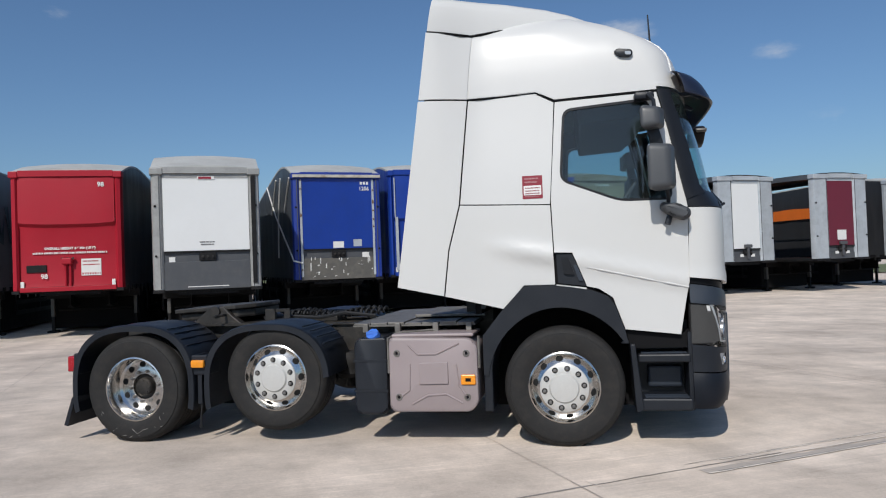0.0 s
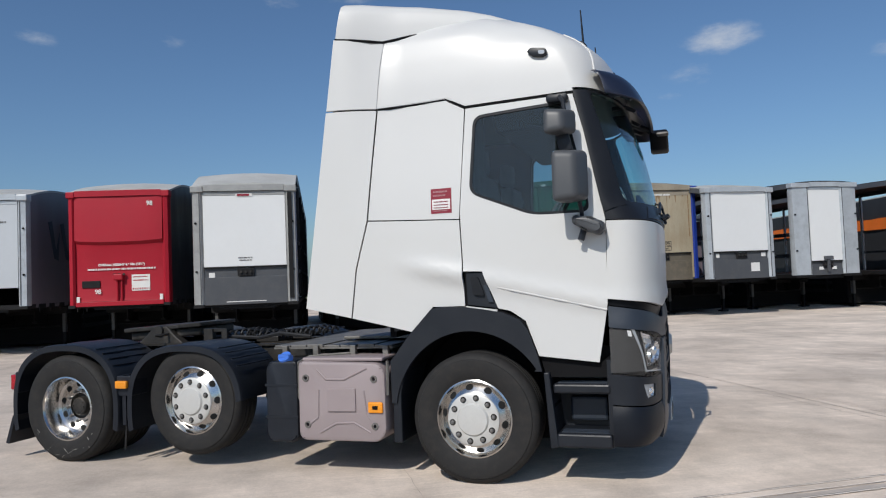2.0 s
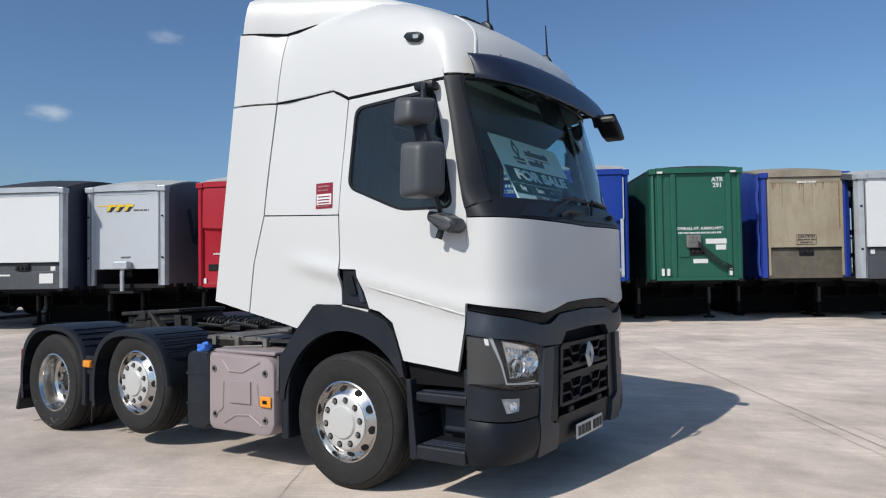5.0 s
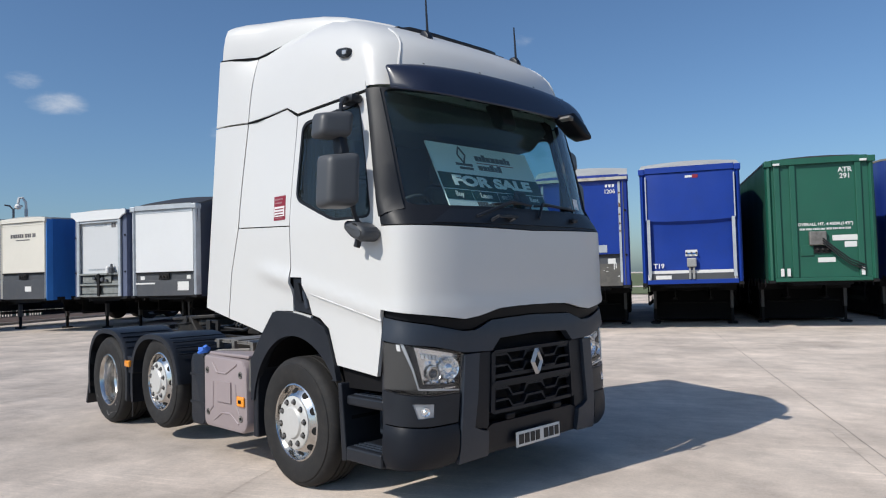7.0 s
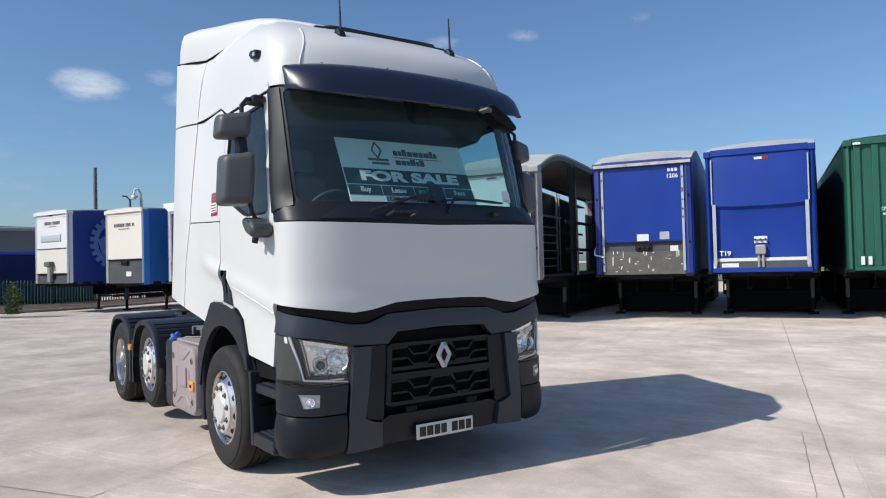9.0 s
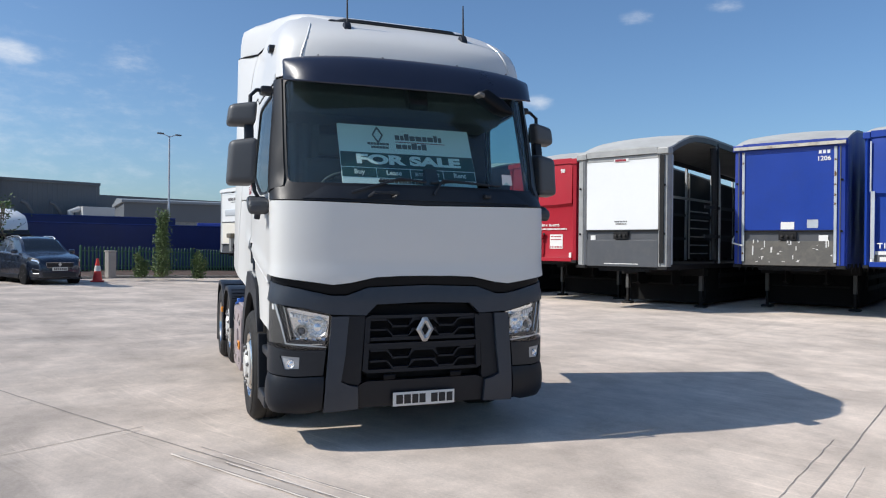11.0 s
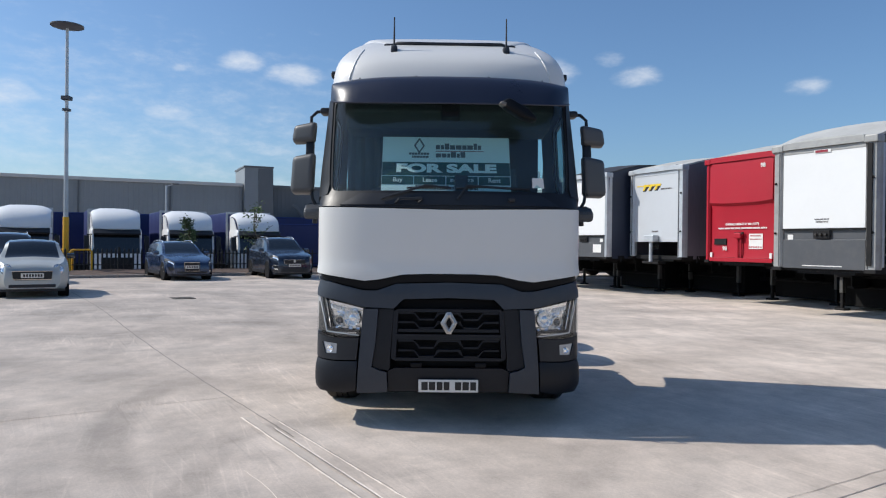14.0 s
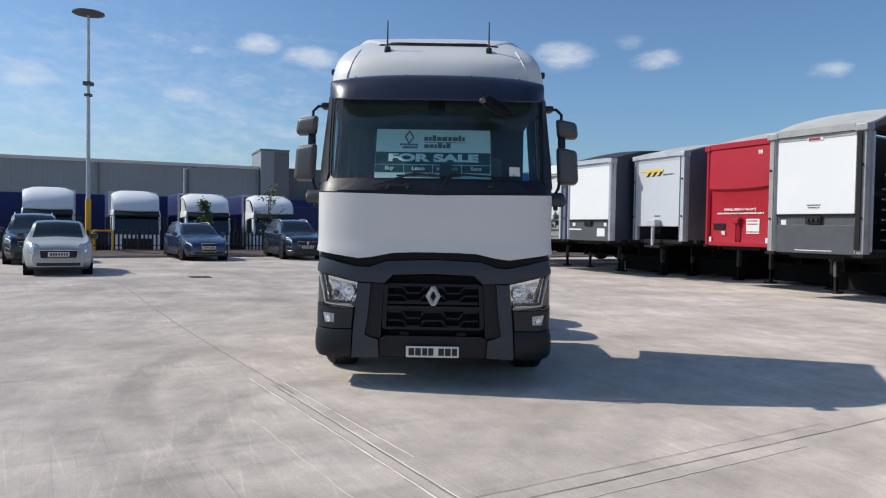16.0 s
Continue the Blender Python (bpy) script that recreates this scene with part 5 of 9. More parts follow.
# stacked slats stowed inside the open trailer
for y0, y1 in ((4.7, 5.45), (7.36, 8.9)):
    for k in range(6):
        part("stowed_slat", box(-1.17, -1.13, y0, y1, 1.42 + 0.29 * k, 1.465 + 0.29 * k), M_LABEL, T_W)
part("far_rail", tube([(-1.16, 3.4, 4.62), (-1.16, 6.0, 4.56), (-1.16, 9.0, 4.48), (-1.16, 13.2, 4.3)], 0.035, 6), M_LABEL, T_W, "pale rail along the far side")
part("load_rail", box(-1.16, -1.11, 4.8, 9.6, 3.26, 3.34), M_LABEL, T_W)
for y0 in (5.5, 7.3, 9.6):
    part("post_face", box(-1.19, -1.175, y0 - 0.05, y0 + 0.05, 1.25, 4.2), M_LABEL, T_W)
# black strip on the post face paints the shade of its recess
part("recess_shade_strip", box(1.055, 1.165, -0.055, -0.028, 1.24, 3.90, 0.004), M_CHASSIS, T_W)
part("post_edge", box(1.205, 1.256, 0.215, 0.30, 1.2, 3.92, 0.008), M_TRAILALU, T_W)
# the curtain drawn back into folds round the first pole
part("side_post", tube([(1.20, 3.2, 4.55), (1.20, 3.45, 4.0), (1.20, 3.55, 3.3), (1.20, 3.55, 1.2)], 0.05, 6), M_TRAILALU, T_W, smooth=40)
part("drawn_curtain", tube([(1.17, 3.30, 1.3), (1.15, 3.32, 2.0), (1.18, 3.28, 2.9), (1.16, 3.26, 3.7), (1.18, 3.12, 4.4)], 0.085, 9), M_CURTDARK, T_W, smooth=True)


# ---- the white tractor unit ----
TRUCK = thing("tractor_unit", "white high-roof tractor unit with black bumper, parked on the yard", "truck")

HW = [(0.3, 1.175), (1.3, 1.17), (1.93, 1.17), (2.9, 1.11), (3.1, 1.10), (3.25, 1.085), (3.35, 1.06), (3.45, 1.01), (3.55, 0.93), (3.65, 0.82)]
XS = [(0.3, 0.975), (1.35, 0.975), (1.93, 0.99), (2.05, 0.965), (2.92, 0.79), (3.1, 0.74), (3.25, 0.66), (3.35, 0.58), (3.45, 0.48), (3.55, 0.34), (3.65, 0.16)]
XF = [(0.3, 1.30), (0.45, 1.325), (0.8, 1.335), (1.15, 1.335), (1.36, 1.345), (1.93, 1.355), (2.05, 1.335), (2.5, 1.245), (2.92, 1.125), (3.1, 1.085), (3.25, 1.03), (3.35, 0.94), (3.45, 0.78), (3.55, 0.57), (3.65, 0.33)]
POWER = 3.4
BOW = [(1.4, 3.4), (1.93, 3.1), (2.1, 1.9), (2.92, 2.0), (3.1, 2.1), (3.3, 2.5), (3.65, 2.8)]

_arc = [(0.0, 0.0, 1.0)]
for _k in range(1, 201):
    _a = math.pi / 2 * _k / 200
    _y, _x = math.sin(_a) ** (2 / POWER), max(math.cos(_a), 0.0) ** (2 / POWER)
    _arc.append((_arc[-1][0] + math.hypot((_y - _arc[-1][1]) * 1.17, (_x - _arc[-1][2]) * 0.35), _y, _x))
ARC = _arc[-1][0]


def front(s, z, out=0.0):
    """The wrap-round front: s in metres along the skin from the middle, negative to the cab's right."""
    a = min(abs(s), ARC)
    lo = 0
    hi = 200
    while hi - lo > 1:
        mid = (lo + hi) // 2
        if _arc[mid][0] <= a:
            lo = mid
        else:
            hi = mid
    t = (a - _arc[lo][0]) / max(_arc[hi][0] - _arc[lo][0], 1e-9)
    ang = math.pi / 2 * (lo + t) / 200
    pw = 2 / lerp_table(BOW, z)
    yy, xx = math.sin(ang) ** pw, max(math.cos(ang), 0.0) ** pw
    hw, xs, xf = curve_table(HW, z), curve_table(XS, z), curve_table(XF, z)
    x, y = xs + (xf - xs) * xx, hw * yy
    # push outwards, mostly forward in the middle and sideways at the corner
    wx, wy = min(1, xx * 1.15), max(0.0, (yy - 0.75) / 0.25) ** 1.5
    x += out * wx
    y += out * wy
    return Vector((x, math.copysign(y, s), z))


def s_at(y):
    """The run along the front skin at which the skin is y from the middle."""
    a = min(abs(y) / 1.17, 1)
    for q in _arc:
        if q[1] >= a:
            return math.copysign(q[0], y)
    return math.copysign(ARC, y)


def run_at(y, z):
    """Like s_at, at a given height."""
    a, b = 0.0, ARC
    for _ in range(40):
        c = (a + b) / 2
        a, b = (c, b) if abs(front(c, z).y) < abs(y) else (a, c)
    return math.copysign(a, y)


ROOF_SIDE = [(2.93, 1.105), (3.25, 1.085), (3.45, 1.05), (3.5, 1.035), (3.55, 1.0), (3.6, 0.95), (3.65, 0.88)]


def side_y(x, z):
    y = curve_table(HW, z)
    y = y + (max(curve_table(ROOF_SIDE, z), y) - y) * smooth_step(0.5, -0.15, x) + 0.03 * smooth_step(1.0, 0.1, x)
    return y + (1.25 - y) * smooth_step(-0.62, -1.12, x)


def side_fn(sgn, out=0.0):
    def fn(x, z):
        return Vector((x, sgn * (side_y(x, z) + out), z))
    return fn


def inward(c):
    return (c.x - 0.2, c.y, 0)


def mirrored(name, make, material, parent=None, label="", smooth=40):
    made = []
    for sgn in (-1, 1):
        made.append(part(name, make(sgn), material, parent or TRUCK, label, smooth))
    return made


REAR_LOW = [(-1.195, 2.945), (-0.784, 2.937), (-0.877, 2.045), (-0.981, 1.66), (-1.03, 1.275), (-1.43, 1.36)]
REAR_UP = [(-1.105, 3.535), (-0.731, 3.502), (-0.754, 3.3), (-0.784, 2.953), (-1.19, 2.960)]
PANEL_UP = [(-0.772, 2.936), (-0.2, 2.953), (-0.052, 2.873), (-0.083, 2.4), (-0.112, 2.016), (-0.864, 2.049)]
PANEL_LOW = [(-0.866, 2.039), (-0.112, 2.007), (-0.101, 1.62), (-0.095, 1.345), (-0.355, 1.345), (-0.53, 1.152), (-1.018, 1.272), (-0.969, 1.66)]
DOOR = [(-0.042, 2.874), (0.3, 2.884), (0.785, 2.902), (0.90, 2.42), (0.985, 1.95), (0.975, 1.34), (0.895, 0.912), (0.46, 0.962), (0.37, 1.225), (0.26, 1.30), (0.165, 1.322), (0.055, 1.605), (-0.092, 1.612), (-0.103, 2.05)]
WINDOW = rounded([(0.035, 2.79), (0.70, 2.835), (0.795, 2.42), (0.865, 2.025), (0.46, 2.03), (-0.005, 2.215)], 0.07, 5)
WINDOW_OUT = rounded([(0.018, 2.81), (0.715, 2.857), (0.812, 2.42), (0.885, 2.005), (0.455, 2.008), (-0.027, 2.205)], 0.08, 5)


def door_fn(sgn):
    base = side_fn(sgn)
    def fn(x, z):
        p = base(x, z)
        # soft crease that runs down to the front of the door, and a slight tuck under it
        line = 1.49 - (x - 0.18) * 0.236
        p.y += sgn * (0.018 * math.exp(-((z - line - 0.03) / 0.05) ** 2) - 0.012 * smooth_step(line, line - 0.05, z))
        return p
    return fn


def low_fn(sgn):
    base = side_fn(sgn)
    def fn(x, z):
        p = base(x, z)
        line = 1.60 - (x + 0.2) * 0.2
        g = smooth_step(-0.75, -0.25, x)
        p.y += sgn * g * (0.03 * math.exp(-((z - line) / 0.06) ** 2) - 0.015 * smooth_step(line, line - 0.12, z))
        return p
    return fn


mirrored("rear_deflector", lambda s: skin(REAR_LOW, side_fn(s), 0.03, 0.09, toward=inward), M_WHITE)
mirrored("upper_deflector", lambda s: skin(REAR_UP, side_fn(s), 0.03, 0.09, toward=inward), M_WHITE)
mirrored("side_panel", lambda s: skin(PANEL_UP, side_fn(s), 0.02, 0.09, toward=inward), M_WHITE)
mirrored("lower_side_panel", lambda s: skin(PANEL_LOW, low_fn(s), 0.02, 0.05, toward=inward), M_WHITE)
DOORS = mirrored("door", lambda s: skin(DOOR, door_fn(s), 0.03, 0.06, holes=[WINDOW_OUT], toward=inward), M_WHITE)
for sgn, door in zip((-1, 1), DOORS):
    part("window_seal", skin(WINDOW_OUT, side_fn(sgn, -0.002), 0.025, 0.08, holes=[WINDOW], toward=inward), M_GLOSSBLACK, door, smooth=40)
    gl = part("window_glass", skin(WINDOW, side_fn(sgn, -0.012), 0.0, 0.12), M_SIDEGLASS, door, "tinted side window glass", smooth=60)
    gl.visible_shadow = False
    vent = part("door_vent", skin([(-0.078, 1.60), (0.052, 1.593), (0.16, 1.325), (-0.07, 1.355)], side_fn(sgn, -0.01), 0.03, 0.08, toward=inward), M_BLACKPLASTIC, door, "black door handle recess")
    part("handle", skin(rounded([(-0.04, 1.57), (0.02, 1.566), (0.07, 1.42), (-0.02, 1.43)], 0.02), side_fn(sgn, 0.012), 0.02, 0.05, toward=inward), M_GLOSSBLACK, vent)
    part("handle_fin", skin([(0.06, 1.50), (0.09, 1.5), (0.135, 1.37), (0.1, 1.37)], side_fn(sgn, 0.006), 0.02, 0.05, toward=inward), M_GREYPLASTIC, vent)
    part("sill_strip", skin([(-0.085, 1.345), (0.16, 1.312), (0.155, 1.268), (-0.085, 1.30)], side_fn(sgn, -0.004), 0.02, 0.08, toward=inward), M_WHITE, door)
    part("door_foot", skin([(-0.09, 1.34), (0.17, 1.31), (0.36, 1.23), (0.40, 1.12), (0.1, 1.2), (-0.09, 1.24)], side_fn(sgn, -0.03), 0.02, 0.1, toward=inward), M_SEAM, door)

# pressed crease low on each door
for sgn, door in zip((-1, 1), DOORS):
    part("door_crease", tube([(x, sgn * (door_fn(1)(x, 1.478 - (x - 0.18) * 0.236).y - 0.003), 1.478 - (x - 0.18) * 0.236) for x in [0.17 + 0.05 * k for k in range(17)]], 0.0075, 6), M_WHITE, door, smooth=True)

# inner shell behind the seams: floor, back wall, roof lining and the sides under and above the windows
for sgn in (-1, 1):
    part("inner_side", skin([(-1.35, 1.40), (-1.08, 3.5), (-0.7, 3.5), (0.1, 3.42), (0.75, 2.95), (0.97, 1.96), (0.95, 1.36), (0.86, 0.95), (0.48, 1.0), (0.35, 1.28), (-0.36, 1.36), (-0.54, 1.18), (-1.03, 1.3)], side_fn(sgn, -0.035), 0.02, 0.12, holes=[WINDOW_OUT], toward=inward), M_SEAM, TRUCK)
part("cab_back", boxes((-0.74, -0.70, -1.06, 1.06, 1.15, 2.95), (-0.74, -0.70, -0.9, 0.9, 2.95, 3.4)), M_INTERIOR, TRUCK)
part("cab_floor", boxes((-0.70, 0.95, -1.12, 1.12, 1.18, 1.24)), M_INTERIOR, TRUCK)
part("headlining", boxes((-0.70, 0.72, -1.02, 1.02, 2.98, 3.03)), M_LINING, TRUCK)
part("bunk", box(-0.69, -0.1, -1.08, 1.08, 1.55, 1.78, 0.04), M_SEAT, TRUCK)
part("curtain", sheet(lambda u, v: Vector((-0.06 + 0.02 * math.sin(v * 60), v, 1.8 + 1.15 * u)), [0, 1], [-1.05 + 0.02 * k for k in range(24)]), M_SEAT, TRUCK)
part("overhead_locker", prism([(0.1, 2.98), (0.72, 2.97), (0.78, 2.86), (0.6, 2.72), (0.15, 2.7)], -0.98, 0.98, "y", 0.02), M_INTERIOR, TRUCK)
dash = part("dashboard", prism([(0.62, 1.3), (1.16, 1.3), (1.2, 1.95), (1.14, 2.06), (0.85, 2.05), (0.62, 1.9)], -1.03, 1.03, "y", 0.03), M_INTERIOR, TRUCK)
part("instrument_hood", prism([(0.55, 1.95), (0.85, 2.14), (0.95, 2.06), (0.7, 1.85)], -0.72, -0.2, "y", 0.02), M_INTERIOR, dash)
part("camera_pod", prism([(1.13, 2.0), (1.25, 2.03), (1.22, 2.14), (1.17, 2.23), (1.14, 2.23)], 0.04, 0.16, "y", 0.015), M_GLOSSBLACK, dash)
wheel_ring = bmesh.new()
merge(wheel_ring, tube([(0.23 * math.cos(a), 0.23 * math.sin(a), 0) for a in (2 * math.pi * k / 28 for k in range(29))], 0.016, 8))
for a in (90, 210, 330):
    merge(wheel_ring, tube([(0, 0, -0.02), (0.22 * math.cos(radians(a)), 0.22 * math.sin(radians(a)), 0)], 0.015, 6))
merge(wheel_ring, cyl((0, 0, -0.04), (0, 0, 0.01), 0.07, 16))
part("steering_wheel", wheel_ring, M_INTERIOR, TRUCK, smooth=True, m=pose(0.5, -0.48, 2.03, 0, -55, 0))
for sy in (-0.5, 0.5):
    seat = part("seat", box(-0.05, 0.45, sy - 0.25, sy + 0.25, 1.62, 1.78, 0.05), M_SEAT, TRUCK)
    part("seat_back", prism([(-0.1, 1.75), (0.06, 1.75), (-0.02, 2.42), (-0.14, 2.42)], sy - 0.24, sy + 0.24, "y", 0.04), M_SEAT, seat)
    part("headrest", box(-0.16, -0.06, sy - 0.14, sy + 0.14, 2.45, 2.66, 0.03), M_SEAT, seat)
    part("seat_base", box(0.0, 0.4, sy - 0.2, sy + 0.2, 1.24, 1.62, 0.02), M_INTERIOR, seat)


# roof dome: one sheet wrapped round the front and both sides
def roof_skin():
    bm = bmesh.new()
    zs = [2.95, 3.0, 3.05, 3.1, 3.15, 3.2, 3.25, 3.29, 3.33, 3.37, 3.41, 3.45, 3.48, 3.51, 3.54, 3.57, 3.6, 3.625, 3.65]
    rings = []
    for z in zs:
        ring = []
        xs = curve_table(XS, z)
        n = 14
        back = -0.773 + 0.088 * (z - 2.95)
        under = lambda x: 0.008 if x < back - 0.001 else 0.0
        runs = [back - 0.05, back - 0.0015] + [back + (xs - back) * k / n for k in range(n)]
        for x in runs:
            ring.append(bm.verts.new((x, under(x) - side_y(x, z), z)))
        for k in range(33):
            ring.append(bm.verts.new(front(-ARC + 2 * ARC * k / 32, z)))
        for x in reversed(runs):
            ring.append(bm.verts.new((x, side_y(x, z) - under(x), z)))
        rings.append(ring)
    for a, b in zip(rings, rings[1:]):
        for k in range(len(a) - 1):
            bm.faces.new((a[k], a[k + 1], b[k + 1], b[k]))
    bm.faces.new(rings[-1])
    return bm


part("roof", roof_skin(), M_WHITE, TRUCK, smooth=60)
for sgn in (-1, 1):
    # the roof's lower edge follows the door and the panel behind it, with a thin dark seam below
    part("roof_edge", skin([(-0.772, 2.957), (-0.2, 2.977), (-0.045, 2.898), (0.3, 2.908), (0.79, 2.926), (0.775, 2.985), (-0.768, 3.0)], side_fn(sgn, 0.003), 0.012, 0.06, toward=inward), M_WHITE, TRUCK, smooth=40)
    seam = [(-0.782, 2.945), (-0.5, 2.954), (-0.2, 2.965), (-0.16, 2.945), (-0.075, 2.895), (-0.03, 2.884), (0.3, 2.894), (0.55, 2.904), (0.80, 2.913)]
    part("roof_seam", tube([(x, sgn * (side_y(x, z) - 0.002), z) for x, z in seam], 0.0075, 6), M_SEAM, TRUCK)
    part("roof_crease", tube([front(sgn * run_at(0.93 - 0.35 * max(0, z - 3.12), z), z, 0.0) for z in (3.1, 3.16, 3.22, 3.28, 3.34, 3.40, 3.45)], 0.009, 6), M_WHITE, TRUCK, smooth=True)


# roof fairing on top, full width at the back and running into the dome
def fairing():
    xs = [-1.045, -1.0, -0.9, -0.75, -0.6, -0.45, -0.3, -0.1, 0.1, 0.3, 0.45, 0.56]
    top = [(-1.045, 3.87), (-0.9, 3.868), (-0.75, 3.86), (-0.45, 3.83), (-0.1, 3.775), (0.1, 3.725), (0.3, 3.66), (0.45, 3.605), (0.56, 3.555)]
    wid = [(-1.05, 1.228), (-0.9, 1.175), (-0.75, 1.095), (-0.6, 1.045), (-0.45, 1.0), (-0.3, 0.955), (-0.1, 0.90), (0.1, 0.84), (0.3, 0.76), (0.45, 0.68), (0.56, 0.6)]
    bot = [(-1.045, 3.55), (-0.735, 3.515), (-0.6, 3.525), (-0.45, 3.55), (-0.3, 3.555), (0.0, 3.55), (0.56, 3.45)]
    def at(i, v):
        x = xs[i]
        t, w, b = lerp_table(top, x), lerp_table(wid, x), lerp_table(bot, x)
        rows = [(-1, 0.0, 0), (-1, 0.35, 0), (-0.99, 0.66, 0), (-0.975, 0.84, 0), (-0.93, 0.95, 0), (-0.86, 0.985, 0), (-0.5, 1.0, 0.02), (0, 1.0, 0.03)]
        rows = rows + [(-a, z, c) for a, z, c in reversed(rows[:-1])]
        a, f, c = rows[v]
        lean = 0.055 * (1 - f) if x < -0.9 else 0.055 * (1 - f) * smooth_step(-0.5, -0.9, x)
        return Vector((x - lean * (1.0 if i == 0 else 0.8), a * w, b + (t - b) * f + c * 0.6 * smooth_step(0.5, -0.3, x)))
    bm = sheet(at, range(len(xs)), range(15))
    return bm


part("roof_fairing", fairing(), M_WHITE, TRUCK, "white roof air deflector", smooth=48)
part("fairing_back", prism([(-1.18, 3.56), (-1.17, 3.79), (-1.09, 3.83), (1.09, 3.83), (1.17, 3.79), (1.18, 3.56)], -1.03, -1.01, "x"), M_GREYPLASTIC, TRUCK)
# thin black gap under the fairing
for sgn in (-1, 1):
    pts = [(-1.10, 1.235, 3.54), (-0.95, 1.192, 3.528), (-0.82, 1.135, 3.517), (-0.74, 1.088, 3.513), (-0.66, 1.062, 3.528), (-0.5, 1.018, 3.556), (-0.35, 0.975, 3.572), (-0.2, 0.935, 3.58)]
    part("fairing_gap", tube([(x, sgn * y, z) for x, y, z in pts], 0.011, 6), M_SEAM, TRUCK)
    lamp_y = side_y(0.53, 3.24)
    lp = part("side_lamp", prism(rounded([(0.455, 3.262), (0.49, 3.285), (0.60, 3.27), (0.615, 3.235), (0.585, 3.205), (0.50, 3.215)], 0.02), min(sgn * (lamp_y - 0.02), sgn * (lamp_y + 0.035)), max(sgn * (lamp_y - 0.02), sgn * (lamp_y + 0.035)), "y", 0.008), M_BLACKPLASTIC, TRUCK, "small dark side lamp", smooth=40)
    part("lens", prism(rounded([(0.545, 3.255), (0.595, 3.25), (0.595, 3.222), (0.55, 3.225)], 0.012), min(sgn * (lamp_y + 0.034), sgn * (lamp_y + 0.039)), max(sgn * (lamp_y + 0.034), sgn * (lamp_y + 0.039)), "y"), M_LIGHTGUIDE, lp)
    ant = part("antenna", tube([(0.815, sgn * 0.525, 3.45), (0.803, sgn * 0.525, 3.735)], 0.010, 6, 0.006), M_BLACKPLASTIC, TRUCK, "thin black whip antenna")
    part("antenna_base", prism([(0.70, 3.40), (0.86, 3.36), (0.845, 3.43), (0.815, 3.47), (0.775, 3.47)], sgn * 0.525 - 0.03, sgn * 0.525 + 0.03, "y", 0.012), M_BLACKPLASTIC, ant, smooth=40)
rail = tube([(0.44, -0.60, 3.535), (0.52, -0.57, 3.545), (0.585, -0.50, 3.55), (0.61, -0.36, 3.545), (0.62, -0.15, 3.54), (0.62, 0.15, 3.54), (0.61, 0.36, 3.545), (0.585, 0.50, 3.55), (0.52, 0.57, 3.545), (0.44, 0.60, 3.535)], 0.017, 8)
for sgn in (-1, 1):
    merge(rail, box(0.36, 0.60, min(sgn * 0.50, sgn * 0.64), max(sgn * 0.50, sgn * 0.64), 3.49, 3.55, 0.025))
part("roof_rail", rail, M_BLACKPLASTIC, TRUCK, "black roof bar", smooth=45)

# windscreen, its black surround and the cowl under it
SC_T, SC_B = 2.925, 2.085
B0, B1 = run_at(1.05, SC_B), run_at(1.05, SC_T)
W_HOLE = rounded([(-B0, SC_B - 0.01), (B0, SC_B - 0.01), (B1, SC_T - 0.01), (-B1, SC_T - 0.01)], 0.05)
part("screen_surround", skin([(-ARC, 1.945), (0, 1.915), (ARC, 1.945), (ARC, 2.93), (-ARC, 2.93)], lambda s, z: front(s, z, 0.004), 0.035, 0.07, holes=[W_HOLE], toward=inward), M_GLOSSBLACK, TRUCK, "black windscreen surround", smooth=45)
scr = part("windscreen", skin(rounded([(-B0 - 0.01, SC_B - 0.02), (B0 + 0.01, SC_B - 0.02), (B1 + 0.01, SC_T), (-B1 - 0.01, SC_T)], 0.05), lambda s, z: front(s, z, -0.008), 0.0, 0.07), M_SCREEN, TRUCK, "curved tinted windscreen", smooth=70)
scr.visible_shadow = False
for sgn in (-1, 1):
    part("pillar_trim", skin([(sgn * (B0 + 0.015), 2.05), (sgn * ARC, 2.0), (sgn * ARC, 2.925), (sgn * (B1 + 0.015), 2.925)], lambda s, z: front(s, z, 0.016), 0.02, 0.08, toward=inward), M_GLOSSBLACK, TRUCK, smooth=40)
    # wiper
    p0, p1, p2 = front(sgn * -0.0 + (-0.70 if sgn < 0 else 0.12), 2.0, 0.03), front(-0.45 if sgn < 0 else 0.36, 2.12, 0.03), front(-0.05 if sgn < 0 else 0.8, 2.10, 0.03)
    wip = part("wiper_arm", tube([p0, p1, p2], 0.011, 6), M_BLACKPLASTIC, TRUCK)
    part("wiper_blade", tube([front(-0.62 if sgn < 0 else 0.2, 2.098, 0.012), front(-0.3 if sgn < 0 else 0.5, 2.112, 0.012), front(0.08 if sgn < 0 else 0.88, 2.10, 0.012)], 0.009, 6), M_CABLE, wip)
cowl = part("cowl", skin([(-s_at(0.98), 1.95), (s_at(0.98), 1.95), (s_at(0.9), 2.05), (-s_at(0.9), 2.05)], lambda s, z: front(s, z, 0.012), 0.02, 0.1, toward=inward), M_BLACKPLASTIC, TRUCK, smooth=40)
part("grab_handle", tube([front(-0.55, 1.97, 0.02), front(-0.55, 2.0, 0.07), front(-0.35, 2.0, 0.07), front(-0.35, 1.97, 0.02)], 0.012, 6), M_BLACKPLASTIC, cowl)
for jy in (-0.3, 0.5):
    part("washer_jet", box(1.33, 1.38, jy, jy + 0.06, 1.985, 2.02, 0.01), M_BLACKPLASTIC, cowl)

# white front panel with its stepped lower edge
def y_run(pts):
    return [(s_at(y) if abs(y) < 1.165 else math.copysign(ARC, y), z) for y, z in pts]


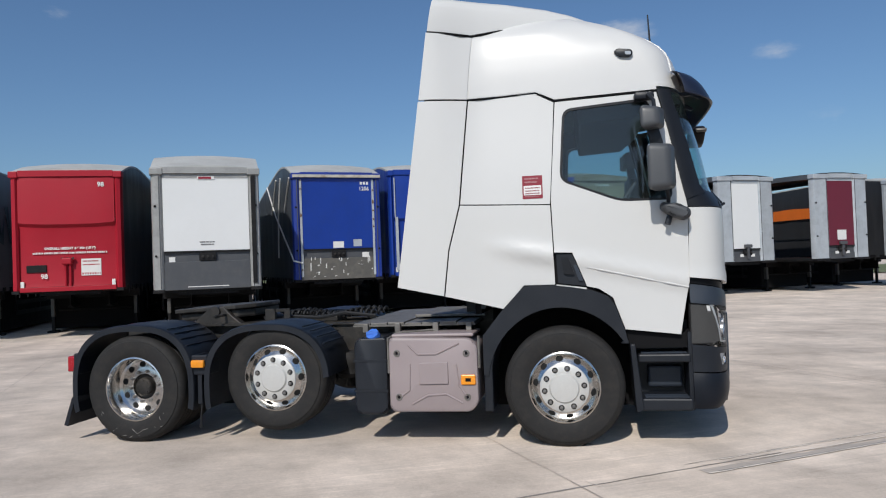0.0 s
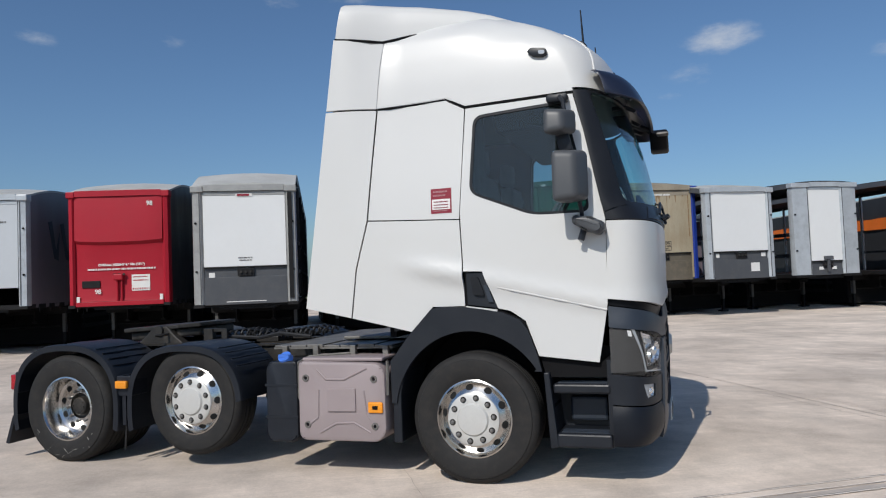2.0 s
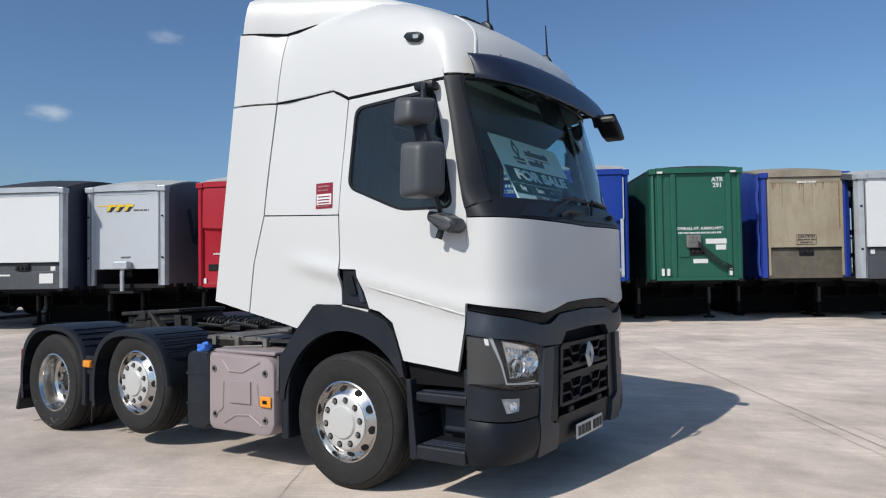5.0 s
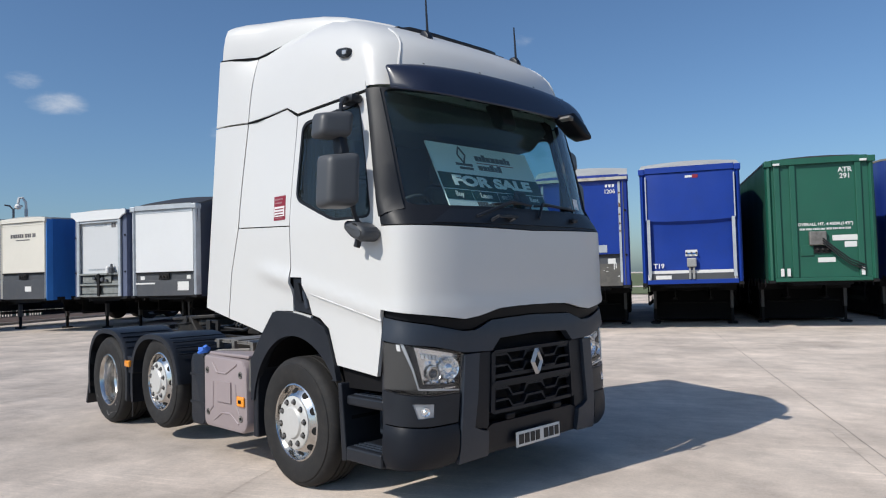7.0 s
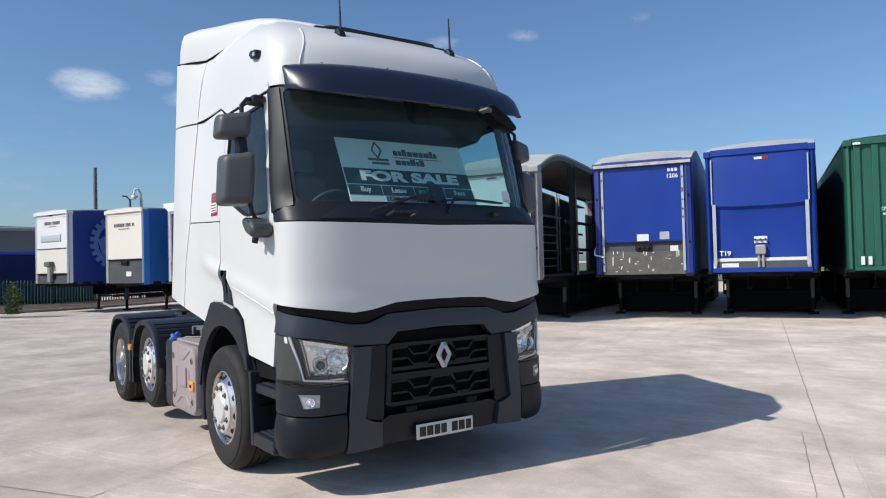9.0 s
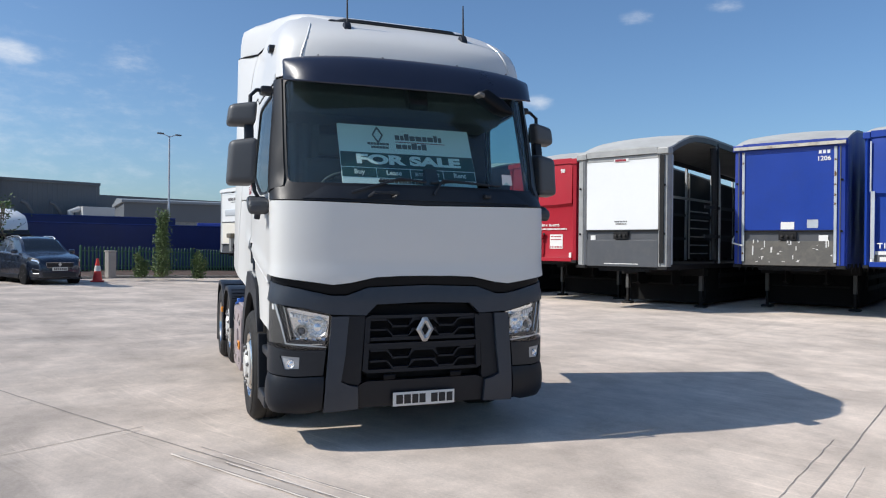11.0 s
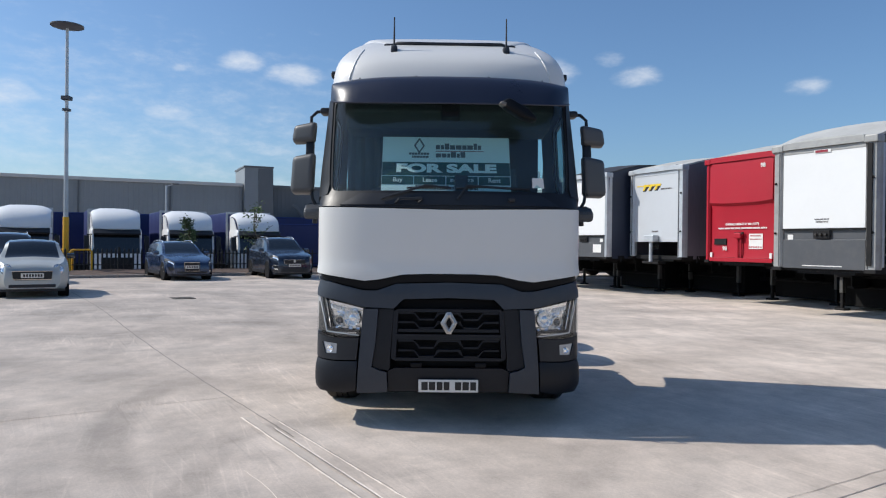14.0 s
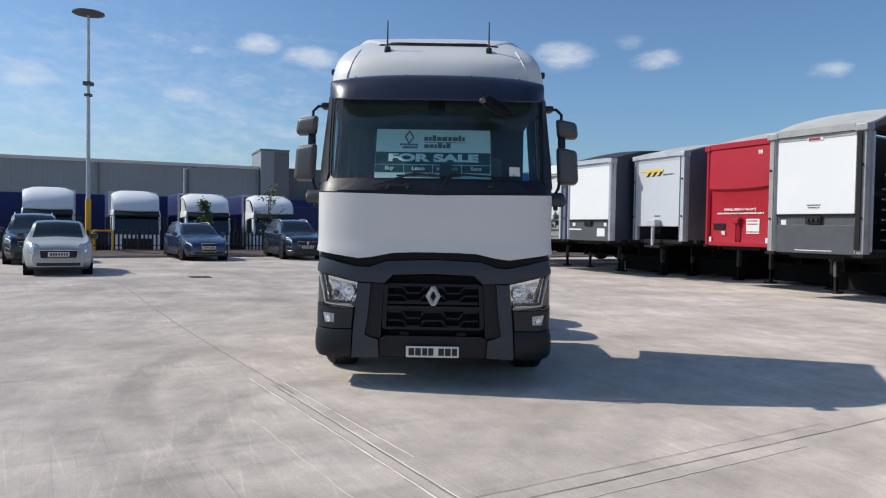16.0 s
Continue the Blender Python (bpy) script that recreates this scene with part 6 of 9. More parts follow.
PANEL = y_run([(-1.17, 1.935), (-0.8, 1.922), (0, 1.908), (0.8, 1.922), (1.17, 1.935), (1.17, 1.372), (0.98, 1.325), (0.73, 1.290), (0.60, 1.305), (0.40, 1.348), (0.2, 1.356), (0, 1.358), (-0.2, 1.356), (-0.40, 1.348), (-0.60, 1.305), (-0.73, 1.290), (-0.98, 1.325), (-1.17, 1.372)])
part("front_panel", skin(PANEL, lambda s, z: front(s, z, 0.006 + 0.012 * smooth_step(1.45, 1.36, z)), 0.03, 0.06, toward=inward), M_WHITE, TRUCK, "white front panel above the grille", smooth=45)
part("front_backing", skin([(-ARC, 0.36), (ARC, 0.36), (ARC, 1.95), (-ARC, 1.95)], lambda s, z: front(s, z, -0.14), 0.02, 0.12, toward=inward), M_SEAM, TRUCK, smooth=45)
# gloss black gap strip below the panel
GAP = y_run([(-1.17, 1.365), (-0.98, 1.318), (-0.73, 1.283), (-0.60, 1.298), (-0.40, 1.341), (0, 1.351), (0.40, 1.341), (0.60, 1.298), (0.73, 1.283), (0.98, 1.318), (1.17, 1.365), (1.17, 1.325), (0.98, 1.268), (0.74, 1.215), (0.62, 1.215), (0.45, 1.275), (0, 1.29), (-0.45, 1.275), (-0.62, 1.215), (-0.74, 1.215), (-0.98, 1.268), (-1.17, 1.325)])
part("trim_strip", skin(GAP, lambda s, z: front(s, z, -0.02), 0.03, 0.06, toward=inward), M_STRIPBLACK, TRUCK, "gloss black strip under the white panel", smooth=45)
# grey brow over grille and headlights
BROW = y_run([(-1.17, 1.318), (-0.98, 1.26), (-0.74, 1.206), (-0.62, 1.206), (-0.45, 1.266), (0, 1.281), (0.45, 1.266), (0.62, 1.206), (0.74, 1.206), (0.98, 1.26), (1.17, 1.318), (1.17, 1.165), (0.95, 1.115), (0.74, 1.062), (0.47, 1.052), (0.385, 1.135), (0, 1.148), (-0.385, 1.135), (-0.47, 1.052), (-0.74, 1.062), (-0.95, 1.115), (-1.17, 1.165)])
part("brow", skin(BROW, lambda s, z: front(s, z, 0.012 - 0.02 * smooth_step(1.18, 1.28, z)), 0.06, 0.06, toward=inward), M_GREYPLASTIC, TRUCK, "dark grey brow above the headlights", smooth=45)
for sgn in (-1, 1):
    def yr(pts):
        return y_run([(sgn * a, b) for a, b in pts])
    # headlight
    hl = part("headlight", skin(yr([(1.168, 1.155), (0.95, 1.105), (0.735, 1.055), (0.745, 0.88), (0.78, 0.80), (1.0, 0.795), (1.168, 0.835)]), lambda s, z: front(s, z, -0.085), 0.03, 0.06, toward=inward), M_LAMPBODY, TRUCK, "clear headlight with two chromed reflector bowls", smooth=45)
    part("reflector", skin(yr([(1.118, 1.122), (0.93, 1.086), (0.742, 1.046), (0.749, 0.885), (0.788, 0.848), (0.98, 0.842), (1.05, 0.866)]), lambda s, z: front(s, z, -0.062 + 0.16 * (z - 0.95)), 0.012, 0.05, toward=inward), M_SATIN, hl, smooth=45)
    for cy, cz, r in ((0.955, 0.935, 0.050), (0.832, 0.962, 0.074)):
        c = front(sgn * s_at(cy), cz, -0.05)
        turn = pose(0, 0, 0, 0, 0, 14 * sgn)
        bowl = part("reflector_bowl", lathe([(r * 1.06, 0.01), (r, 0.036), (r * 0.93, 0.03), (r * 0.72, 0.004), (r * 0.45, -0.004), (r * 0.2, -0.006), (0.0, -0.006)], 24 if cy > 0.9 else 11, "x"), M_SATIN, hl, smooth=30 if cy > 0.9 else 0, m=Matrix.Translation(c) @ turn)
        part("bulb_dome", lathe([(r * 0.62, -0.004), (r * 0.56, 0.014), (r * 0.36, 0.03), (0.0, 0.037)], 18, "x"), M_PROJECTOR if cy > 0.9 else M_SATIN, bowl, smooth=50)
        if cy > 0.9:
            part("bowl_ring", lathe([(r * 0.78, 0.0), (r * 0.76, 0.016), (r * 0.66, 0.016), (r * 0.63, -0.002)], 20, "x"), M_CHROME, bowl)
    # stepped facets of the moulded reflector
    for k in range(7):
        y0 = 0.775 + 0.034 * k
        zb0, zt0 = (0.862 if k != 4 else 0.872), 0.880 + 0.006 * (k % 3)
        part("reflector_facet", skin(yr([(y0, zb0 - 0.004), (y0 + 0.027, zb0 + 0.002), (y0 + 0.024, zt0 + 0.008 * (k % 2)), (y0 - 0.002, zt0)]), lambda s, z: front(s, z, -0.045 + 0.012 * (k % 2) + (z - 0.87) * (0.5 if k % 2 else -0.4)), 0.008, 0.05, toward=inward), M_SATIN, hl)
    for k in range(4):
        y0 = 0.905 + 0.03 * k
        part("reflector_facet", skin(yr([(y0, 1.0), (y0 + 0.022, 1.004), (y0 + 0.024, 1.036 + 0.003 * k), (y0 + 0.002, 1.030 + 0.003 * k)]), lambda s, z: front(s, z, -0.048 + (z - 1.01) * (0.45 if k % 2 else -0.3)), 0.008, 0.05, toward=inward), M_SATIN, hl)
    for k in range(3):
        z0 = 1.035 - 0.03 * k
        part("reflector_fin", skin(yr([(0.92 - 0.02 * k, z0 + 0.014), (0.76, z0 - 0.006), (0.76, z0 - 0.013), (0.92 - 0.02 * k, z0 + 0.006)]), lambda s, z: front(s, z, -0.04), 0.02, 0.05, toward=inward), M_CHROME, hl)
    part("side_lens", skin(yr([(1.168, 1.150), (1.150, 1.144), (1.104, 0.975), (1.082, 0.845), (1.168, 0.838)]), lambda s, z: front(s, z, -0.004), 0.012, 0.05, toward=inward), M_SIDELENS, hl, "smoky outer lens of the headlight", smooth=45)
    part("daytime_strip", skin(yr([(1.150, 1.146), (1.139, 1.143), (1.095, 0.975), (1.066, 0.846), (0.775, 0.818), (0.778, 0.809), (1.074, 0.836), (1.104, 0.97)]), lambda s, z: front(s, z, -0.001), 0.01, 0.05, toward=inward), M_LIGHTGUIDE, hl, "thin clear daytime light strip", smooth=45)
    part("daytime_lamp", skin(yr([(1.160, 1.140), (1.152, 1.136), (1.149, 1.095), (1.158, 1.097)]), lambda s, z: front(s, z, 0.001), 0.01, 0.05, toward=inward), M_STICKERWHITE, hl, smooth=45)
    part("lamp_divider", skin(yr([(1.139, 1.140), (1.092, 1.124), (1.038, 0.872), (0.79, 0.85), (0.778, 0.822), (1.062, 0.848), (1.095, 0.975)]), lambda s, z: front(s, z, -0.020), 0.03, 0.05, toward=inward), M_GLOSSBLACK, hl, smooth=45)
    part("divider_edge", tube([front(sgn * s_at(1.092 - 0.054 * t), 1.122 - 0.25 * t, -0.016) for t in (0, 0.25, 0.5, 0.75, 1.0)], 0.004, 5), M_CHROME, hl)
    for k in range(9):
        y0 = 0.80 + 0.022 * k
        part("lamp_tooth", skin(yr([(y0, 0.838), (y0 + 0.014, 0.839), (y0 + 0.014, 0.829), (y0, 0.828)]), lambda s, z: front(s, z, -0.012), 0.008, 0.05, toward=inward), M_REFLECTOR, hl)
    for k in range(5):
        part("led_cell", skin(yr([(1.05 - 0.028 * k, 1.074 - 0.005 * k), (1.03 - 0.028 * k, 1.070 - 0.005 * k), (1.025 - 0.028 * k, 1.038 - 0.005 * k), (1.045 - 0.028 * k, 1.041 - 0.005 * k)]), lambda s, z: front(s, z, -0.03), 0.008, 0.05, toward=inward), M_STICKERWHITE, hl)
    lens = part("lens", skin(yr([(1.169, 1.158), (0.95, 1.108), (0.733, 1.057), (0.742, 0.88), (0.778, 0.797), (1.0, 0.792), (1.169, 0.832)]), lambda s, z: front(s, z, 0.008), 0.0, 0.08), M_LAMPGLASS, hl, smooth=60)
    lens.visible_shadow = False
    # fog lamp panel and corner bumper
    fog = part("fog_panel", skin(yr([(1.17, 0.828), (1.0, 0.786), (0.775, 0.79), (0.795, 0.60), (1.0, 0.592), (1.17, 0.612)]), lambda s, z: front(s, z, 0.006), 0.04, 0.06, holes=[yr([(1.105, 0.748), (0.968, 0.738), (0.972, 0.650), (1.075, 0.646)])], toward=inward), M_BLACKPLASTIC, TRUCK, smooth=45)
    part("fog_lamp", skin(yr([(1.105, 0.748), (0.968, 0.738), (0.972, 0.650), (1.075, 0.646)]), lambda s, z: front(s, z, -0.006), 0.02, 0.05, toward=inward), M_LIGHTGUIDE, fog, "clear fog lamp", smooth=45)
    part("fog_bulb", lathe([(0.0, 0.01), (0.012, 0.008), (0.02, 0.0), (0.030, 0.006), (0.032, 0.0)], 9, "x"), M_SATIN, fog, m=Matrix.Translation(front(sgn * s_at(1.03), 0.69, 0.0)) @ pose(0, 0, 0, 0, 0, 25 * sgn))
    part("corner_bumper", skin(yr([(1.17, 0.602), (1.0, 0.582), (0.788, 0.59), (0.800, 0.33), (0.90, 0.30), (1.17, 0.31)]), lambda s, z: front(s, z, 0.022 * math.sin(min(1, max(0, (z - 0.30) / 0.29)) * math.pi) ** 0.5 - 0.02 * smooth_step(0.36, 0.29, z)), 0.05, 0.05, toward=inward), M_DEEPPLASTIC, TRUCK, "black corner bumper", smooth=50)
    # slanted grey strips and black inner cheeks
    part("slanted_strip", skin(y_run([(sgn * a, b) for a, b in [(0.738, 1.045), (0.604, 1.048), (0.634, 0.75), (0.664, 0.545), (0.600, 0.515), (0.528, 0.50), (0.520, 0.325), (0.792, 0.31), (0.780, 0.55)]]), lambda s, z: front(s, z, 0.022), 0.05, 0.06, toward=inward), M_GREYPLASTIC, TRUCK, "dark grey slanted strip beside the grille", smooth=45)
    part("cheek", skin(y_run([(sgn * a, b) for a, b in [(0.598, 1.045), (0.475, 1.045), (0.505, 0.62), (0.50, 0.535), (0.525, 0.512), (0.60, 0.525), (0.656, 0.55), (0.628, 0.75)]]), lambda s, z: front(s, z, -0.004), 0.04, 0.08, toward=inward), M_DEEPPLASTIC, TRUCK, smooth=45)
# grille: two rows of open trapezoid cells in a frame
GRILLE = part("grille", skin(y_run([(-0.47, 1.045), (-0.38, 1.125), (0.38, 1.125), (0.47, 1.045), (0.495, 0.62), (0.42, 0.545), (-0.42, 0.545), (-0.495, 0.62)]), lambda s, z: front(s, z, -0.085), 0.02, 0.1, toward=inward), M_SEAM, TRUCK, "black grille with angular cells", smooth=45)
for z0, z1, w0 in ((0.862, 1.035, 0.43), (0.612, 0.795, 0.45)):
    for zz in (z0 - 0.012, z1 - 0.012):
        part("grille_bar", skin(y_run([(-w0, zz), (w0, zz), (w0, zz + 0.026), (-w0, zz + 0.026)]), lambda s, z: front(s, z, 0.0), 0.05, 0.08, toward=inward), M_GRILLE, GRILLE)
    zm = (z0 + z1) / 2
    # two stepped bars, one over the other, shape the angular cells
    for lo, hi in ((zm + 0.010, z1 - 0.022), (z0 + 0.022, zm - 0.014)):
        for k in range(-3, 4):
            c, up = 0.18 * k, k % 2 == 0
            zf = hi if up else lo
            a0, a1 = max(c - 0.068, -w0), min(c + 0.068, w0)
            if a1 - a0 > 0.02:
                part("grille_web", skin(y_run([(a0, zf - 0.0075), (a1, zf - 0.0075), (a1, zf + 0.0075), (a0, zf + 0.0075)]), lambda s, z: front(s, z, -0.004), 0.045, 0.2, toward=inward), M_GRILLE, GRILLE)
            z2 = lo if up else hi
            q = [(c + 0.058, zf), (c + 0.072, zf), (c + 0.122, z2), (c + 0.108, z2)]
            q = q if up else q[::-1]
            if k < 3 and all(abs(p) < w0 for p, z in q):
                part("grille_web", skin(y_run(q), lambda s, z: front(s, z, -0.0055), 0.045, 0.2, toward=inward), M_GRILLE, GRILLE)
part("grille_split", skin(y_run([(-0.47, 0.832), (0.47, 0.832), (0.475, 0.806), (-0.475, 0.806)]), lambda s, z: front(s, z, 0.012), 0.06, 0.1, toward=inward), M_GRILLE, GRILLE)
for sgn in (-1, 1):
    part("grille_edge", skin(y_run([(sgn * 0.43, 1.05), (sgn * 0.475, 1.03), (sgn * 0.495, 0.62), (sgn * 0.45, 0.6)]), lambda s, z: front(s, z, 0.006), 0.05, 0.1, toward=inward), M_GRILLE, GRILLE)
# diamond badge
bm = bmesh.new()
for r0, r1, a0, a1 in ((0.096, 0.044, 0.074, 0.024),):
    outer = [(-0.019, r0), (0.019, r0), (a0, 0), (0.019, -r0), (-0.019, -r0), (-a0, 0)]
    inner = [(-0.003, r1), (0.003, r1), (a1, 0), (0.003, -r1), (-0.003, -r1), (-a1, 0)]
    mid = [((o[0] + i[0]) / 2, (o[1] + i[1]) / 2) for o, i in zip(outer, inner)]
    lo = [bm.verts.new((0, *p)) for p in outer]
    hi = [bm.verts.new((0.022, *p)) for p in mid]
    li = [bm.verts.new((0.0, *p)) for p in inner]
    for k in range(6):
        j = (k + 1) % 6
        bm.faces.new((lo[k], lo[j], hi[j], hi[k])), bm.faces.new((hi[k], hi[j], li[j], li[k]))
part("badge_core", prism([(0, 0.045), (0.026, 0), (0, -0.045), (-0.026, 0)], 0.004, 0.008, "x"), M_STRIPBLACK, TRUCK, m=Matrix.Translation(front(0, 0.932, 0.022)))
part("badge", bm, M_BADGE, TRUCK, "brushed metal diamond badge", m=Matrix.Translation(front(0, 0.932, 0.022)))
# lower centre with number plate
part("lower_centre", skin(y_run([(-0.46, 0.535), (0.46, 0.535), (0.517, 0.505), (0.510, 0.33), (-0.510, 0.33), (-0.517, 0.505)]), lambda s, z: front(s, z, -0.008), 0.05, 0.1, toward=inward), M_DEEPPLASTIC, TRUCK, smooth=45)
for yy in (-0.28, 0.28):
    part("tow_eye_cover", box(1.305, 1.328, yy - 0.05, yy + 0.05, 0.54, 0.585, 0.01), M_STRIPBLACK, TRUCK)
plate = part("number_plate", box(1.345, 1.355, -0.258, 0.258, 0.333, 0.442, 0.003), M_PLATE, TRUCK, "white number plate with masked characters")
for k, (yy, ww) in enumerate(((-0.205, 0.055), (-0.14, 0.055), (-0.075, 0.05), (-0.015, 0.05), (0.085, 0.055), (0.15, 0.055), (0.215, 0.05))):
    part("plate_bar", box(1.3555, 1.3575, yy - ww / 2, yy + ww / 2, 0.352, 0.423), M_INK, plate)


# sun visor: a deep smoked scoop that stands off the roof
def visor(u, v):
    a = abs(u)
    wide = 1.03 + 0.05 * smooth_step(0.0, 0.4, v)
    y = u * wide
    zt = 3.118 - 0.032 * a ** 4
    xt = front(run_at(min(abs(y), 1.02), 3.1), 3.1).x + 0.004 + 0.05 * a ** 8
    xl = 1.305 - 0.05 * a ** 2 - 0.225 * a ** 12
    zl = 2.838 + 0.055 * a ** 12
    xc, zc = xt + 0.68 * (xl - xt), zt - 0.012
    return Vector((xt * (1 - v) ** 2 + xc * 2 * v * (1 - v) + xl * v * v, y, zt * (1 - v) ** 2 + zc * 2 * v * (1 - v) + zl * v * v))


VISOR_U = [-1, -0.985, -0.96, -0.92, -0.86] + [-0.8 + 0.08 * k for k in range(21)] + [0.86, 0.92, 0.96, 0.985, 1]
part("sun_visor", sheet(visor, VISOR_U, [k / 10 for k in range(11)], (-0.012, 0, -0.004)), M_VISOR, TRUCK, "smoked dark blue sun visor over the windscreen", smooth=60)
part("visor_lip", tube([visor(-1 + k / 20, 1.0) for k in range(41)], 0.008, 6), M_VISOR, TRUCK, smooth=True)
for yy in (-0.77, -0.29, 0.32, 0.78):
    u = yy / 1.0
    p = visor(u, 0.22)
    part("visor_bolt", lathe([(0.0, 0.006), (0.006, 0.005), (0.009, 0.0)], 10, "x"), M_STRIPBLACK, TRUCK, m=Matrix.Translation(p + Vector((0.004, 0, 0.004))) @ pose(0, 0, 0, 0, -62, 0))
    part("visor_bracket", prism([(1.0, 2.95), (1.12, 2.95), (1.2, 2.9), (1.18, 2.88), (1.1, 2.92), (1.0, 2.92)], yy - 0.02, yy + 0.02, "y"), M_GREYPLASTIC, TRUCK)
# front kerb mirror under the visor, on the far corner
mir = part("front_mirror", prism([(0.42, 2.835), (0.50, 2.875), (0.66, 2.78), (0.74, 2.70), (0.72, 2.67), (0.60, 2.70), (0.45, 2.79)], 1.265, 1.43, "x", 0.022), M_STRIPBLACK, TRUCK, "dark front-view mirror below the visor", smooth=45)
part("mirror_end", prism([(0.405, 2.815), (0.425, 2.84), (0.475, 2.83), (0.465, 2.79)], 1.33, 1.436, "x", 0.012), M_ALU, mir, "pale grey mirror end", smooth=45)
part("mirror_arm", tube([(1.12, 0.44, 2.93), (1.24, 0.47, 2.88), (1.30, 0.5, 2.84)], 0.024, 8), M_BLACKPLASTIC, mir)
part("sensor_pod", prism([(0.98, 2.92), (1.11, 2.92), (1.17, 2.74), (1.14, 2.70), (1.06, 2.74)], -0.085, 0.085, "y", 0.015), M_GLOSSBLACK, TRUCK)

# main mirrors on their arms, both sides
for sgn in (-1, 1):
    arm = part("mirror_bracket", box(0.60, 0.76, min(sgn * 1.12, sgn * 1.22), max(sgn * 1.12, sgn * 1.22), 2.83, 2.89, 0.02), M_BLACKPLASTIC, TRUCK, "black mirror bracket", smooth=40)
    part("mirror_pole", tube([(0.70, sgn * 1.17, 2.86), (0.71, sgn * 1.25, 2.855), (0.74, sgn * 1.30, 2.80), (0.76, sgn * 1.31, 2.5), (0.80, sgn * 1.30, 2.2), (0.83, sgn * 1.27, 2.02), (0.83, sgn * 1.22, 1.93)], 0.016, 8), M_BLACKPLASTIC, arm, smooth=True)
    def shell(x0, x1, y0, y1, z0, z1, bev):
        bm = box(x0, x1, min(sgn * y0, sgn * y1), max(sgn * y0, sgn * y1), z0, z1)
        for v in bm.verts:
            # front side swells, the outer end drops back
            if v.co.x > (x0 + x1) / 2:
                v.co.z += 0.02 * (1 if v.co.z < (z0 + z1) / 2 else -1)
            if abs(v.co.y) > (y0 + y1) / 2:
                v.co.x -= 0.07
                if v.co.z > (z0 + z1) / 2:
                    v.co.z -= 0.03
                    v.co.y -= sgn * 0.022
            elif v.co.z < (z0 + z1) / 2:
                v.co.y += sgn * 0.02
        bmesh.ops.bevel(bm, geom=bm.edges[:], offset=bev, segments=4, affect="EDGES", profile=0.6)
        return bm
    for nm, dims, bev in (("wide_mirror", (0.68, 0.83, 1.245, 1.485, 2.545, 2.765), 0.045), ("main_mirror", (0.72, 0.90, 1.25, 1.485, 2.06, 2.465), 0.05)):
        mh = part(nm, shell(*dims, bev), M_MIRRORSHELL, arm, "grey plastic mirror housing", smooth=50)
        x0, x1, y0, y1, z0, z1 = dims
        part("mirror_glass", prism([(y0 + 0.03, z0 + 0.04), (y1 - 0.035, z0 + 0.04), (y1 - 0.035, z1 - 0.04), (y0 + 0.03, z1 - 0.04)], 0, 0.004, "x") if sgn > 0 else prism([(-y0 - 0.03, z0 + 0.04), (-y1 + 0.035, z0 + 0.04), (-y1 + 0.035, z1 - 0.04), (-y0 - 0.03, z1 - 0.04)], 0, 0.004, "x"), M_MIRROR, mh, m=Matrix.Translation((x0 - 0.045, 0, 0)))
    part("mirror_link", prism([(0.70, 2.44), (0.80, 2.44), (0.77, 2.57), (0.68, 2.57)], min(sgn * 1.275, sgn * 1.345), max(sgn * 1.275, sgn * 1.345), "y", 0.012), M_BLACKPLASTIC, arm, smooth=40)
    kerb = part("kerb_mirror", prism(rounded([(0.775, 1.975), (0.90, 1.965), (0.985, 1.915), (0.99, 1.865), (0.95, 1.83), (0.84, 1.865), (0.765, 1.93)], 0.03), min(sgn * 1.17, sgn * 1.33), max(sgn * 1.17, sgn * 1.33), "y", 0.025), M_MIRRORSHELL, arm, "dark grey kerb mirror", smooth=50)
    part("kerb_mirror_neck", tube([(0.84, sgn * 1.24, 1.88), (0.815, sgn * 1.25, 1.80)], 0.024, 8), M_BLACKPLASTIC, kerb, smooth=True)

# red notice on the side panel
def notice_row(z0, x0, x1, tall, material, parent, out):
    random.seed(int(z0 * 1000))
    bm = bmesh.new()
    c = x0
    while c < x1 - tall * 0.3:
        k = min(random.choice((0.5, 0.7, 0.8)) * tall, x1 - c)
        merge(bm, skin([(c, z0), (c + k, z0), (c + k, z0 - tall), (c, z0 - tall)], side_fn(-1, out), 0.002, 0.1, toward=inward))
        c += k + tall * 0.25
    return part("print_bar", bm, material, parent, kind="stuff")


st = part("sticker", skin([(-0.336, 2.262), (-0.168, 2.262), (-0.168, 2.068), (-0.336, 2.068)], side_fn(-1, 0.003), 0.003, 0.1, toward=inward), M_STICKERRED, TRUCK, "red and white vinyl notice")
part("sticker_box", skin([(-0.325, 2.178), (-0.179, 2.178), (-0.179, 2.098), (-0.325, 2.098)], side_fn(-1, 0.006), 0.003, 0.1, toward=inward), M_STICKERWHITE, st)
notice_row(2.243, -0.315, -0.20, 0.013, M_STICKERPINK, st, 0.006)
notice_row(2.214, -0.315, -0.21, 0.013, M_STICKERPINK, st, 0.006)
notice_row(2.090, -0.315, -0.20, 0.007, M_STICKERPINK, st, 0.006)
for z0 in (2.162, 2.138, 2.116):
    notice_row(z0, -0.312, -0.192, 0.008, M_STICKERRED, st, 0.009)
# small inspection label low in the windscreen
part("screen_label", skin([(s_at(0.895), 2.115), (s_at(0.968), 2.115), (s_at(0.966), 2.205), (s_at(0.895), 2.205)], lambda s, z: front(s, z, -0.004), 0.0, 0.1), M_PLATE, TRUCK, "small white inspection label", smooth=40)


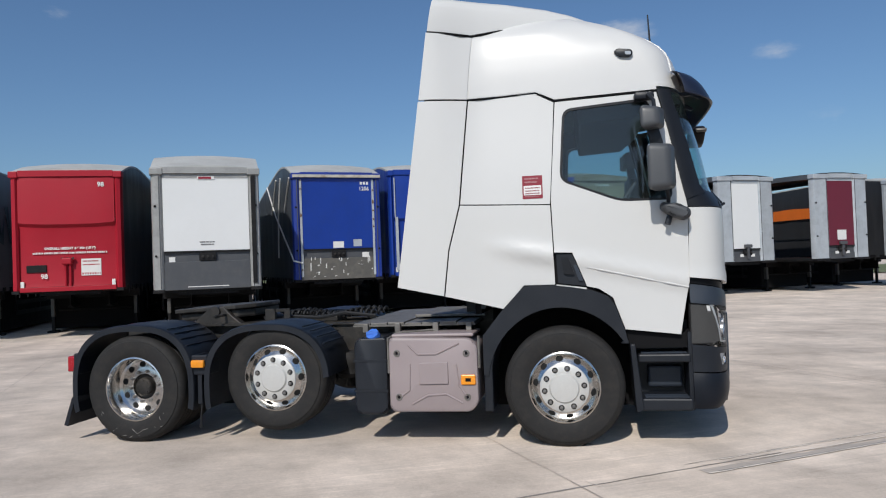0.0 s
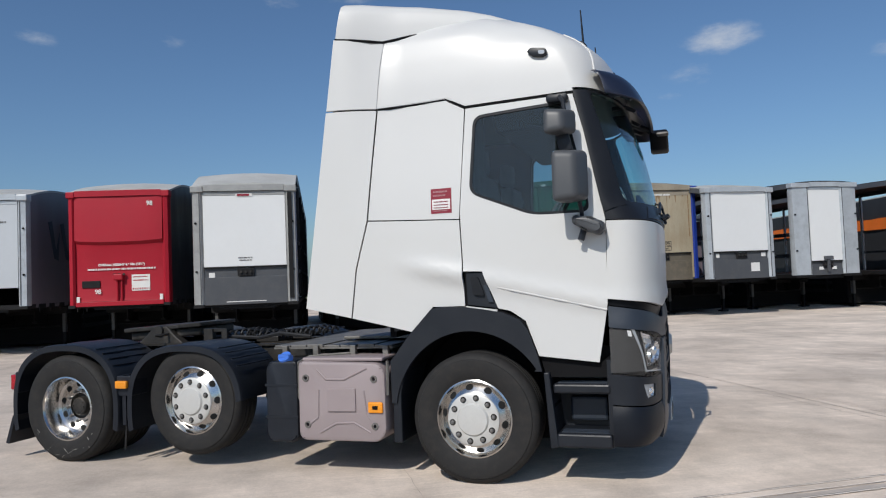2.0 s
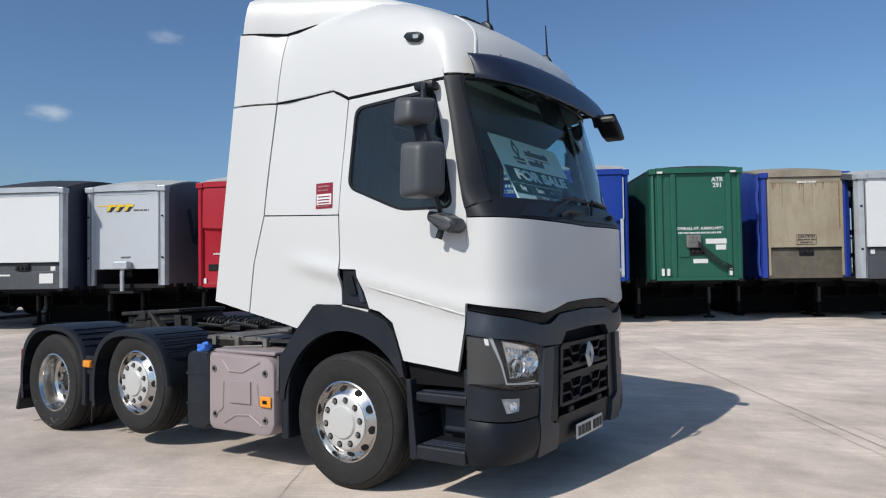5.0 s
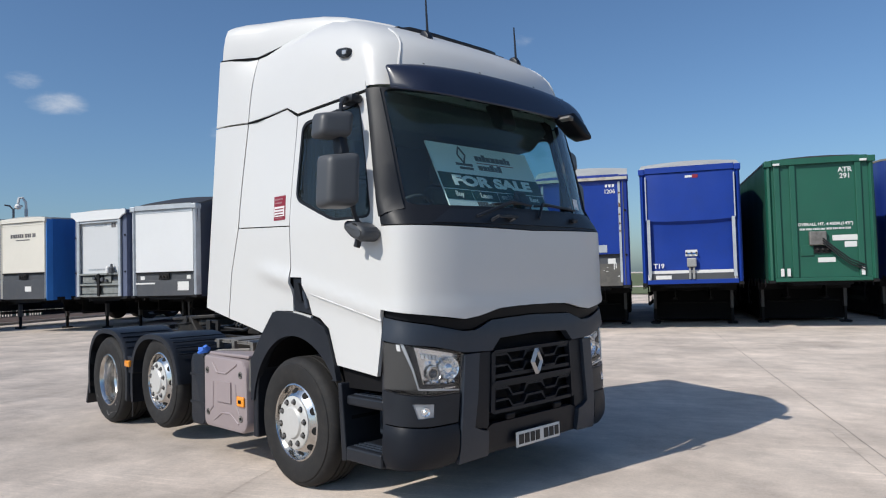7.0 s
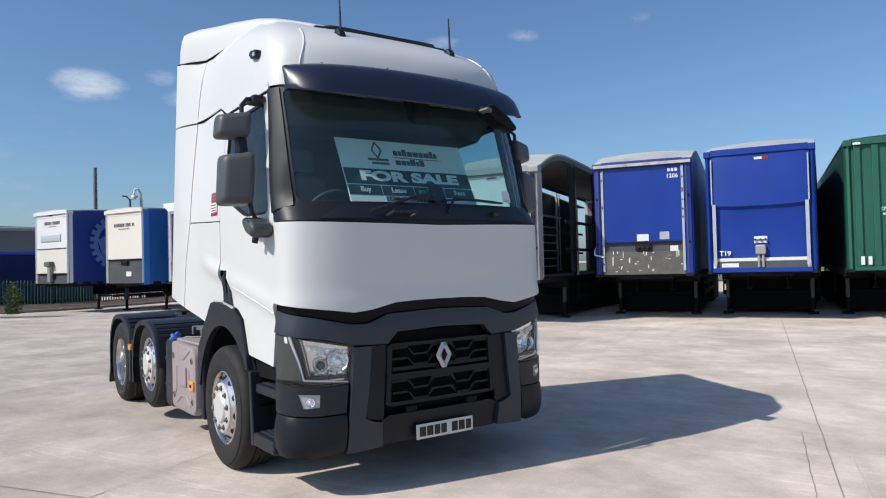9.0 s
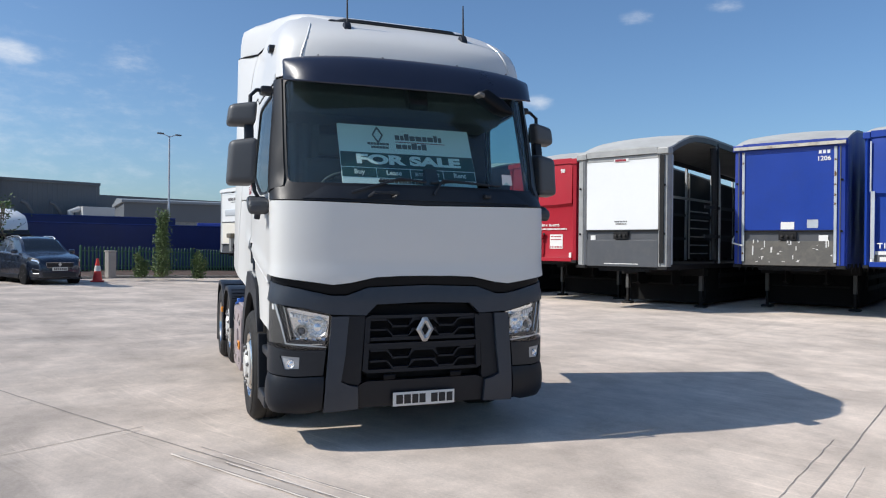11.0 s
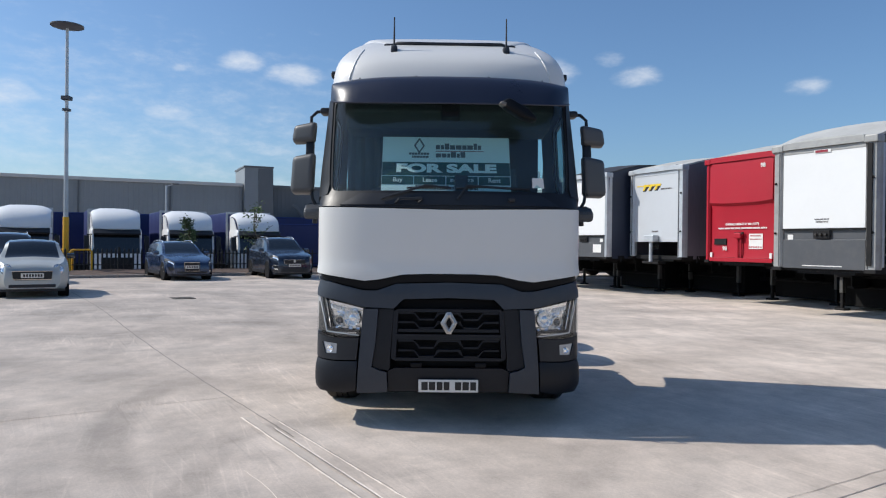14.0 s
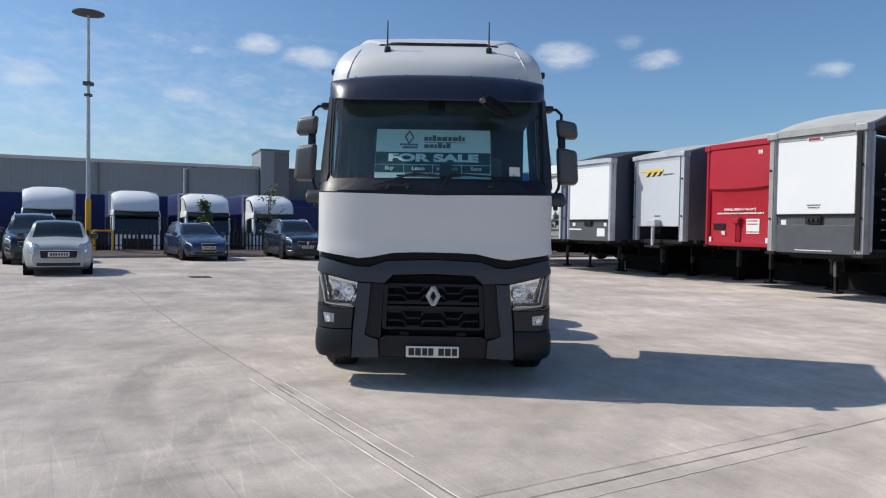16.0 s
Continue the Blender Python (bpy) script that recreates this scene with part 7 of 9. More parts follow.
# wheel arches and steps
for sgn in (-1, 1):
    ARCH_OUT = [(-0.545, 1.142), (-0.36, 1.333), (-0.28, 1.343), (-0.095, 1.338), (0.05, 1.318), (0.20, 1.29), (0.33, 1.235), (0.385, 1.16), (0.455, 0.955), (0.48, 0.85), (0.42, 0.85)]
    inner = [(0.615 * math.cos(a) - 0.025, 0.50 + 0.655 * math.sin(a)) for a in (radians(v) for v in range(34, 168, 6))]
    arch = part("wheel_arch", skin(ARCH_OUT + [(p[0] - 0.045, p[1]) for p in inner] + [(-0.675, 0.60), (-0.715, 0.60), (-0.715, 0.93)], side_fn(sgn, 0.012), 0.05, 0.06, toward=inward), M_BLACKPLASTIC, TRUCK, "dark grey wheel arch trim", smooth=40)
    def liner(a, v):
        r = 0.63
        return Vector((-0.07 + r * math.cos(radians(a)), sgn * (0.55 + 0.58 * v), 0.5 + (r + 0.05) * math.sin(radians(a))))
    part("arch_liner", sheet(liner, range(-5, 190, 13), [0, 0.5, 1], None), M_SEAM, arch, smooth=True)
    part("splash_shield", boxes((-0.7, 0.6, min(sgn * 0.52, sgn * 0.55), max(sgn * 0.52, sgn * 0.55), 0.22, 1.15)), M_SEAM, arch)
    # flap behind the front wheel
    part("rear_flap", prism([(-0.72, 0.29), (-0.645, 0.29), (-0.645, 0.66), (-0.61, 0.84), (-0.54, 0.98), (-0.47, 1.08), (-0.52, 1.15), (-0.71, 0.93)], min(sgn * 0.7, sgn * 1.2), max(sgn * 0.7, sgn * 1.2), "y", 0.012), M_BLACKPLASTIC, arch)
    # steps ahead of the wheel
    st = part("step_box", boxes((0.52, 0.985, min(sgn * 0.82, sgn * 0.86), max(sgn * 0.82, sgn * 0.86), 0.3, 1.0), (0.945, 0.98, min(sgn * 0.86, sgn * 1.16), max(sgn * 0.86, sgn * 1.16), 0.3, 0.93)), M_BLACKPLASTIC, TRUCK, "black cab entry steps")
    part("step_side", prism([(0.49, 0.84), (0.53, 0.84), (0.58, 0.30), (0.52, 0.29)], min(sgn * 0.82, sgn * 1.2), max(sgn * 0.82, sgn * 1.2), "y", 0.008), M_BLACKPLASTIC, st)
    for z0, z1, x0, yy in ((0.685, 0.755, 0.55, 1.17), (0.30, 0.40, 0.57, 1.2)):
        tr = part("step_tread", box(x0, 0.965, min(sgn * 0.87, sgn * yy), max(sgn * 0.87, sgn * yy), z0, z1, 0.015), M_BLACKPLASTIC, st)
        for k in range(3):
            yk = yy - 0.05 - 0.045 * k
            part("tread_rib", box(x0 + 0.03, 0.94, min(sgn * yk, sgn * (yk - 0.022)), max(sgn * yk, sgn * (yk - 0.022)), z1, z1 + 0.008), M_GREYPLASTIC, tr)
    part("step_back", box(0.64, 0.92, min(sgn * 0.87, sgn * 0.95), max(sgn * 0.87, sgn * 0.95), 0.45, 0.63, 0.02), M_GREYPLASTIC, st)
    part("lower_sill", skin([(0.46, 0.955), (0.90, 0.905), (0.96, 0.95), (0.965, 0.80), (0.5, 0.80)], side_fn(sgn, -0.06), 0.03, 0.1, toward=inward), M_SEAM, TRUCK)


# wheels: outer face toward -Y, centre at the origin
def tyre_mesh(r, width):
    prof = [(0.292, 0.0), (0.305, -0.008), (0.34, -0.018), (r - 0.075, -0.024), (r - 0.052, -0.020), (r - 0.048, -0.012), (r - 0.03, -0.006), (r - 0.006, 0.022), (r, 0.05)]
    n = 3
    for k in range(n):
        a = 0.05 + (width - 0.1) * (k + 1) / (n + 1)
        prof += [(r, a - 0.008), (r - 0.012, a - 0.005), (r - 0.012, a + 0.005), (r, a + 0.008)]
    prof += [(r, width - 0.05), (r - 0.03, width + 0.0), (0.32, width + 0.01), (0.292, width - 0.01)]
    return finish(lathe(prof, 64), "tyre", M_RUBBER, 35)


def front_rim_mesh():
    bm = lathe([(0.30, 0.012), (0.296, -0.006), (0.285, -0.012), (0.277, 0.0), (0.273, 0.030), (0.268, 0.042), (0.262, 0.039), (0.212, -0.011), (0.198, -0.018)], 60)
    return finish(bm, "rim", M_CHROME, 32)


def dish_rim_mesh():
    bm = lathe([(0.30, 0.012), (0.296, -0.006), (0.283, -0.010), (0.272, 0.01), (0.264, 0.04), (0.259, 0.145), (0.24, 0.165), (0.20, 0.168), (0.17, 0.16), (0.12, 0.157), (0.116, 0.165), (0.116, 0.2)], 60)
    return finish(bm, "rim", M_CHROME, 32)


def hub_mesh():
    return finish(lathe([(0.202, -0.01), (0.2, -0.026), (0.185, -0.034), (0.125, -0.036), (0.112, -0.052), (0.06, -0.056), (0.0, -0.057)], 48), "hub_cover", M_HUB, 30)


def nut_mesh():
    return finish(lathe([(0.016, 0.01), (0.016, -0.012), (0.011, -0.022), (0.0, -0.024)], 10), "wheel_nut", M_NUT, 40)


TYRE, TYRE_MID = tyre_mesh(0.497, 0.315), tyre_mesh(0.479, 0.30)
RIM_F, RIM_D, HUB, NUT = front_rim_mesh(), dish_rim_mesh(), hub_mesh(), nut_mesh()
OVAL = finish(lathe([(0.0, -0.003), (0.031, -0.002), (0.034, 0.006)], 14), "rim_hole", M_HOLE)
SEAT_RING = finish(lathe([(0.0245, 0.004), (0.0235, -0.003), (0.012, -0.003)], 14), "nut_seat", M_SEAM)


def spin(x, y, z, turn, sgn):
    return Matrix.Translation((x, y, z)) @ (pose(0, 0, 0, 0, 0, 180) if sgn > 0 else Matrix()) @ pose(0, 0, 0, 0, turn, 0)


for sgn in (-1, 1):
    for name, x, z, y, tyre, turn in (("front_wheel", -0.052, 0.493, 1.205, TYRE, -8), ("lift_axle_wheel", -2.60, 0.588, 1.195, TYRE_MID, 17)):
        w = share(name, tyre, TRUCK, spin(x, sgn * y, z, turn, sgn), "worn tyre on a polished alloy rim")
        rim = share("rim", RIM_F, w, Matrix())
        hub = share("hub_cover", HUB, w, Matrix())
        for k in range(10):
            a = 2 * math.pi * k / 10
            share("wheel_nut", NUT, hub, Matrix.Translation((0.163 * math.cos(a), -0.034, 0.163 * math.sin(a))))
            share("nut_seat", SEAT_RING, hub, Matrix.Translation((0.163 * math.cos(a), -0.034, 0.163 * math.sin(a))))
            a += math.pi / 10
            share("rim_hole", OVAL, rim, Matrix.Translation((0.2395 * math.cos(a), 0.0135, 0.2395 * math.sin(a))) @ pose(0, 0, 0, 0, -math.degrees(a), 0) @ pose(0, 0, 0, 0, 0, 45) @ Matrix.Diagonal((0.88, 1, 0.95, 1)))
    # driven axle: twin tyres and a deep dished rim
    w = share("drive_wheel", TYRE, TRUCK, spin(-3.985, sgn * 1.22, 0.493, 5, sgn), "worn outer tyre on a deep polished rim")
    rim = share("rim", RIM_D, w, Matrix())
    share("inner_tyre", TYRE, w, Matrix.Translation((0, 0.345, 0)))
    hb = part("hub", lathe([(0.116, 0.2), (0.085, 0.198), (0.08, 0.14), (0.072, 0.13), (0.05, 0.127), (0.0, 0.125)], 36), M_STEELDARK, w, "greasy dark axle hub", smooth=32)
    for k in range(10):
        a = 2 * math.pi * (k + 0.3) / 10
        share("wheel_nut", NUT, hb, Matrix.Translation((0.145 * math.cos(a), 0.156, 0.145 * math.sin(a))))
        a += math.pi / 10
        share("rim_hole", OVAL, rim, Matrix.Translation((0.208 * math.cos(a), 0.1655, 0.208 * math.sin(a))) @ Matrix.Diagonal((0.95, 1, 0.95, 1)))
    for k in range(8):
        a = 2 * math.pi * k / 8
        part("hub_bolt", cyl((0.06 * math.cos(a), 0.131, 0.06 * math.sin(a)), (0.06 * math.cos(a), 0.12, 0.06 * math.sin(a)), 0.008, 8), M_STEELDARK, hb)
    # old chalk strokes on the outer tyre
    random.seed(17)
    for k in range(15):
        a, r = radians(random.uniform(215, 335)), random.uniform(0.36, 0.43)
        d, ln = random.uniform(0, 6.28), random.uniform(0.015, 0.045)
        q = [Vector((math.cos(a) * r + math.cos(d) * ln * t + 0.012 * math.sin(t * 3), -0.0215, math.sin(a) * r + math.sin(d) * ln * t)) for t in (-0.5, -0.2, 0.2, 0.5)]
        part("chalk_mark", tube(q, 0.0022, 4), M_CHALK, w)

    # mudguards: rolled plastic arcs
    def guard(cx, cz, rx, rz, a0, a1):
        def at(a, k):
            rows = [(0.0, -0.055), (0.0, -0.005), (-0.012, 0.0), (-0.04, 0.004), (-0.25, 0.0), (-0.32, 0.008), (-0.5, 0.0), (-0.64, 0.0)]
            dy, dr = rows[k]
            c, s = math.cos(radians(a)), math.sin(radians(a))
            pw = 2 / 2.6
            return Vector((cx + (rx + dr) * math.copysign(abs(c) ** pw, c), sgn * (1.245 + dy), cz + (rz + dr) * math.copysign(abs(s) ** pw, s)))
        n = 34
        return sheet(at, [a0 + (a1 - a0) * k / n for k in range(n + 1)], range(8), None)
    g1 = part("rear_mudguard", guard(-3.995, 0.50, 0.625, 0.583, -14, 197), M_BLACKPLASTIC, TRUCK, "black plastic rear mudguard", smooth=36)
    g2 = part("front_mudguard", guard(-2.675, 0.50, 0.60, 0.572, 6, 194), M_BLACKPLASTIC, TRUCK, "black plastic mudguard over the lifted axle", smooth=36)
    for g, cx in ((g1, -3.985), (g2, -2.665)):
        for k in range(4):
            a = radians(62 - 9 * k)
            c, s = math.cos(a) ** (2 / 2.6), math.sin(a) ** (2 / 2.6)
            part("guard_rib", tube([(cx + 0.615 * c, sgn * (1.21 - 0.0), 0.50 + 0.595 * s), (cx + 0.615 * c, sgn * 0.65, 0.50 + 0.595 * s)], 0.007, 5), M_BLACKPLASTIC, g)
    part("mud_flap", prism([(-4.60, 0.42), (-4.63, 0.42), (-4.72, 0.16), (-4.68, 0.15)], min(sgn * 0.62, sgn * 1.24), max(sgn * 0.62, sgn * 1.24), "y"), M_BLACKPLASTIC, g1)
    part("guard_post", boxes((-3.345, -3.305, min(sgn * 0.95, sgn * 1.22), max(sgn * 0.95, sgn * 1.22), 0.36, 0.80)), M_BLACKPLASTIC, g2)
    part("spray_strip", tube([(-3.32, sgn * 1.2, 0.36), (-3.34, sgn * 1.2, 0.14)], 0.008, 6), M_CABLE, g2)
    mk = part("marker_lamp", box(-3.385, -3.26, min(sgn * 1.23, sgn * 1.27), max(sgn * 1.23, sgn * 1.27), 0.69, 0.76, 0.012), M_ORANGE, TRUCK, "amber side marker lamp", smooth=40)
    part("marker_bracket", box(-3.40, -3.245, min(sgn * 1.0, sgn * 1.23), max(sgn * 1.0, sgn * 1.23), 0.62, 0.80, 0.01), M_BLACKPLASTIC, mk)
    tl = part("tail_lamp", box(-4.70, -4.62, min(sgn * 0.78, sgn * 1.2), max(sgn * 0.78, sgn * 1.2), 0.655, 0.80, 0.012), M_REDLENS, TRUCK, "red tail lamp cluster")
    part("lamp_back", box(-4.62, -4.58, min(sgn * 0.76, sgn * 1.22), max(sgn * 0.76, sgn * 1.22), 0.63, 0.83, 0.012), M_BLACKPLASTIC, tl)

    # side tank cover, slim tank and filler cap
    y1 = sgn * 1.235
    cover = part("equipment_cover", prism(rounded([(-1.535, 0.93), (-0.83, 0.915), (-0.765, 0.85), (-0.765, 0.37), (-0.83, 0.295), (-1.50, 0.29), (-1.54, 0.33)], 0.04), min(sgn * 0.72, y1), max(sgn * 0.72, y1), "y", 0.02), M_MAUVE, TRUCK, "mauve-grey moulded equipment cover", smooth=40)
    out = y1 + sgn * 0.008
    def raised(poly, dy=0.012, name="moulded_rib", mt=M_MAUVE):
        return part(name, prism(poly, min(y1 - sgn * 0.004, y1 + sgn * dy), max(y1 - sgn * 0.004, y1 + sgn * dy), "y", 0.003), mt, cover)
    raised([(-1.27, 0.71), (-1.02, 0.715), (-1.02, 0.535), (-1.27, 0.53)], 0.014, "moulded_square")
    for a, b in (((-1.36, 0.865), (-1.28, 0.785)), ((-1.28, 0.785), (-1.12, 0.785)), ((-1.12, 0.785), (-0.92, 0.875)), ((-1.34, 0.36), (-1.2, 0.435)), ((-1.2, 0.435), (-1.04, 0.445)), ((-1.04, 0.445), (-0.9, 0.37)), ((-1.35, 0.70), (-1.36, 0.48)), ((-1.36, 0.48), (-1.43, 0.43)), ((-0.95, 0.70), (-0.93, 0.52)), ((-0.93, 0.52), (-0.87, 0.43))):
        part("moulded_rib", tube([(a[0], y1, a[1]), (b[0], y1, b[1])], 0.009, 6), M_MAUVE, cover)
    for bx, bz in ((-1.465, 0.795), (-0.86, 0.79), (-1.455, 0.42), (-0.86, 0.42)):
        bolt = part("cover_bolt", lathe([(0.03, 0.0), (0.028, -0.008), (0.02, -0.008), (0.016, 0.0)], 14), M_ALU, cover, m=Matrix.Translation((bx, y1, bz)) @ (pose(0, 0, 0, 0, 0, 180) if sgn > 0 else Matrix()))
        part("bolt_core", lathe([(0.013, 0.0), (0.012, -0.006), (0.0, -0.007)], 10), M_SEAM, bolt)
    lamp = part("marker_lamp", box(-0.91, -0.785, min(y1, y1 + sgn * 0.018), max(y1, y1 + sgn * 0.018), 0.525, 0.612, 0.01), M_ORANGE, cover, "amber side marker lamp")
    part("lamp_mount", box(-0.87, -0.825, min(y1 + sgn * 0.015, y1 + sgn * 0.022), max(y1 + sgn * 0.015, y1 + sgn * 0.022), 0.555, 0.582), M_SEAM, lamp)
    part("cover_lid", box(-1.52, -0.80, min(sgn * 0.74, sgn * 1.19), max(sgn * 0.74, sgn * 1.19), 0.925, 0.955, 0.012), M_MAUVE, cover)
    part("cover_strap", tube([(-1.548, sgn * 1.2, 0.62), (-1.55, sgn * 1.19, 0.92), (-1.5, sgn * 1.1, 0.955), (-1.2, sgn * 0.95, 0.965)], 0.012, 6), M_ALU, cover)
    part("cover_strap", tube([(-0.757, sgn * 1.2, 0.66), (-0.757, sgn * 1.19, 0.93)], 0.012, 6), M_ALU, cover)
    tank = part("additive_tank", prism(rounded([(-1.855, 0.87), (-1.82, 0.925), (-1.575, 0.93), (-1.56, 0.9), (-1.56, 0.30), (-1.6, 0.265), (-1.82, 0.265), (-1.855, 0.31)], 0.03), min(sgn * 0.75, sgn * 1.215), max(sgn * 0.75, sgn * 1.215), "y", 0.02), M_BLACKPLASTIC, TRUCK, "dark plastic additive tank", smooth=40)
    for zz in (0.72, 0.46):
        part("tank_groove", boxes((-1.86, -1.556, min(sgn * 1.0, sgn * 1.219), max(sgn * 1.0, sgn * 1.219), zz, zz + 0.02)), M_BLACKPLASTIC, tank)
    cap = part("filler_cap", cyl((-1.69, sgn * 1.145, 0.93), (-1.695, sgn * 1.175, 0.965), 0.062, 16, 0.056), M_BLUECAP, tank, "blue filler cap", smooth=40)
    part("cap_neck", cyl((-1.685, sgn * 1.12, 0.89), (-1.69, sgn * 1.14, 0.925), 0.052, 14), M_BLACKPLASTIC, cap)
    part("cap_grip", boxes((-1.745, -1.645, min(sgn * 1.165, sgn * 1.19), max(sgn * 1.165, sgn * 1.19), 0.955, 0.98)), M_BLUECAP, cap)

# chassis rails, cross members and running gear
for yy in (-0.43, 0.36):
    part("chassis_rail", boxes((-4.6, 1.0, yy, yy + 0.07, 0.72, 0.735), (-4.6, 1.0, yy + 0.03, yy + 0.045, 0.735, 0.985), (-4.6, 1.0, yy, yy + 0.07, 0.985, 1.0)), M_STEELDARK, TRUCK)
for xx in (-4.55, -3.4, -2.2, -0.8, 0.6):
    part("cross_member", box(xx, xx + 0.1, -0.36, 0.36, 0.75, 0.97), M_STEELDARK, TRUCK)
part("engine_block", box(-0.9, 0.9, -0.42, 0.42, 0.55, 1.15, 0.05), M_STEELDARK, TRUCK)
part("gearbox", box(-1.7, -0.9, -0.25, 0.25, 0.5, 0.95, 0.06), M_STEELDARK, TRUCK)
part("radiator", box(0.95, 1.1, -0.5, 0.5, 0.4, 1.25), M_SEAM, TRUCK)
for xx, zz in ((-0.045, 0.484), (-2.585, 0.594), (-3.965, 0.486)):
    part("axle", cyl((xx, -0.85, zz), (xx, 0.85, zz), 0.075, 14), M_STEELDARK, TRUCK)
part("differential", lathe([(0.0, -0.2), (0.16, -0.16), (0.21, 0.0), (0.16, 0.16), (0.0, 0.2)], 20), M_STEELDARK, TRUCK, smooth=True, m=Matrix.Translation((-3.965, 0, 0.486)))
part("prop_shaft", cyl((-3.8, 0, 0.5), (-1.7, 0, 0.68), 0.06, 12), M_STEELDARK, TRUCK)
for sx, sy in ((-3.4, 0.6), (-3.4, -0.6), (-4.45, 0.6), (-4.45, -0.6), (-2.1, 0.6), (-2.1, -0.6)):
    part("air_bag", lathe([(0.0, -0.12), (0.1, -0.12), (0.13, -0.08), (0.12, -0.02), (0.14, 0.02), (0.13, 0.09), (0.1, 0.12), (0.0, 0.12)], 18, "z"), M_RUBBER, TRUCK, smooth=40, m=Matrix.Translation((sx, sy, 0.62)))
# fifth wheel: tilted greasy plate with a throat, on pedestals
fw = part("fifth_wheel", prism([(-0.48, -0.44), (-0.62, -0.13), (-0.20, -0.05), (-0.12, 0.0), (-0.20, 0.05), (-0.62, 0.13), (-0.48, 0.44), (0.20, 0.45), (0.36, 0.30), (0.40, 0.0), (0.36, -0.30), (0.20, -0.45)], -0.02, 0.02, "z", 0.008), M_STEELDARK, TRUCK, "greasy black fifth wheel coupling plate", m=pose(-3.55, 0, 1.175, 0, -3, 0))
part("plate_rim", prism([(-0.45, -0.38), (0.2, -0.40), (0.33, -0.27), (0.36, 0.27), (0.2, 0.40), (-0.45, 0.38)], -0.11, -0.022, "z", 0.02), M_STEELDARK, fw)
part("locking_handle", tube([(0.1, -0.3, -0.06), (0.1, -0.55, -0.07), (0.06, -0.62, -0.07)], 0.014, 6), M_STEELDARK, fw)
for sy in (-1, 1):
    part("pedestal", prism([(-3.85, 1.0), (-3.25, 1.0), (-3.38, 1.10), (-3.47, 1.19), (-3.63, 1.19), (-3.72, 1.10)], sy * 0.42 - 0.05, sy * 0.42 + 0.05, "y", 0.01), M_STEELDARK, TRUCK)
    part("pivot", cyl((-3.55, sy * 0.36, 1.15), (-3.55, sy * 0.5, 1.15), 0.05, 14), M_STEELDARK, TRUCK)
part("mounting_plate", boxes((-4.1, -2.95, -0.5, 0.5, 1.0, 1.022)), M_STEELDARK, TRUCK)
for ry in (-0.43, 0.36):
    part("ramp_bar", prism([(-4.45, 1.0), (-4.15, 1.0), (-4.15, 1.07), (-4.42, 1.03)], ry, ry + 0.07, "y"), M_STEELDARK, TRUCK)
part("line_bracket", boxes((-3.0, -2.9, -0.5, -0.44, 1.0, 1.16), (-2.9, -2.75, -0.48, -0.46, 1.13, 1.16), (-2.81, -2.75, -0.48, -0.45, 1.0, 1.13)), M_STEELDARK, TRUCK)
part("valve_block", box(-2.6, -2.35, -0.2, 0.1, 1.0, 1.06, 0.01), M_STEELDARK, TRUCK)
# catwalk of worn aluminium planks
cw = part("catwalk", boxes((-1.95, -0.82, -0.92, 0.92, 1.0, 1.014)), M_ALU, TRUCK, "worn aluminium catwalk plates")
for k in range(7):
    x0 = -1.94 + 0.16 * k
    part("plank", box(x0, x0 + 0.15, -0.92, 0.92, 1.015, 1.03 + 0.004 * (k % 3), 0.003), M_ALU, cw)
part("raised_plate", box(-1.45, -0.78, -0.55, 0.55, 1.05, 1.075, 0.006), M_ALU, cw)
for xx in (-1.85, -1.55, -1.2, -0.9):
    part("catwalk_bracket", box(xx, xx + 0.05, -0.95, -0.90, 0.95, 1.03, 0.005), M_ALU, cw)
# suzi lines from the cab back, coiled
for j, (y0, mt) in enumerate(((-0.2, M_CABLE), (0.0, M_CABLE), (0.2, M_CABLE))):
    pts = []
    for k in range(130):
        t = k / 129
        pts.append((-1.95 - 0.95 * t, y0 + 0.035 * math.cos(k * 0.75) + 0.1 * math.sin(t * 3 + j), 1.07 + 0.035 * math.sin(k * 0.75) + 0.02 * math.sin(t * 9)))
    part("coiled_air_line", tube(pts, 0.012, 5), mt, TRUCK, "coiled black air line", smooth=True)
part("loose_hose", tube([(-1.9, -0.35, 1.06), (-2.2, -0.4, 1.1), (-2.5, -0.3, 1.05), (-2.8, -0.42, 1.08), (-3.1, -0.3, 1.06)], 0.018, 6), M_CABLE, TRUCK, smooth=True)
part("cab_rear_wall", boxes((-0.80, -0.745, -1.0, 1.0, 1.1, 3.4)), M_SEAM, TRUCK)
part("line_stand", boxes((-0.98, -0.9, -0.35, 0.35, 1.05, 1.5)), M_STEELDARK, TRUCK)
part("exhaust_box", box(-1.9, -0.8, 0.5, 0.72, 0.5, 0.9, 0.03), M_STEELDARK, TRUCK)
part("battery_box", box(-1.9, -0.8, -0.72, -0.5, 0.42, 0.88, 0.03), M_STEELDARK, TRUCK)
part("rear_bumper_bar", boxes((-4.66, -4.6, -0.75, 0.75, 0.7, 0.95)), M_STEELDARK, TRUCK)
part("front_underrun", box(0.95, 1.2, -0.9, 0.9, 0.3, 0.42, 0.02), M_SEAM, TRUCK)

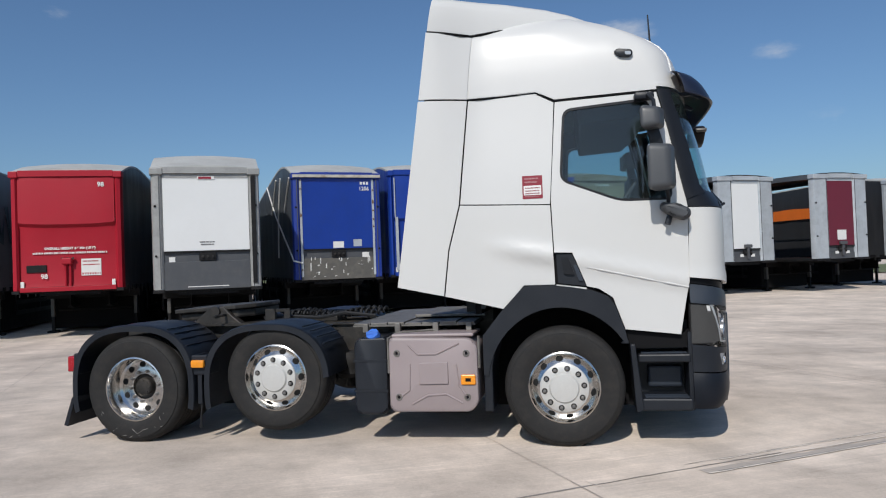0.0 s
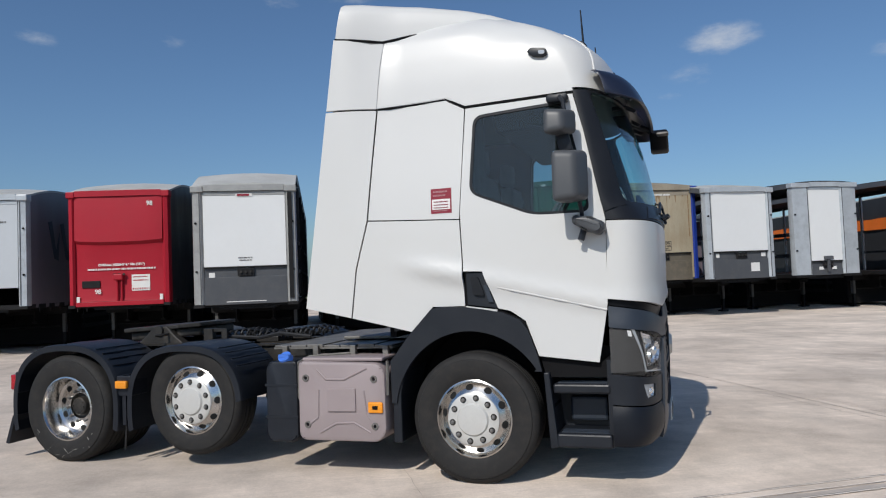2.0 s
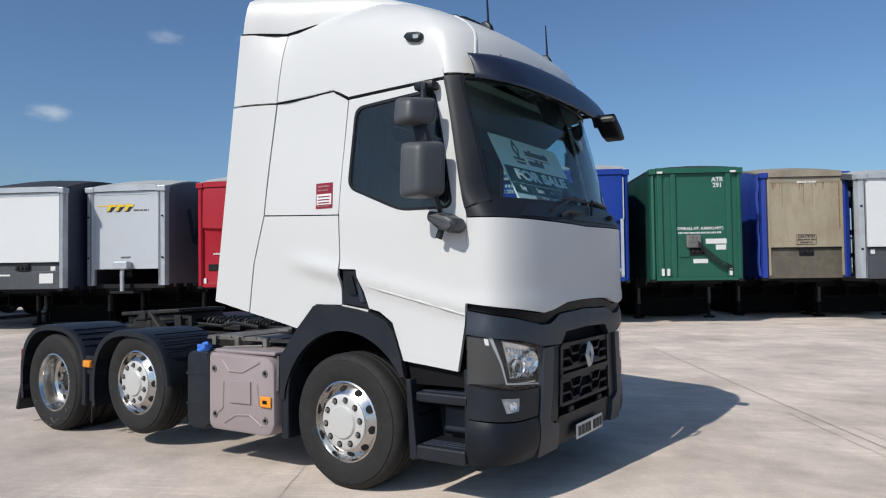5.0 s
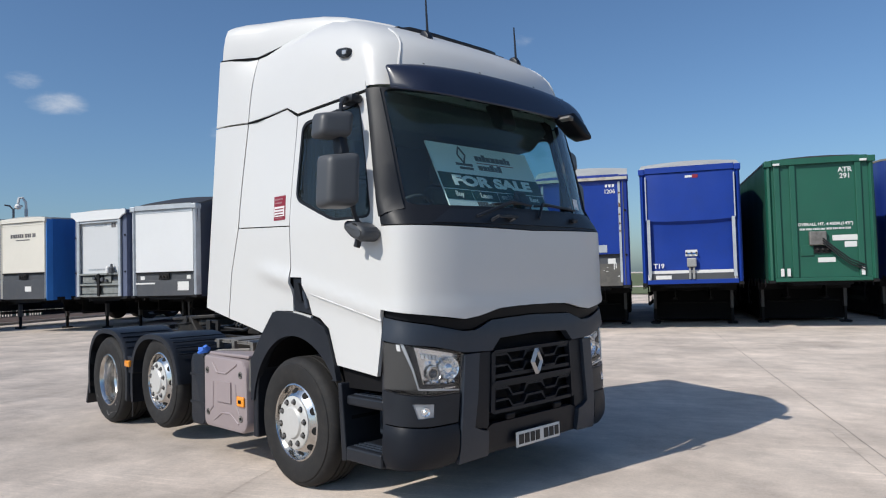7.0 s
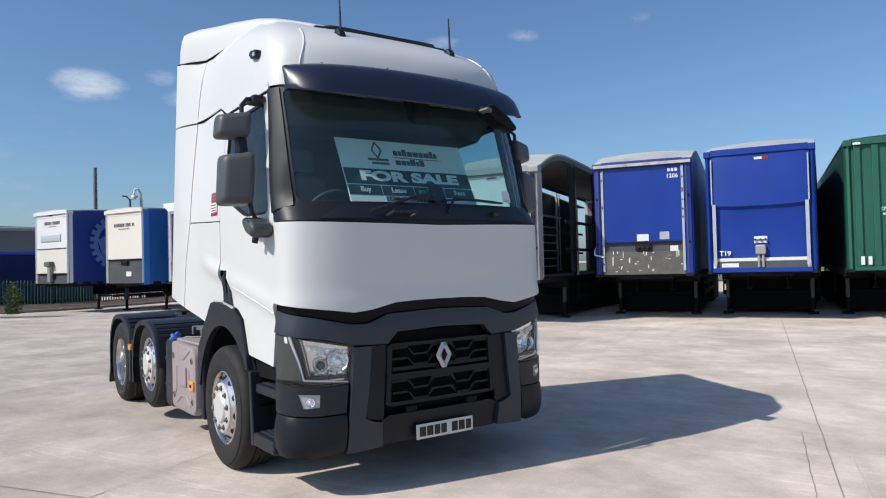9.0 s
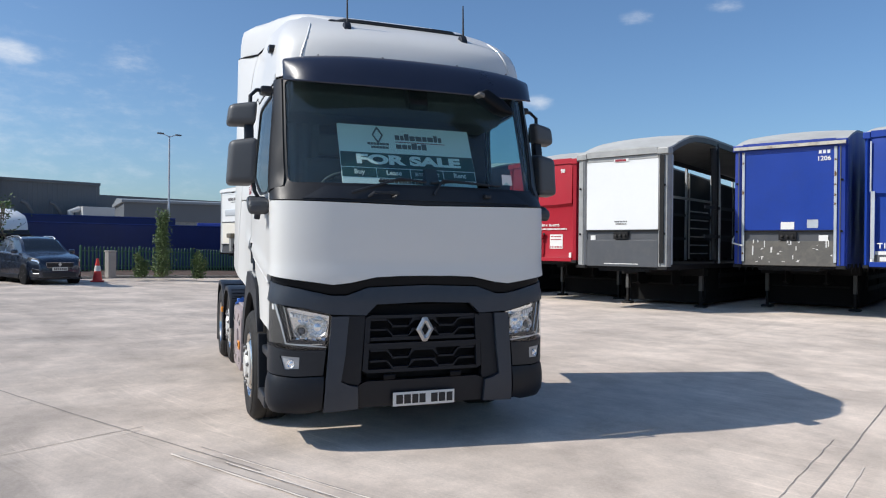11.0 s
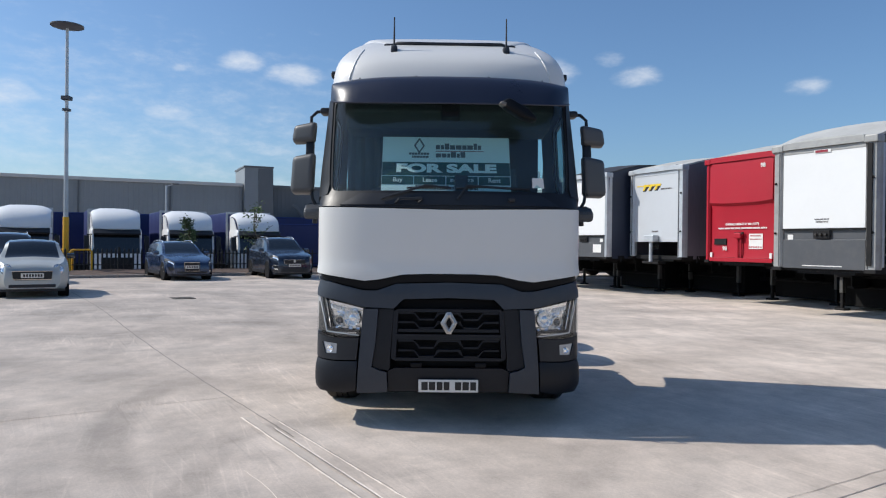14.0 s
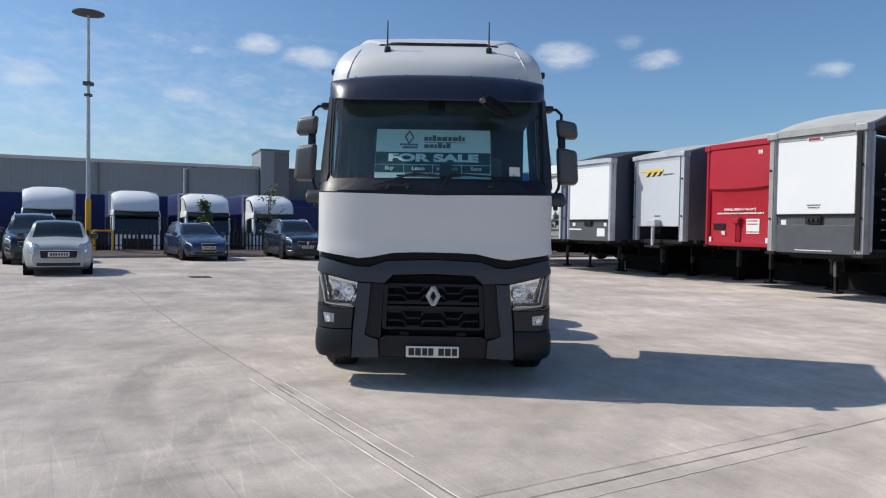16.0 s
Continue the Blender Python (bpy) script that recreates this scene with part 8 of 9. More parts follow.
# sale board inside the windscreen
bd = thing("sale_board", "white and green sale board leaning inside the windscreen on the dashboard", "sign", Matrix())
_p0, _p1 = Vector((1.105, 0, 2.075)), Vector((0.845, 0, 2.605))
_up = (_p1 - _p0).normalized()
BOARD = Matrix.Translation((_p0 + _p1) / 2) @ Matrix(((0, _up.x, _up.z, 0), (1, _up.y, 0, 0), (0, _up.z, -_up.x, 0), (0, 0, 0, 1)))
BOARD = BOARD @ Matrix.Translation((-0.031, 0, 0)) @ Matrix.Diagonal((0.95, 1, 1, 1))
bd.matrix_world = BOARD
_h = (_p1 - _p0).length
part("board", box(-0.615, 0.615, -_h / 2, _h / 2, -0.006, 0.006), M_BOARD, bd)
part("green_band", box(-0.612, 0.612, -0.122, 0.02, 0.006, 0.0085), M_SIGNGREEN, bd)
for i in range(4):
    part("green_field", box(-0.612 + 0.307 * i, -0.612 + 0.307 * i + 0.299, -0.217, -0.130, 0.006, 0.0085), M_SIGNGREEN, bd)
writing("FOR SALE", 0.118, M_BOARD, bd, Matrix.Translation((0, -0.051, 0.0125)), stretch=1.9, bold=0.006)
for i, word in enumerate(("Buy", "Lease", "", "Rent")):
    if word:
        writing(word, 0.062, M_STICKERWHITE, bd, Matrix.Translation((-0.462 + 0.307 * i, -0.172, 0.0125)), bold=0.0012)


def print_row(x0, x1, y0, size, mt=M_LABELDARK, rise=0.4):
    """Unreadable words: narrow upright bars, some of them taller."""
    random.seed(int(x0 * 1000 + y0 * 77))
    bm = bmesh.new()
    c = x0
    while c < x1 - size * 0.3:
        k = min(random.choice((0.7, 0.9, 1.1, 1.2)) * size, x1 - c)
        up = size * (1 + (rise if random.random() < 0.3 else 0))
        merge(bm, box(c, c + k, y0 - size / 2, y0 - size / 2 + up, 0.006, 0.0085))
        c += k + size * 0.16
    return part("print_bar", bm, mt, bd, kind="stuff")


print_row(-0.1, 0.36, 0.185, 0.046), print_row(-0.1, 0.19, 0.095, 0.042), print_row(-0.36, -0.16, 0.112, 0.022, rise=0), print_row(-0.33, -0.17, 0.078, 0.022, rise=0)
print_row(0.04, 0.27, -0.172, 0.034, M_STICKERWHITE), print_row(-0.29, 0.3, -0.252, 0.03)
part("underline", box(-0.1, 0.37, 0.138, 0.144, 0.006, 0.0085), M_STICKERRED, bd)
dm = bmesh.new()
for s0 in (0.075,):
    for a, b in (((0, s0), (-s0 * 0.6, 0)), ((-s0 * 0.6, 0), (0, -s0)), ((0, -s0), (s0 * 0.6, 0)), ((s0 * 0.6, 0), (0, s0))):
        merge(dm, tube([(a[0] - 0.26, a[1] + 0.2, 0.007), (b[0] - 0.26, b[1] + 0.2, 0.007)], 0.008, 5))
part("diamond_mark", dm, M_LABELDARK, bd)


# ---- the far side of the yard: kerb, verge, fence, cars, trucks, warehouse ----
def kerb_at(s, off=0.0):
    """s metres along the kerb, off metres behind it."""
    a = radians(124)
    x, y = -21.7 + math.cos(a) * s - math.sin(a) * off, -9.6 + math.sin(a) * s + math.cos(a) * off
    return Vector((x, y, lie(x, y) if off < 3.6 else 0.2))


K0, K1 = -50, 26
bm = bmesh.new()
for k in range(K0, K1):
    q = [kerb_at(k + 0.01), kerb_at(k + 0.99), kerb_at(k + 0.99, 0.15), kerb_at(k + 0.01, 0.15)]
    lo = [bm.verts.new((*p.xy, p.z - 0.04)) for p in q]
    hi = [bm.verts.new((*p.xy, p.z + 0.11)) for p in q]
    bm.faces.new(hi), bm.faces.new(lo[::-1])
    for i in range(4):
        bm.faces.new((lo[i], lo[(i + 1) % 4], hi[(i + 1) % 4], hi[i]))
structure("kerb", bm, M_KERB, "pale concrete kerb at the yard's edge", "kerb")
bm = bmesh.new()
g = []
for k in range(K0, K1 + 1, 1):
    g.append([bm.verts.new((*kerb_at(k, o).xy, kerb_at(k, min(o, 3.5)).z + z + (random.uniform(-0.03, 0.05) if 0.2 < o < 3.5 else 0))) for o, z in ((0.15, 0.09), (0.8, 0.14), (1.6, 0.18), (2.4, 0.2), (3.5, 0.18), (4.6, -0.9))])
for a, b in zip(g, g[1:]):
    for i in range(5):
        f = bm.faces.new((a[i], b[i], b[i + 1], a[i + 1]))
        f.material_index = 0
structure("verge", bm, [M_MULCH], "dark bark-mulch verge behind the kerb", "verge", 60)

M_FENCE = paint("black_fence_paint", (0.014, 0.015, 0.016), 0.5, 0.1, 0.2, 6)
M_FENCEGREEN = paint("green_fence_paint", (0.035, 0.105, 0.07), 0.5, 0.1, 0.2, 6)
for nm, s0, s1, mt, tall in (("black_palisade_fence", -30, 6.5, M_FENCE, 0.90), ("green_palisade_fence", 6.6, 26, M_FENCEGREEN, 1.08)):
    off = 2.6
    fe = thing(nm, "black steel palisade fence on the verge" if "black" in nm else "green steel palisade fence beyond the yard", "fence", Matrix())
    pale_mesh = None
    src = bmesh.new()
    merge(src, prism([(-0.035, 0), (0.035, 0), (0.035, tall - 0.08), (0, tall), (-0.035, tall - 0.08)], -0.012, 0.012, "y"))
    pale_mesh = finish(src, "pale", mt)
    n = int((s1 - s0) / 0.17)
    for k in range(n):
        p = kerb_at(s0 + 0.17 * k, off)
        share("pale", pale_mesh, fe, Matrix.Translation((p.x, p.y, p.z + 0.2)) @ pose(0, 0, 0, 0, 0, 124))
    for zz in (0.42, tall):
        part("fence_rail", tube([(*q.xy, q.z + zz) for q in (kerb_at(s0 + (s1 - s0) * j / 16, off - 0.03) for j in range(17))], 0.025, 4), mt, fe)
    post = finish(box(-0.04, 0.04, -0.06, 0.02, 0.2, tall + 0.35), "fence_post", mt)
    for k in range(int((s1 - s0) / 2.75) + 1):
        p = kerb_at(s0 + 2.75 * k, off + 0.05)
        share("fence_post", post, fe, Matrix.Translation((p.x, p.y, p.z - 0.1)) @ pose(0, 0, 0, 0, 0, 124))


def lamp_mast(p, height, label, base=True):
    t = thing("lamp_mast", label, "lamp post", pose(p[0], p[1], lie(p[0], p[1]) + 0.1))
    part("mast", tube([(0, 0, 0), (0, 0, height * 0.5), (0, 0, height)], 0.1, 12, 0.055), M_TRAILALU, t, smooth=True)
    part("lamp_head", lathe([(0.0, 0.12), (0.25, 0.1), (0.62, 0.02), (0.62, -0.03), (0.3, -0.08), (0.0, -0.1)], 24, "z"), M_TRAILGREY, t, smooth=40, m=Matrix.Translation((0, 0, height)))
    part("collar", box(-0.16, 0.16, -0.16, 0.16, height * 0.70, height * 0.70 + 0.15), M_TRAILGREY, t)
    part("clamp", box(-0.12, 0.12, -0.12, 0.12, height * 0.655, height * 0.665), M_TRAILGREY, t)
    return t


M_SAFETY = paint("yellow_guard_paint", (0.72, 0.38, 0.02), 0.45, 0, 0.1, 5)
mast = lamp_mast((-21.6, -14.9), 9.95, "tall grey lamp mast with a flat round head")
part("sleeve", tube([(0, 0, 0), (0, 0, 2.25)], 0.115, 14), M_SAFETY, mast, "yellow-painted lower mast", smooth=True)
guard = thing("bollard_guard", "yellow tubular guard rail round the lamp mast", "guard rail", pose(-21.6, -14.9, lie(-21.6, -14.9), 0, 0, 34))
part("hoop", tube([(0.4, 0.1, 0), (0.4, 0.1, 0.95), (0.4, 0.18, 1.03), (0.4, 0.82, 1.03), (0.4, 0.9, 0.95), (0.4, 0.9, 0)], 0.04, 8), M_SAFETY, guard, smooth=True)
part("hoop", tube([(-0.4, -0.9, 0.0), (-0.4, -0.9, 0.95), (-0.4, -0.82, 1.03), (-0.4, 0.22, 1.03), (-0.4, 0.3, 0.95), (-0.4, 0.3, 0.0)], 0.04, 8), M_SAFETY, guard, smooth=True)


# warehouse: long ribbed wall with a lighter roof edge and a square stair tower
M_CLAD = paint("grey_ribbed_cladding", (0.215, 0.238, 0.258), 0.55, 0.1, 0.08, 0.2, 2, 0, 0, (0.17, 0.18, 0.18), 0.3)
M_CLADDARK = paint("dark_cladding_and_shade", (0.115, 0.125, 0.137), 0.55, 0.1, 0.08, 0.3, 2)
M_ROOFEDGE = paint("pale_roof_edge", (0.46, 0.47, 0.47), 0.5, 0, 0.05, 1)
WH = thing("warehouse", "long low grey-clad warehouse with a square tower", "building", pose(-79.2, -21, -0.5, 0, 0, -66))


def ribbed_wall(x0, x1, z0, z1, y=0.0, pitch=0.5):
    bm = bmesh.new()
    n = int((x1 - x0) / pitch)
    row = []
    for k in range(n + 1):
        for dx, dy in ((0, 0), (0.32, 0), (0.36, 0.018), (0.46, 0.018)):
            row.append((x0 + k * pitch + dx * pitch / 0.5, y + dy))
    lo, hi = [bm.verts.new((*p, z0)) for p in row], [bm.verts.new((*p, z1)) for p in row]
    for i in range(len(row) - 1):
        bm.faces.new((lo[i], lo[i + 1], hi[i + 1], hi[i]))
    return bm


# local +Y faces the yard
part("wall", ribbed_wall(1.9, 75, 0, 8.75, 0), M_CLAD, WH)
part("wall_core", box(-40, 75, -30, -0.75, 0, 7.6), M_CLADDARK, WH)
part("roof_edge", box(1.9, 75.2, -30, 0.3, 8.75, 9.1), M_ROOFEDGE, WH)
part("dark_wall", ribbed_wall(-12.4, -1.6, 0, 8.8, -0.6), M_CLADDARK, WH)
part("dark_roof_edge", box(-12.4, -1.6, -30, -0.3, 8.8, 9.1), M_CLADDARK, WH)
part("end_wall", ribbed_wall(-40, -12.5, 0, 7.6, -1.0), M_CLADDARK, WH)
part("end_roof_edge", box(-40, -12.5, -30, -0.8, 7.6, 7.8), M_CLADDARK, WH)
tower = part("tower", box(-1.5, 1.8, -6, 0.9, 0, 11.0), M_CLAD, WH, "square grey stair tower")
part("tower_cap", box(-1.6, 1.9, -6.1, 1.0, 11.0, 11.2), M_CLADDARK, tower)
# dark sheet over part of the tower front paints its shaded face
part("dark_cladding_and_shade", box(-1.55, 0.2, 0.9, 0.95, 0, 10.9), M_CLADDARK, tower)
for xx in (-8.2, -5.4):
    part("flue_pipe", tube([(xx, -0.2, 4.6), (xx + 0.2, 0.6, 5.4), (xx + 0.9, 0.6, 6.4), (xx + 1.4, 0.6, 6.6)], 0.2, 10), M_CLADDARK, WH, smooth=True)
part("plant_unit", box(-13.5, -9.6, 0, 2.5, 0, 6.2, 0.05), M_ROOFEDGE, WH)
part("plant_duct", tube([(-8.9, 1.5, 4.4), (-8.6, 1.5, 5.6), (-9.6, 1.5, 5.9)], 0.35, 10), M_ROOFEDGE, WH, smooth=True)
part("plant_unit", box(-7.4, -2.2, 0, 2.5, 0, 4.7, 0.05), M_CLAD, WH)
for xx in (10, 19.4, 31, 44):
    part("down_pipe", tube([(xx, 0.15, 0), (xx, 0.15, 8.7)], 0.09, 6), M_CLADDARK, WH)


# trucks parked behind the fence, nose to the yard
M_TRUCKGLASS = paint("dark_truck_glass", (0.012, 0.016, 0.02), 0.08, 0, 0.1, 2, 20, 0, 0.5)
M_TRUCKWHITE = paint("bright_white_cab", (0.80, 0.80, 0.79), 0.35, 0, 0.03, 1.0, 8, 0, 0.2)
M_FARBLUE = paint("far_blue_curtain", (0.014, 0.024, 0.115), 0.5, 0, 0.2, 0.8, 8, 0.2)


def parked_truck(x, y, h, label, tall=3.7, trailer_len=4.2):
    """Tractor with wind deflector and a blue curtain-sided trailer; the nose is at the local origin, facing +X."""
    t = thing("parked_truck", label, "truck", pose(x, y, -0.65, 0, 0, h) @ Matrix.Diagonal((1, 0.88, 1, 1)), "trucks behind the fence")
    cab = part("cab", prism([(0.0, 0.5), (0.05, 1.2), (-0.02, 1.75), (-0.28, 2.75), (-0.5, 2.85), (-2.0, 2.85), (-2.0, 0.9), (-1.2, 0.5)], -1.2, 1.2, "y", 0.07), M_TRUCKWHITE, t, "white truck cab", smooth=40)
    part("windscreen", prism([(0.03, 1.72), (-0.21, 2.62), (-0.25, 2.62), (-0.02, 1.72)], -1.08, 1.08, "y"), M_TRUCKGLASS, cab)
    part("sun_visor", prism([(-0.26, 2.62), (0.06, 2.52), (0.08, 2.6), (-0.24, 2.8)], -1.12, 1.12, "y", 0.015), M_GLOSSBLACK, cab)
    part("grille", box(0.0, 0.07, -0.75, 0.75, 0.75, 1.5, 0.02), M_GLOSSBLACK, cab)
    part("bumper", box(-0.4, 0.14, -1.2, 1.2, 0.28, 0.74, 0.06), M_GREYPLASTIC, cab)
    for s in (-1, 1):
        part("headlamp", box(0.03, 0.12, s * 0.98 - 0.2, s * 0.98 + 0.2, 0.78, 1.0, 0.03), M_REFLECTOR, cab)
        part("mirror", box(-0.2, -0.02, s * 1.42 - 0.12, s * 1.42 + 0.12, 1.85, 2.5, 0.04), M_BLACKPLASTIC, cab)
        part("mirror_arm", tube([(-0.1, s * 1.18, 2.55), (-0.1, s * 1.42, 2.52)], 0.025, 6), M_BLACKPLASTIC, cab)
        part("side_window", box(-1.35, -0.42, s * 1.203 - 0.006, s * 1.203 + 0.006, 1.8, 2.5), M_TRUCKGLASS, cab)
        share("wheel", TRAILER_WHEEL, t, Matrix.Translation((-1.0, s * 1.2, 0.5)) @ pose(0, 0, 0, 0, 0, 180 if s > 0 else 0))
        share("wheel", TRAILER_WHEEL, t, Matrix.Translation((-4.2, s * 1.2, 0.5)) @ pose(0, 0, 0, 0, 0, 180 if s > 0 else 0))
    # wind deflector with a hollow, lit top
    def defl(u, v):
        w = 1.04 + 0.08 * v
        x = -0.30 - 1.55 * v ** 1.7
        z = 2.80 + (tall - 2.80) * (1 - (1 - v) ** 2.2)
        return Vector((x + 0.16 * (1 - u * u) * (1 - v), u * w * 1.08, z - 0.24 * abs(u) ** 5 * v - 0.10 * (1 - u * u) * v * (1 - v)))
    part("wind_deflector", sheet(defl, [-1, -0.95, -0.85, -0.6, -0.3, 0, 0.3, 0.6, 0.85, 0.95, 1], [0, 0.06, 0.15, 0.3, 0.5, 0.75, 1.0], (-0.04, 0, -0.04)), M_TRUCKWHITE, t, "white roof wind deflector", smooth=50)
    for s in (-1, 1):
        part("deflector_side", prism([(-0.6, 2.84), (-1.98, 2.84), (-1.98, tall - 0.25), (-1.2, tall - 0.35)], s * 1.14 - 0.02, s * 1.14 + 0.02, "y"), M_TRUCKWHITE, t)
    part("chassis", box(-5.5, -0.3, -0.45, 0.45, 0.6, 0.95), M_CHASSIS, t)
    if trailer_len:
        tr = part("trailer_body", box(-2.5 - trailer_len, -2.45, -1.25, 1.25, 1.15, 3.75, 0.03), M_FARBLUE, t, "dark blue curtain-sided body")
        part("body_frame", boxes((-2.46, -2.42, -1.27, -1.15, 1.1, 3.78), (-2.46, -2.42, 1.15, 1.27, 1.1, 3.78), (-2.46, -2.42, -1.15, 1.15, 3.66, 3.78)), M_TRAILALU, tr)
    return t


for cx, cy, lab, tl in ((-23.6, -17.7, "white truck with wind deflector behind the fence", 3.85), (-25.2, -14.4, "white truck with roof deflector nosing up to the fence", 3.8), (-26.3, -11.4, "white truck parked nose-out behind the fence", 3.75), (-27.2, -8.4, "white truck parked behind a young tree and the fence", 3.75), (-21.6, -21.4, "white truck at the far end behind the fence", 3.85)):
    parked_truck(cx, cy, 28, lab, tl)

# long blue curtain trailers standing across behind the trucks
for bx, by, ln, hd, top in ((-34.0, -2.4, 13.6, 113, 3.2), (-32.4, -22.0, 13.6, 111, 3.75), (-37.6, -8.6, 13.6, 109, 3.75)):
    bt = thing("blue_trailer", "long dark blue curtain-sided trailer behind the fence", "trailer", pose(bx, by, -0.65, 0, 0, hd))
    part("body", box(-ln / 2, ln / 2, -1.25, 1.25, 1.0, top, 0.03), M_FARBLUE, bt)
    part("roof_rail", boxes((-ln / 2, ln / 2, -1.27, -1.2, top, top + 0.05), (-ln / 2, ln / 2, 1.2, 1.27, top, top + 0.05)), M_CURTNAVY, bt)
    part("chassis", box(-ln / 2 + 0.2, ln / 2 - 0.2, -0.6, 0.6, 0.6, 0.98), M_CHASSIS, bt)
    for sx in (-1, 1):
        for yy in (2.2, 3.5):
            share("wheel", TRAILER_WHEEL, bt, Matrix.Translation((-yy, sx * 1.22, 0.5)) @ pose(0, 0, 0, 0, 0, 180 if sx > 0 else 0))
    part("side_guard", boxes((-1, ln / 2 - 1, -1.25, -1.2, 0.5, 0.9), (-1, ln / 2 - 1, 1.2, 1.25, 0.5, 0.9)), M_CHASSIS, bt)


# ---- parked cars ----
M_CARBLUE = paint("blue_car_paint", (0.018, 0.036, 0.085), 0.25, 0.2, 0.05, 1, 300, 0, 0.8)
M_CARSLATE = paint("slate_blue_car_paint", (0.02, 0.028, 0.046), 0.25, 0.2, 0.05, 1, 300, 0, 0.8)
M_CARSILVER = paint("silver_car_paint", (0.40, 0.42, 0.41), 0.38, 0.15, 0.04, 1, 300, 0, 0.3)
M_CARBLACK = paint("black_car_paint", (0.015, 0.016, 0.02), 0.2, 0.2, 0.05, 1, 300, 0, 0.8)

def car(name, label, x, y, h, length, width, height, paint_m, kind, roof_m=None):
    """A car whose nose is at the local origin, facing +X."""
    c = thing(name, label, "car", pose(x, y, lie(x - length / 2 * math.cos(radians(h)), y - length / 2 * math.sin(radians(h))), 0, 0, h) @ Matrix.Diagonal((0.95, 0.93, 1, 1)), "parked cars")
    L, W, H = length, width / 2, height
    # top line, shoulder line, and the stations of screen foot, screen top, rear glass top and foot
    if kind == "estate":
        top = [(0, 0.56), (0.05, 0.645), (0.18, 0.72), (0.6, 0.83), (1.15, 0.925), (1.3, 0.95), (1.75, 1.20), (2.12, H - 0.045), (2.6, H), (3.3, H - 0.01), (3.9, H - 0.06), (4.2, H - 0.15), (4.4, 1.02), (L - 0.03, 0.90), (L, 0.72)]
        belt, glass = [(0, 0.70), (1.3, 0.905), (L, 0.97)], (1.28, 2.12, 4.16, 4.4)
    elif kind == "suv":
        top = [(0, 0.66), (0.05, 0.80), (0.2, 0.90), (0.7, 1.00), (1.1, 1.06), (1.25, 1.09), (1.6, 1.32), (2.0, H - 0.06), (2.5, H), (3.3, H - 0.02), (3.75, H - 0.09), (4.05, H - 0.2), (L - 0.12, 1.12), (L - 0.03, 0.98), (L, 0.75)]
        belt, glass = [(0, 0.82), (1.25, 1.03), (L, 1.13)], (1.22, 2.0, 3.9, L - 0.15)
    else:
        top = [(0, 0.56), (0.04, 0.70), (0.14, 0.80), (0.5, 0.90), (0.95, 0.965), (1.1, 0.985), (1.4, 1.22), (1.62, H - 0.05), (2.05, H), (2.8, H - 0.01), (3.2, H - 0.05), (3.45, H - 0.14), (L - 0.1, 1.0), (L - 0.02, 0.9), (L, 0.6)]
        belt, glass = [(0, 0.74), (1.1, 0.93), (L, 0.97)], (1.08, 1.64, 3.4, L - 0.12)
    g0, g1, g2, g3 = glass

    def surf(xx, v):
        """A point on the right half of the shell: xx from the nose, v from the sill (1) to the middle of the roof (11)."""
        zt = curve_table(top, xx)
        sh = min(lerp_table(belt, xx), zt - 0.035)
        cab = min(1.0, max(0.0, (zt - sh - 0.04) / 0.4))
        plan = 1 - 0.26 * (1 - smooth_step(0, 0.75, xx)) ** 2 - 0.14 * smooth_step(L - 0.7, L, xx) ** 2
        lift = 0.05 * (1 - smooth_step(0, 0.25, xx)) + 0.08 * smooth_step(L - 0.4, L, xx)
        rows = [(0.0, 0.19 + lift), (0.88, 0.19 + lift), (0.965, 0.27 + lift), (1.0, 0.42), (1.0, 0.42 + (sh - 0.42) * 0.5), (0.985, sh - 0.07), (0.955, sh - 0.004), (0.935 - 0.01 * cab, sh + 0.02), (0.88 - 0.13 * cab, sh + (zt - sh) * 0.82), (0.76 - 0.12 * cab, zt - 0.02), (0.35, zt), (0.0, zt + 0.01)]
        i = min(int(v), 10)
        (ya, za), (yb, zb) = rows[i], rows[i + 1]
        t = v - i
        return Vector((-xx, (ya + (yb - ya) * t) * W * plan, za + (zb - za) * t))

    xs = sorted({round(q, 3) for q in [0, 0.015, 0.04, 0.08, 0.14] + [0.2 + (L - 0.4) * k / 44 for k in range(45)] + [L - 0.12, L - 0.05, L - 0.02, L, g0, g1, g2, g3]})
    shells = {"body": bmesh.new(), "roof": bmesh.new(), "glass": bmesh.new()}
    made = {k: {} for k in shells}

    def vert(kind_, xx, v, s):
        key = (xx, v, s if 0 < v < 11 else 1)
        if key not in made[kind_]:
            p = surf(xx, v)
            made[kind_][key] = shells[kind_].verts.new((p.x, s * p.y, p.z))
        return made[kind_][key]
    mid = (g1 + g2) / 2
    for xa, xb in zip(xs, xs[1:]):
        xm = (xa + xb) / 2
        for v in range(11):
            which = "body"
            if v >= 9 and (g0 < xm < g1 or g2 < xm < g3):
                which = "glass"
            elif v == 7 and g0 + 0.28 < xm < g3 - 0.16 and not abs(xm - mid) < 0.05:
                which = "glass"
            elif v >= 8 and g1 <= xm <= g2:
                which = "roof"
            for s in (1, -1):
                try:
                    shells[which].faces.new([vert(which, *q, s) for q in ((xa, v), (xb, v), (xb, v + 1), (xa, v + 1))])
                except ValueError:
                    pass
    for xe in (0, L):
        ring = [vert("body", xe, v, 1) for v in range(12)] + [vert("body", xe, v, -1) for v in range(10, 0, -1)]
        shells["body"].faces.new(ring)
    body = part("body", shells["body"], paint_m, c, smooth=32)
    part("roof", shells["roof"], roof_m or paint_m, body, smooth=32)
    part("window_glass", shells["glass"], M_TRUCKGLASS, body, "dark car glass", smooth=32)

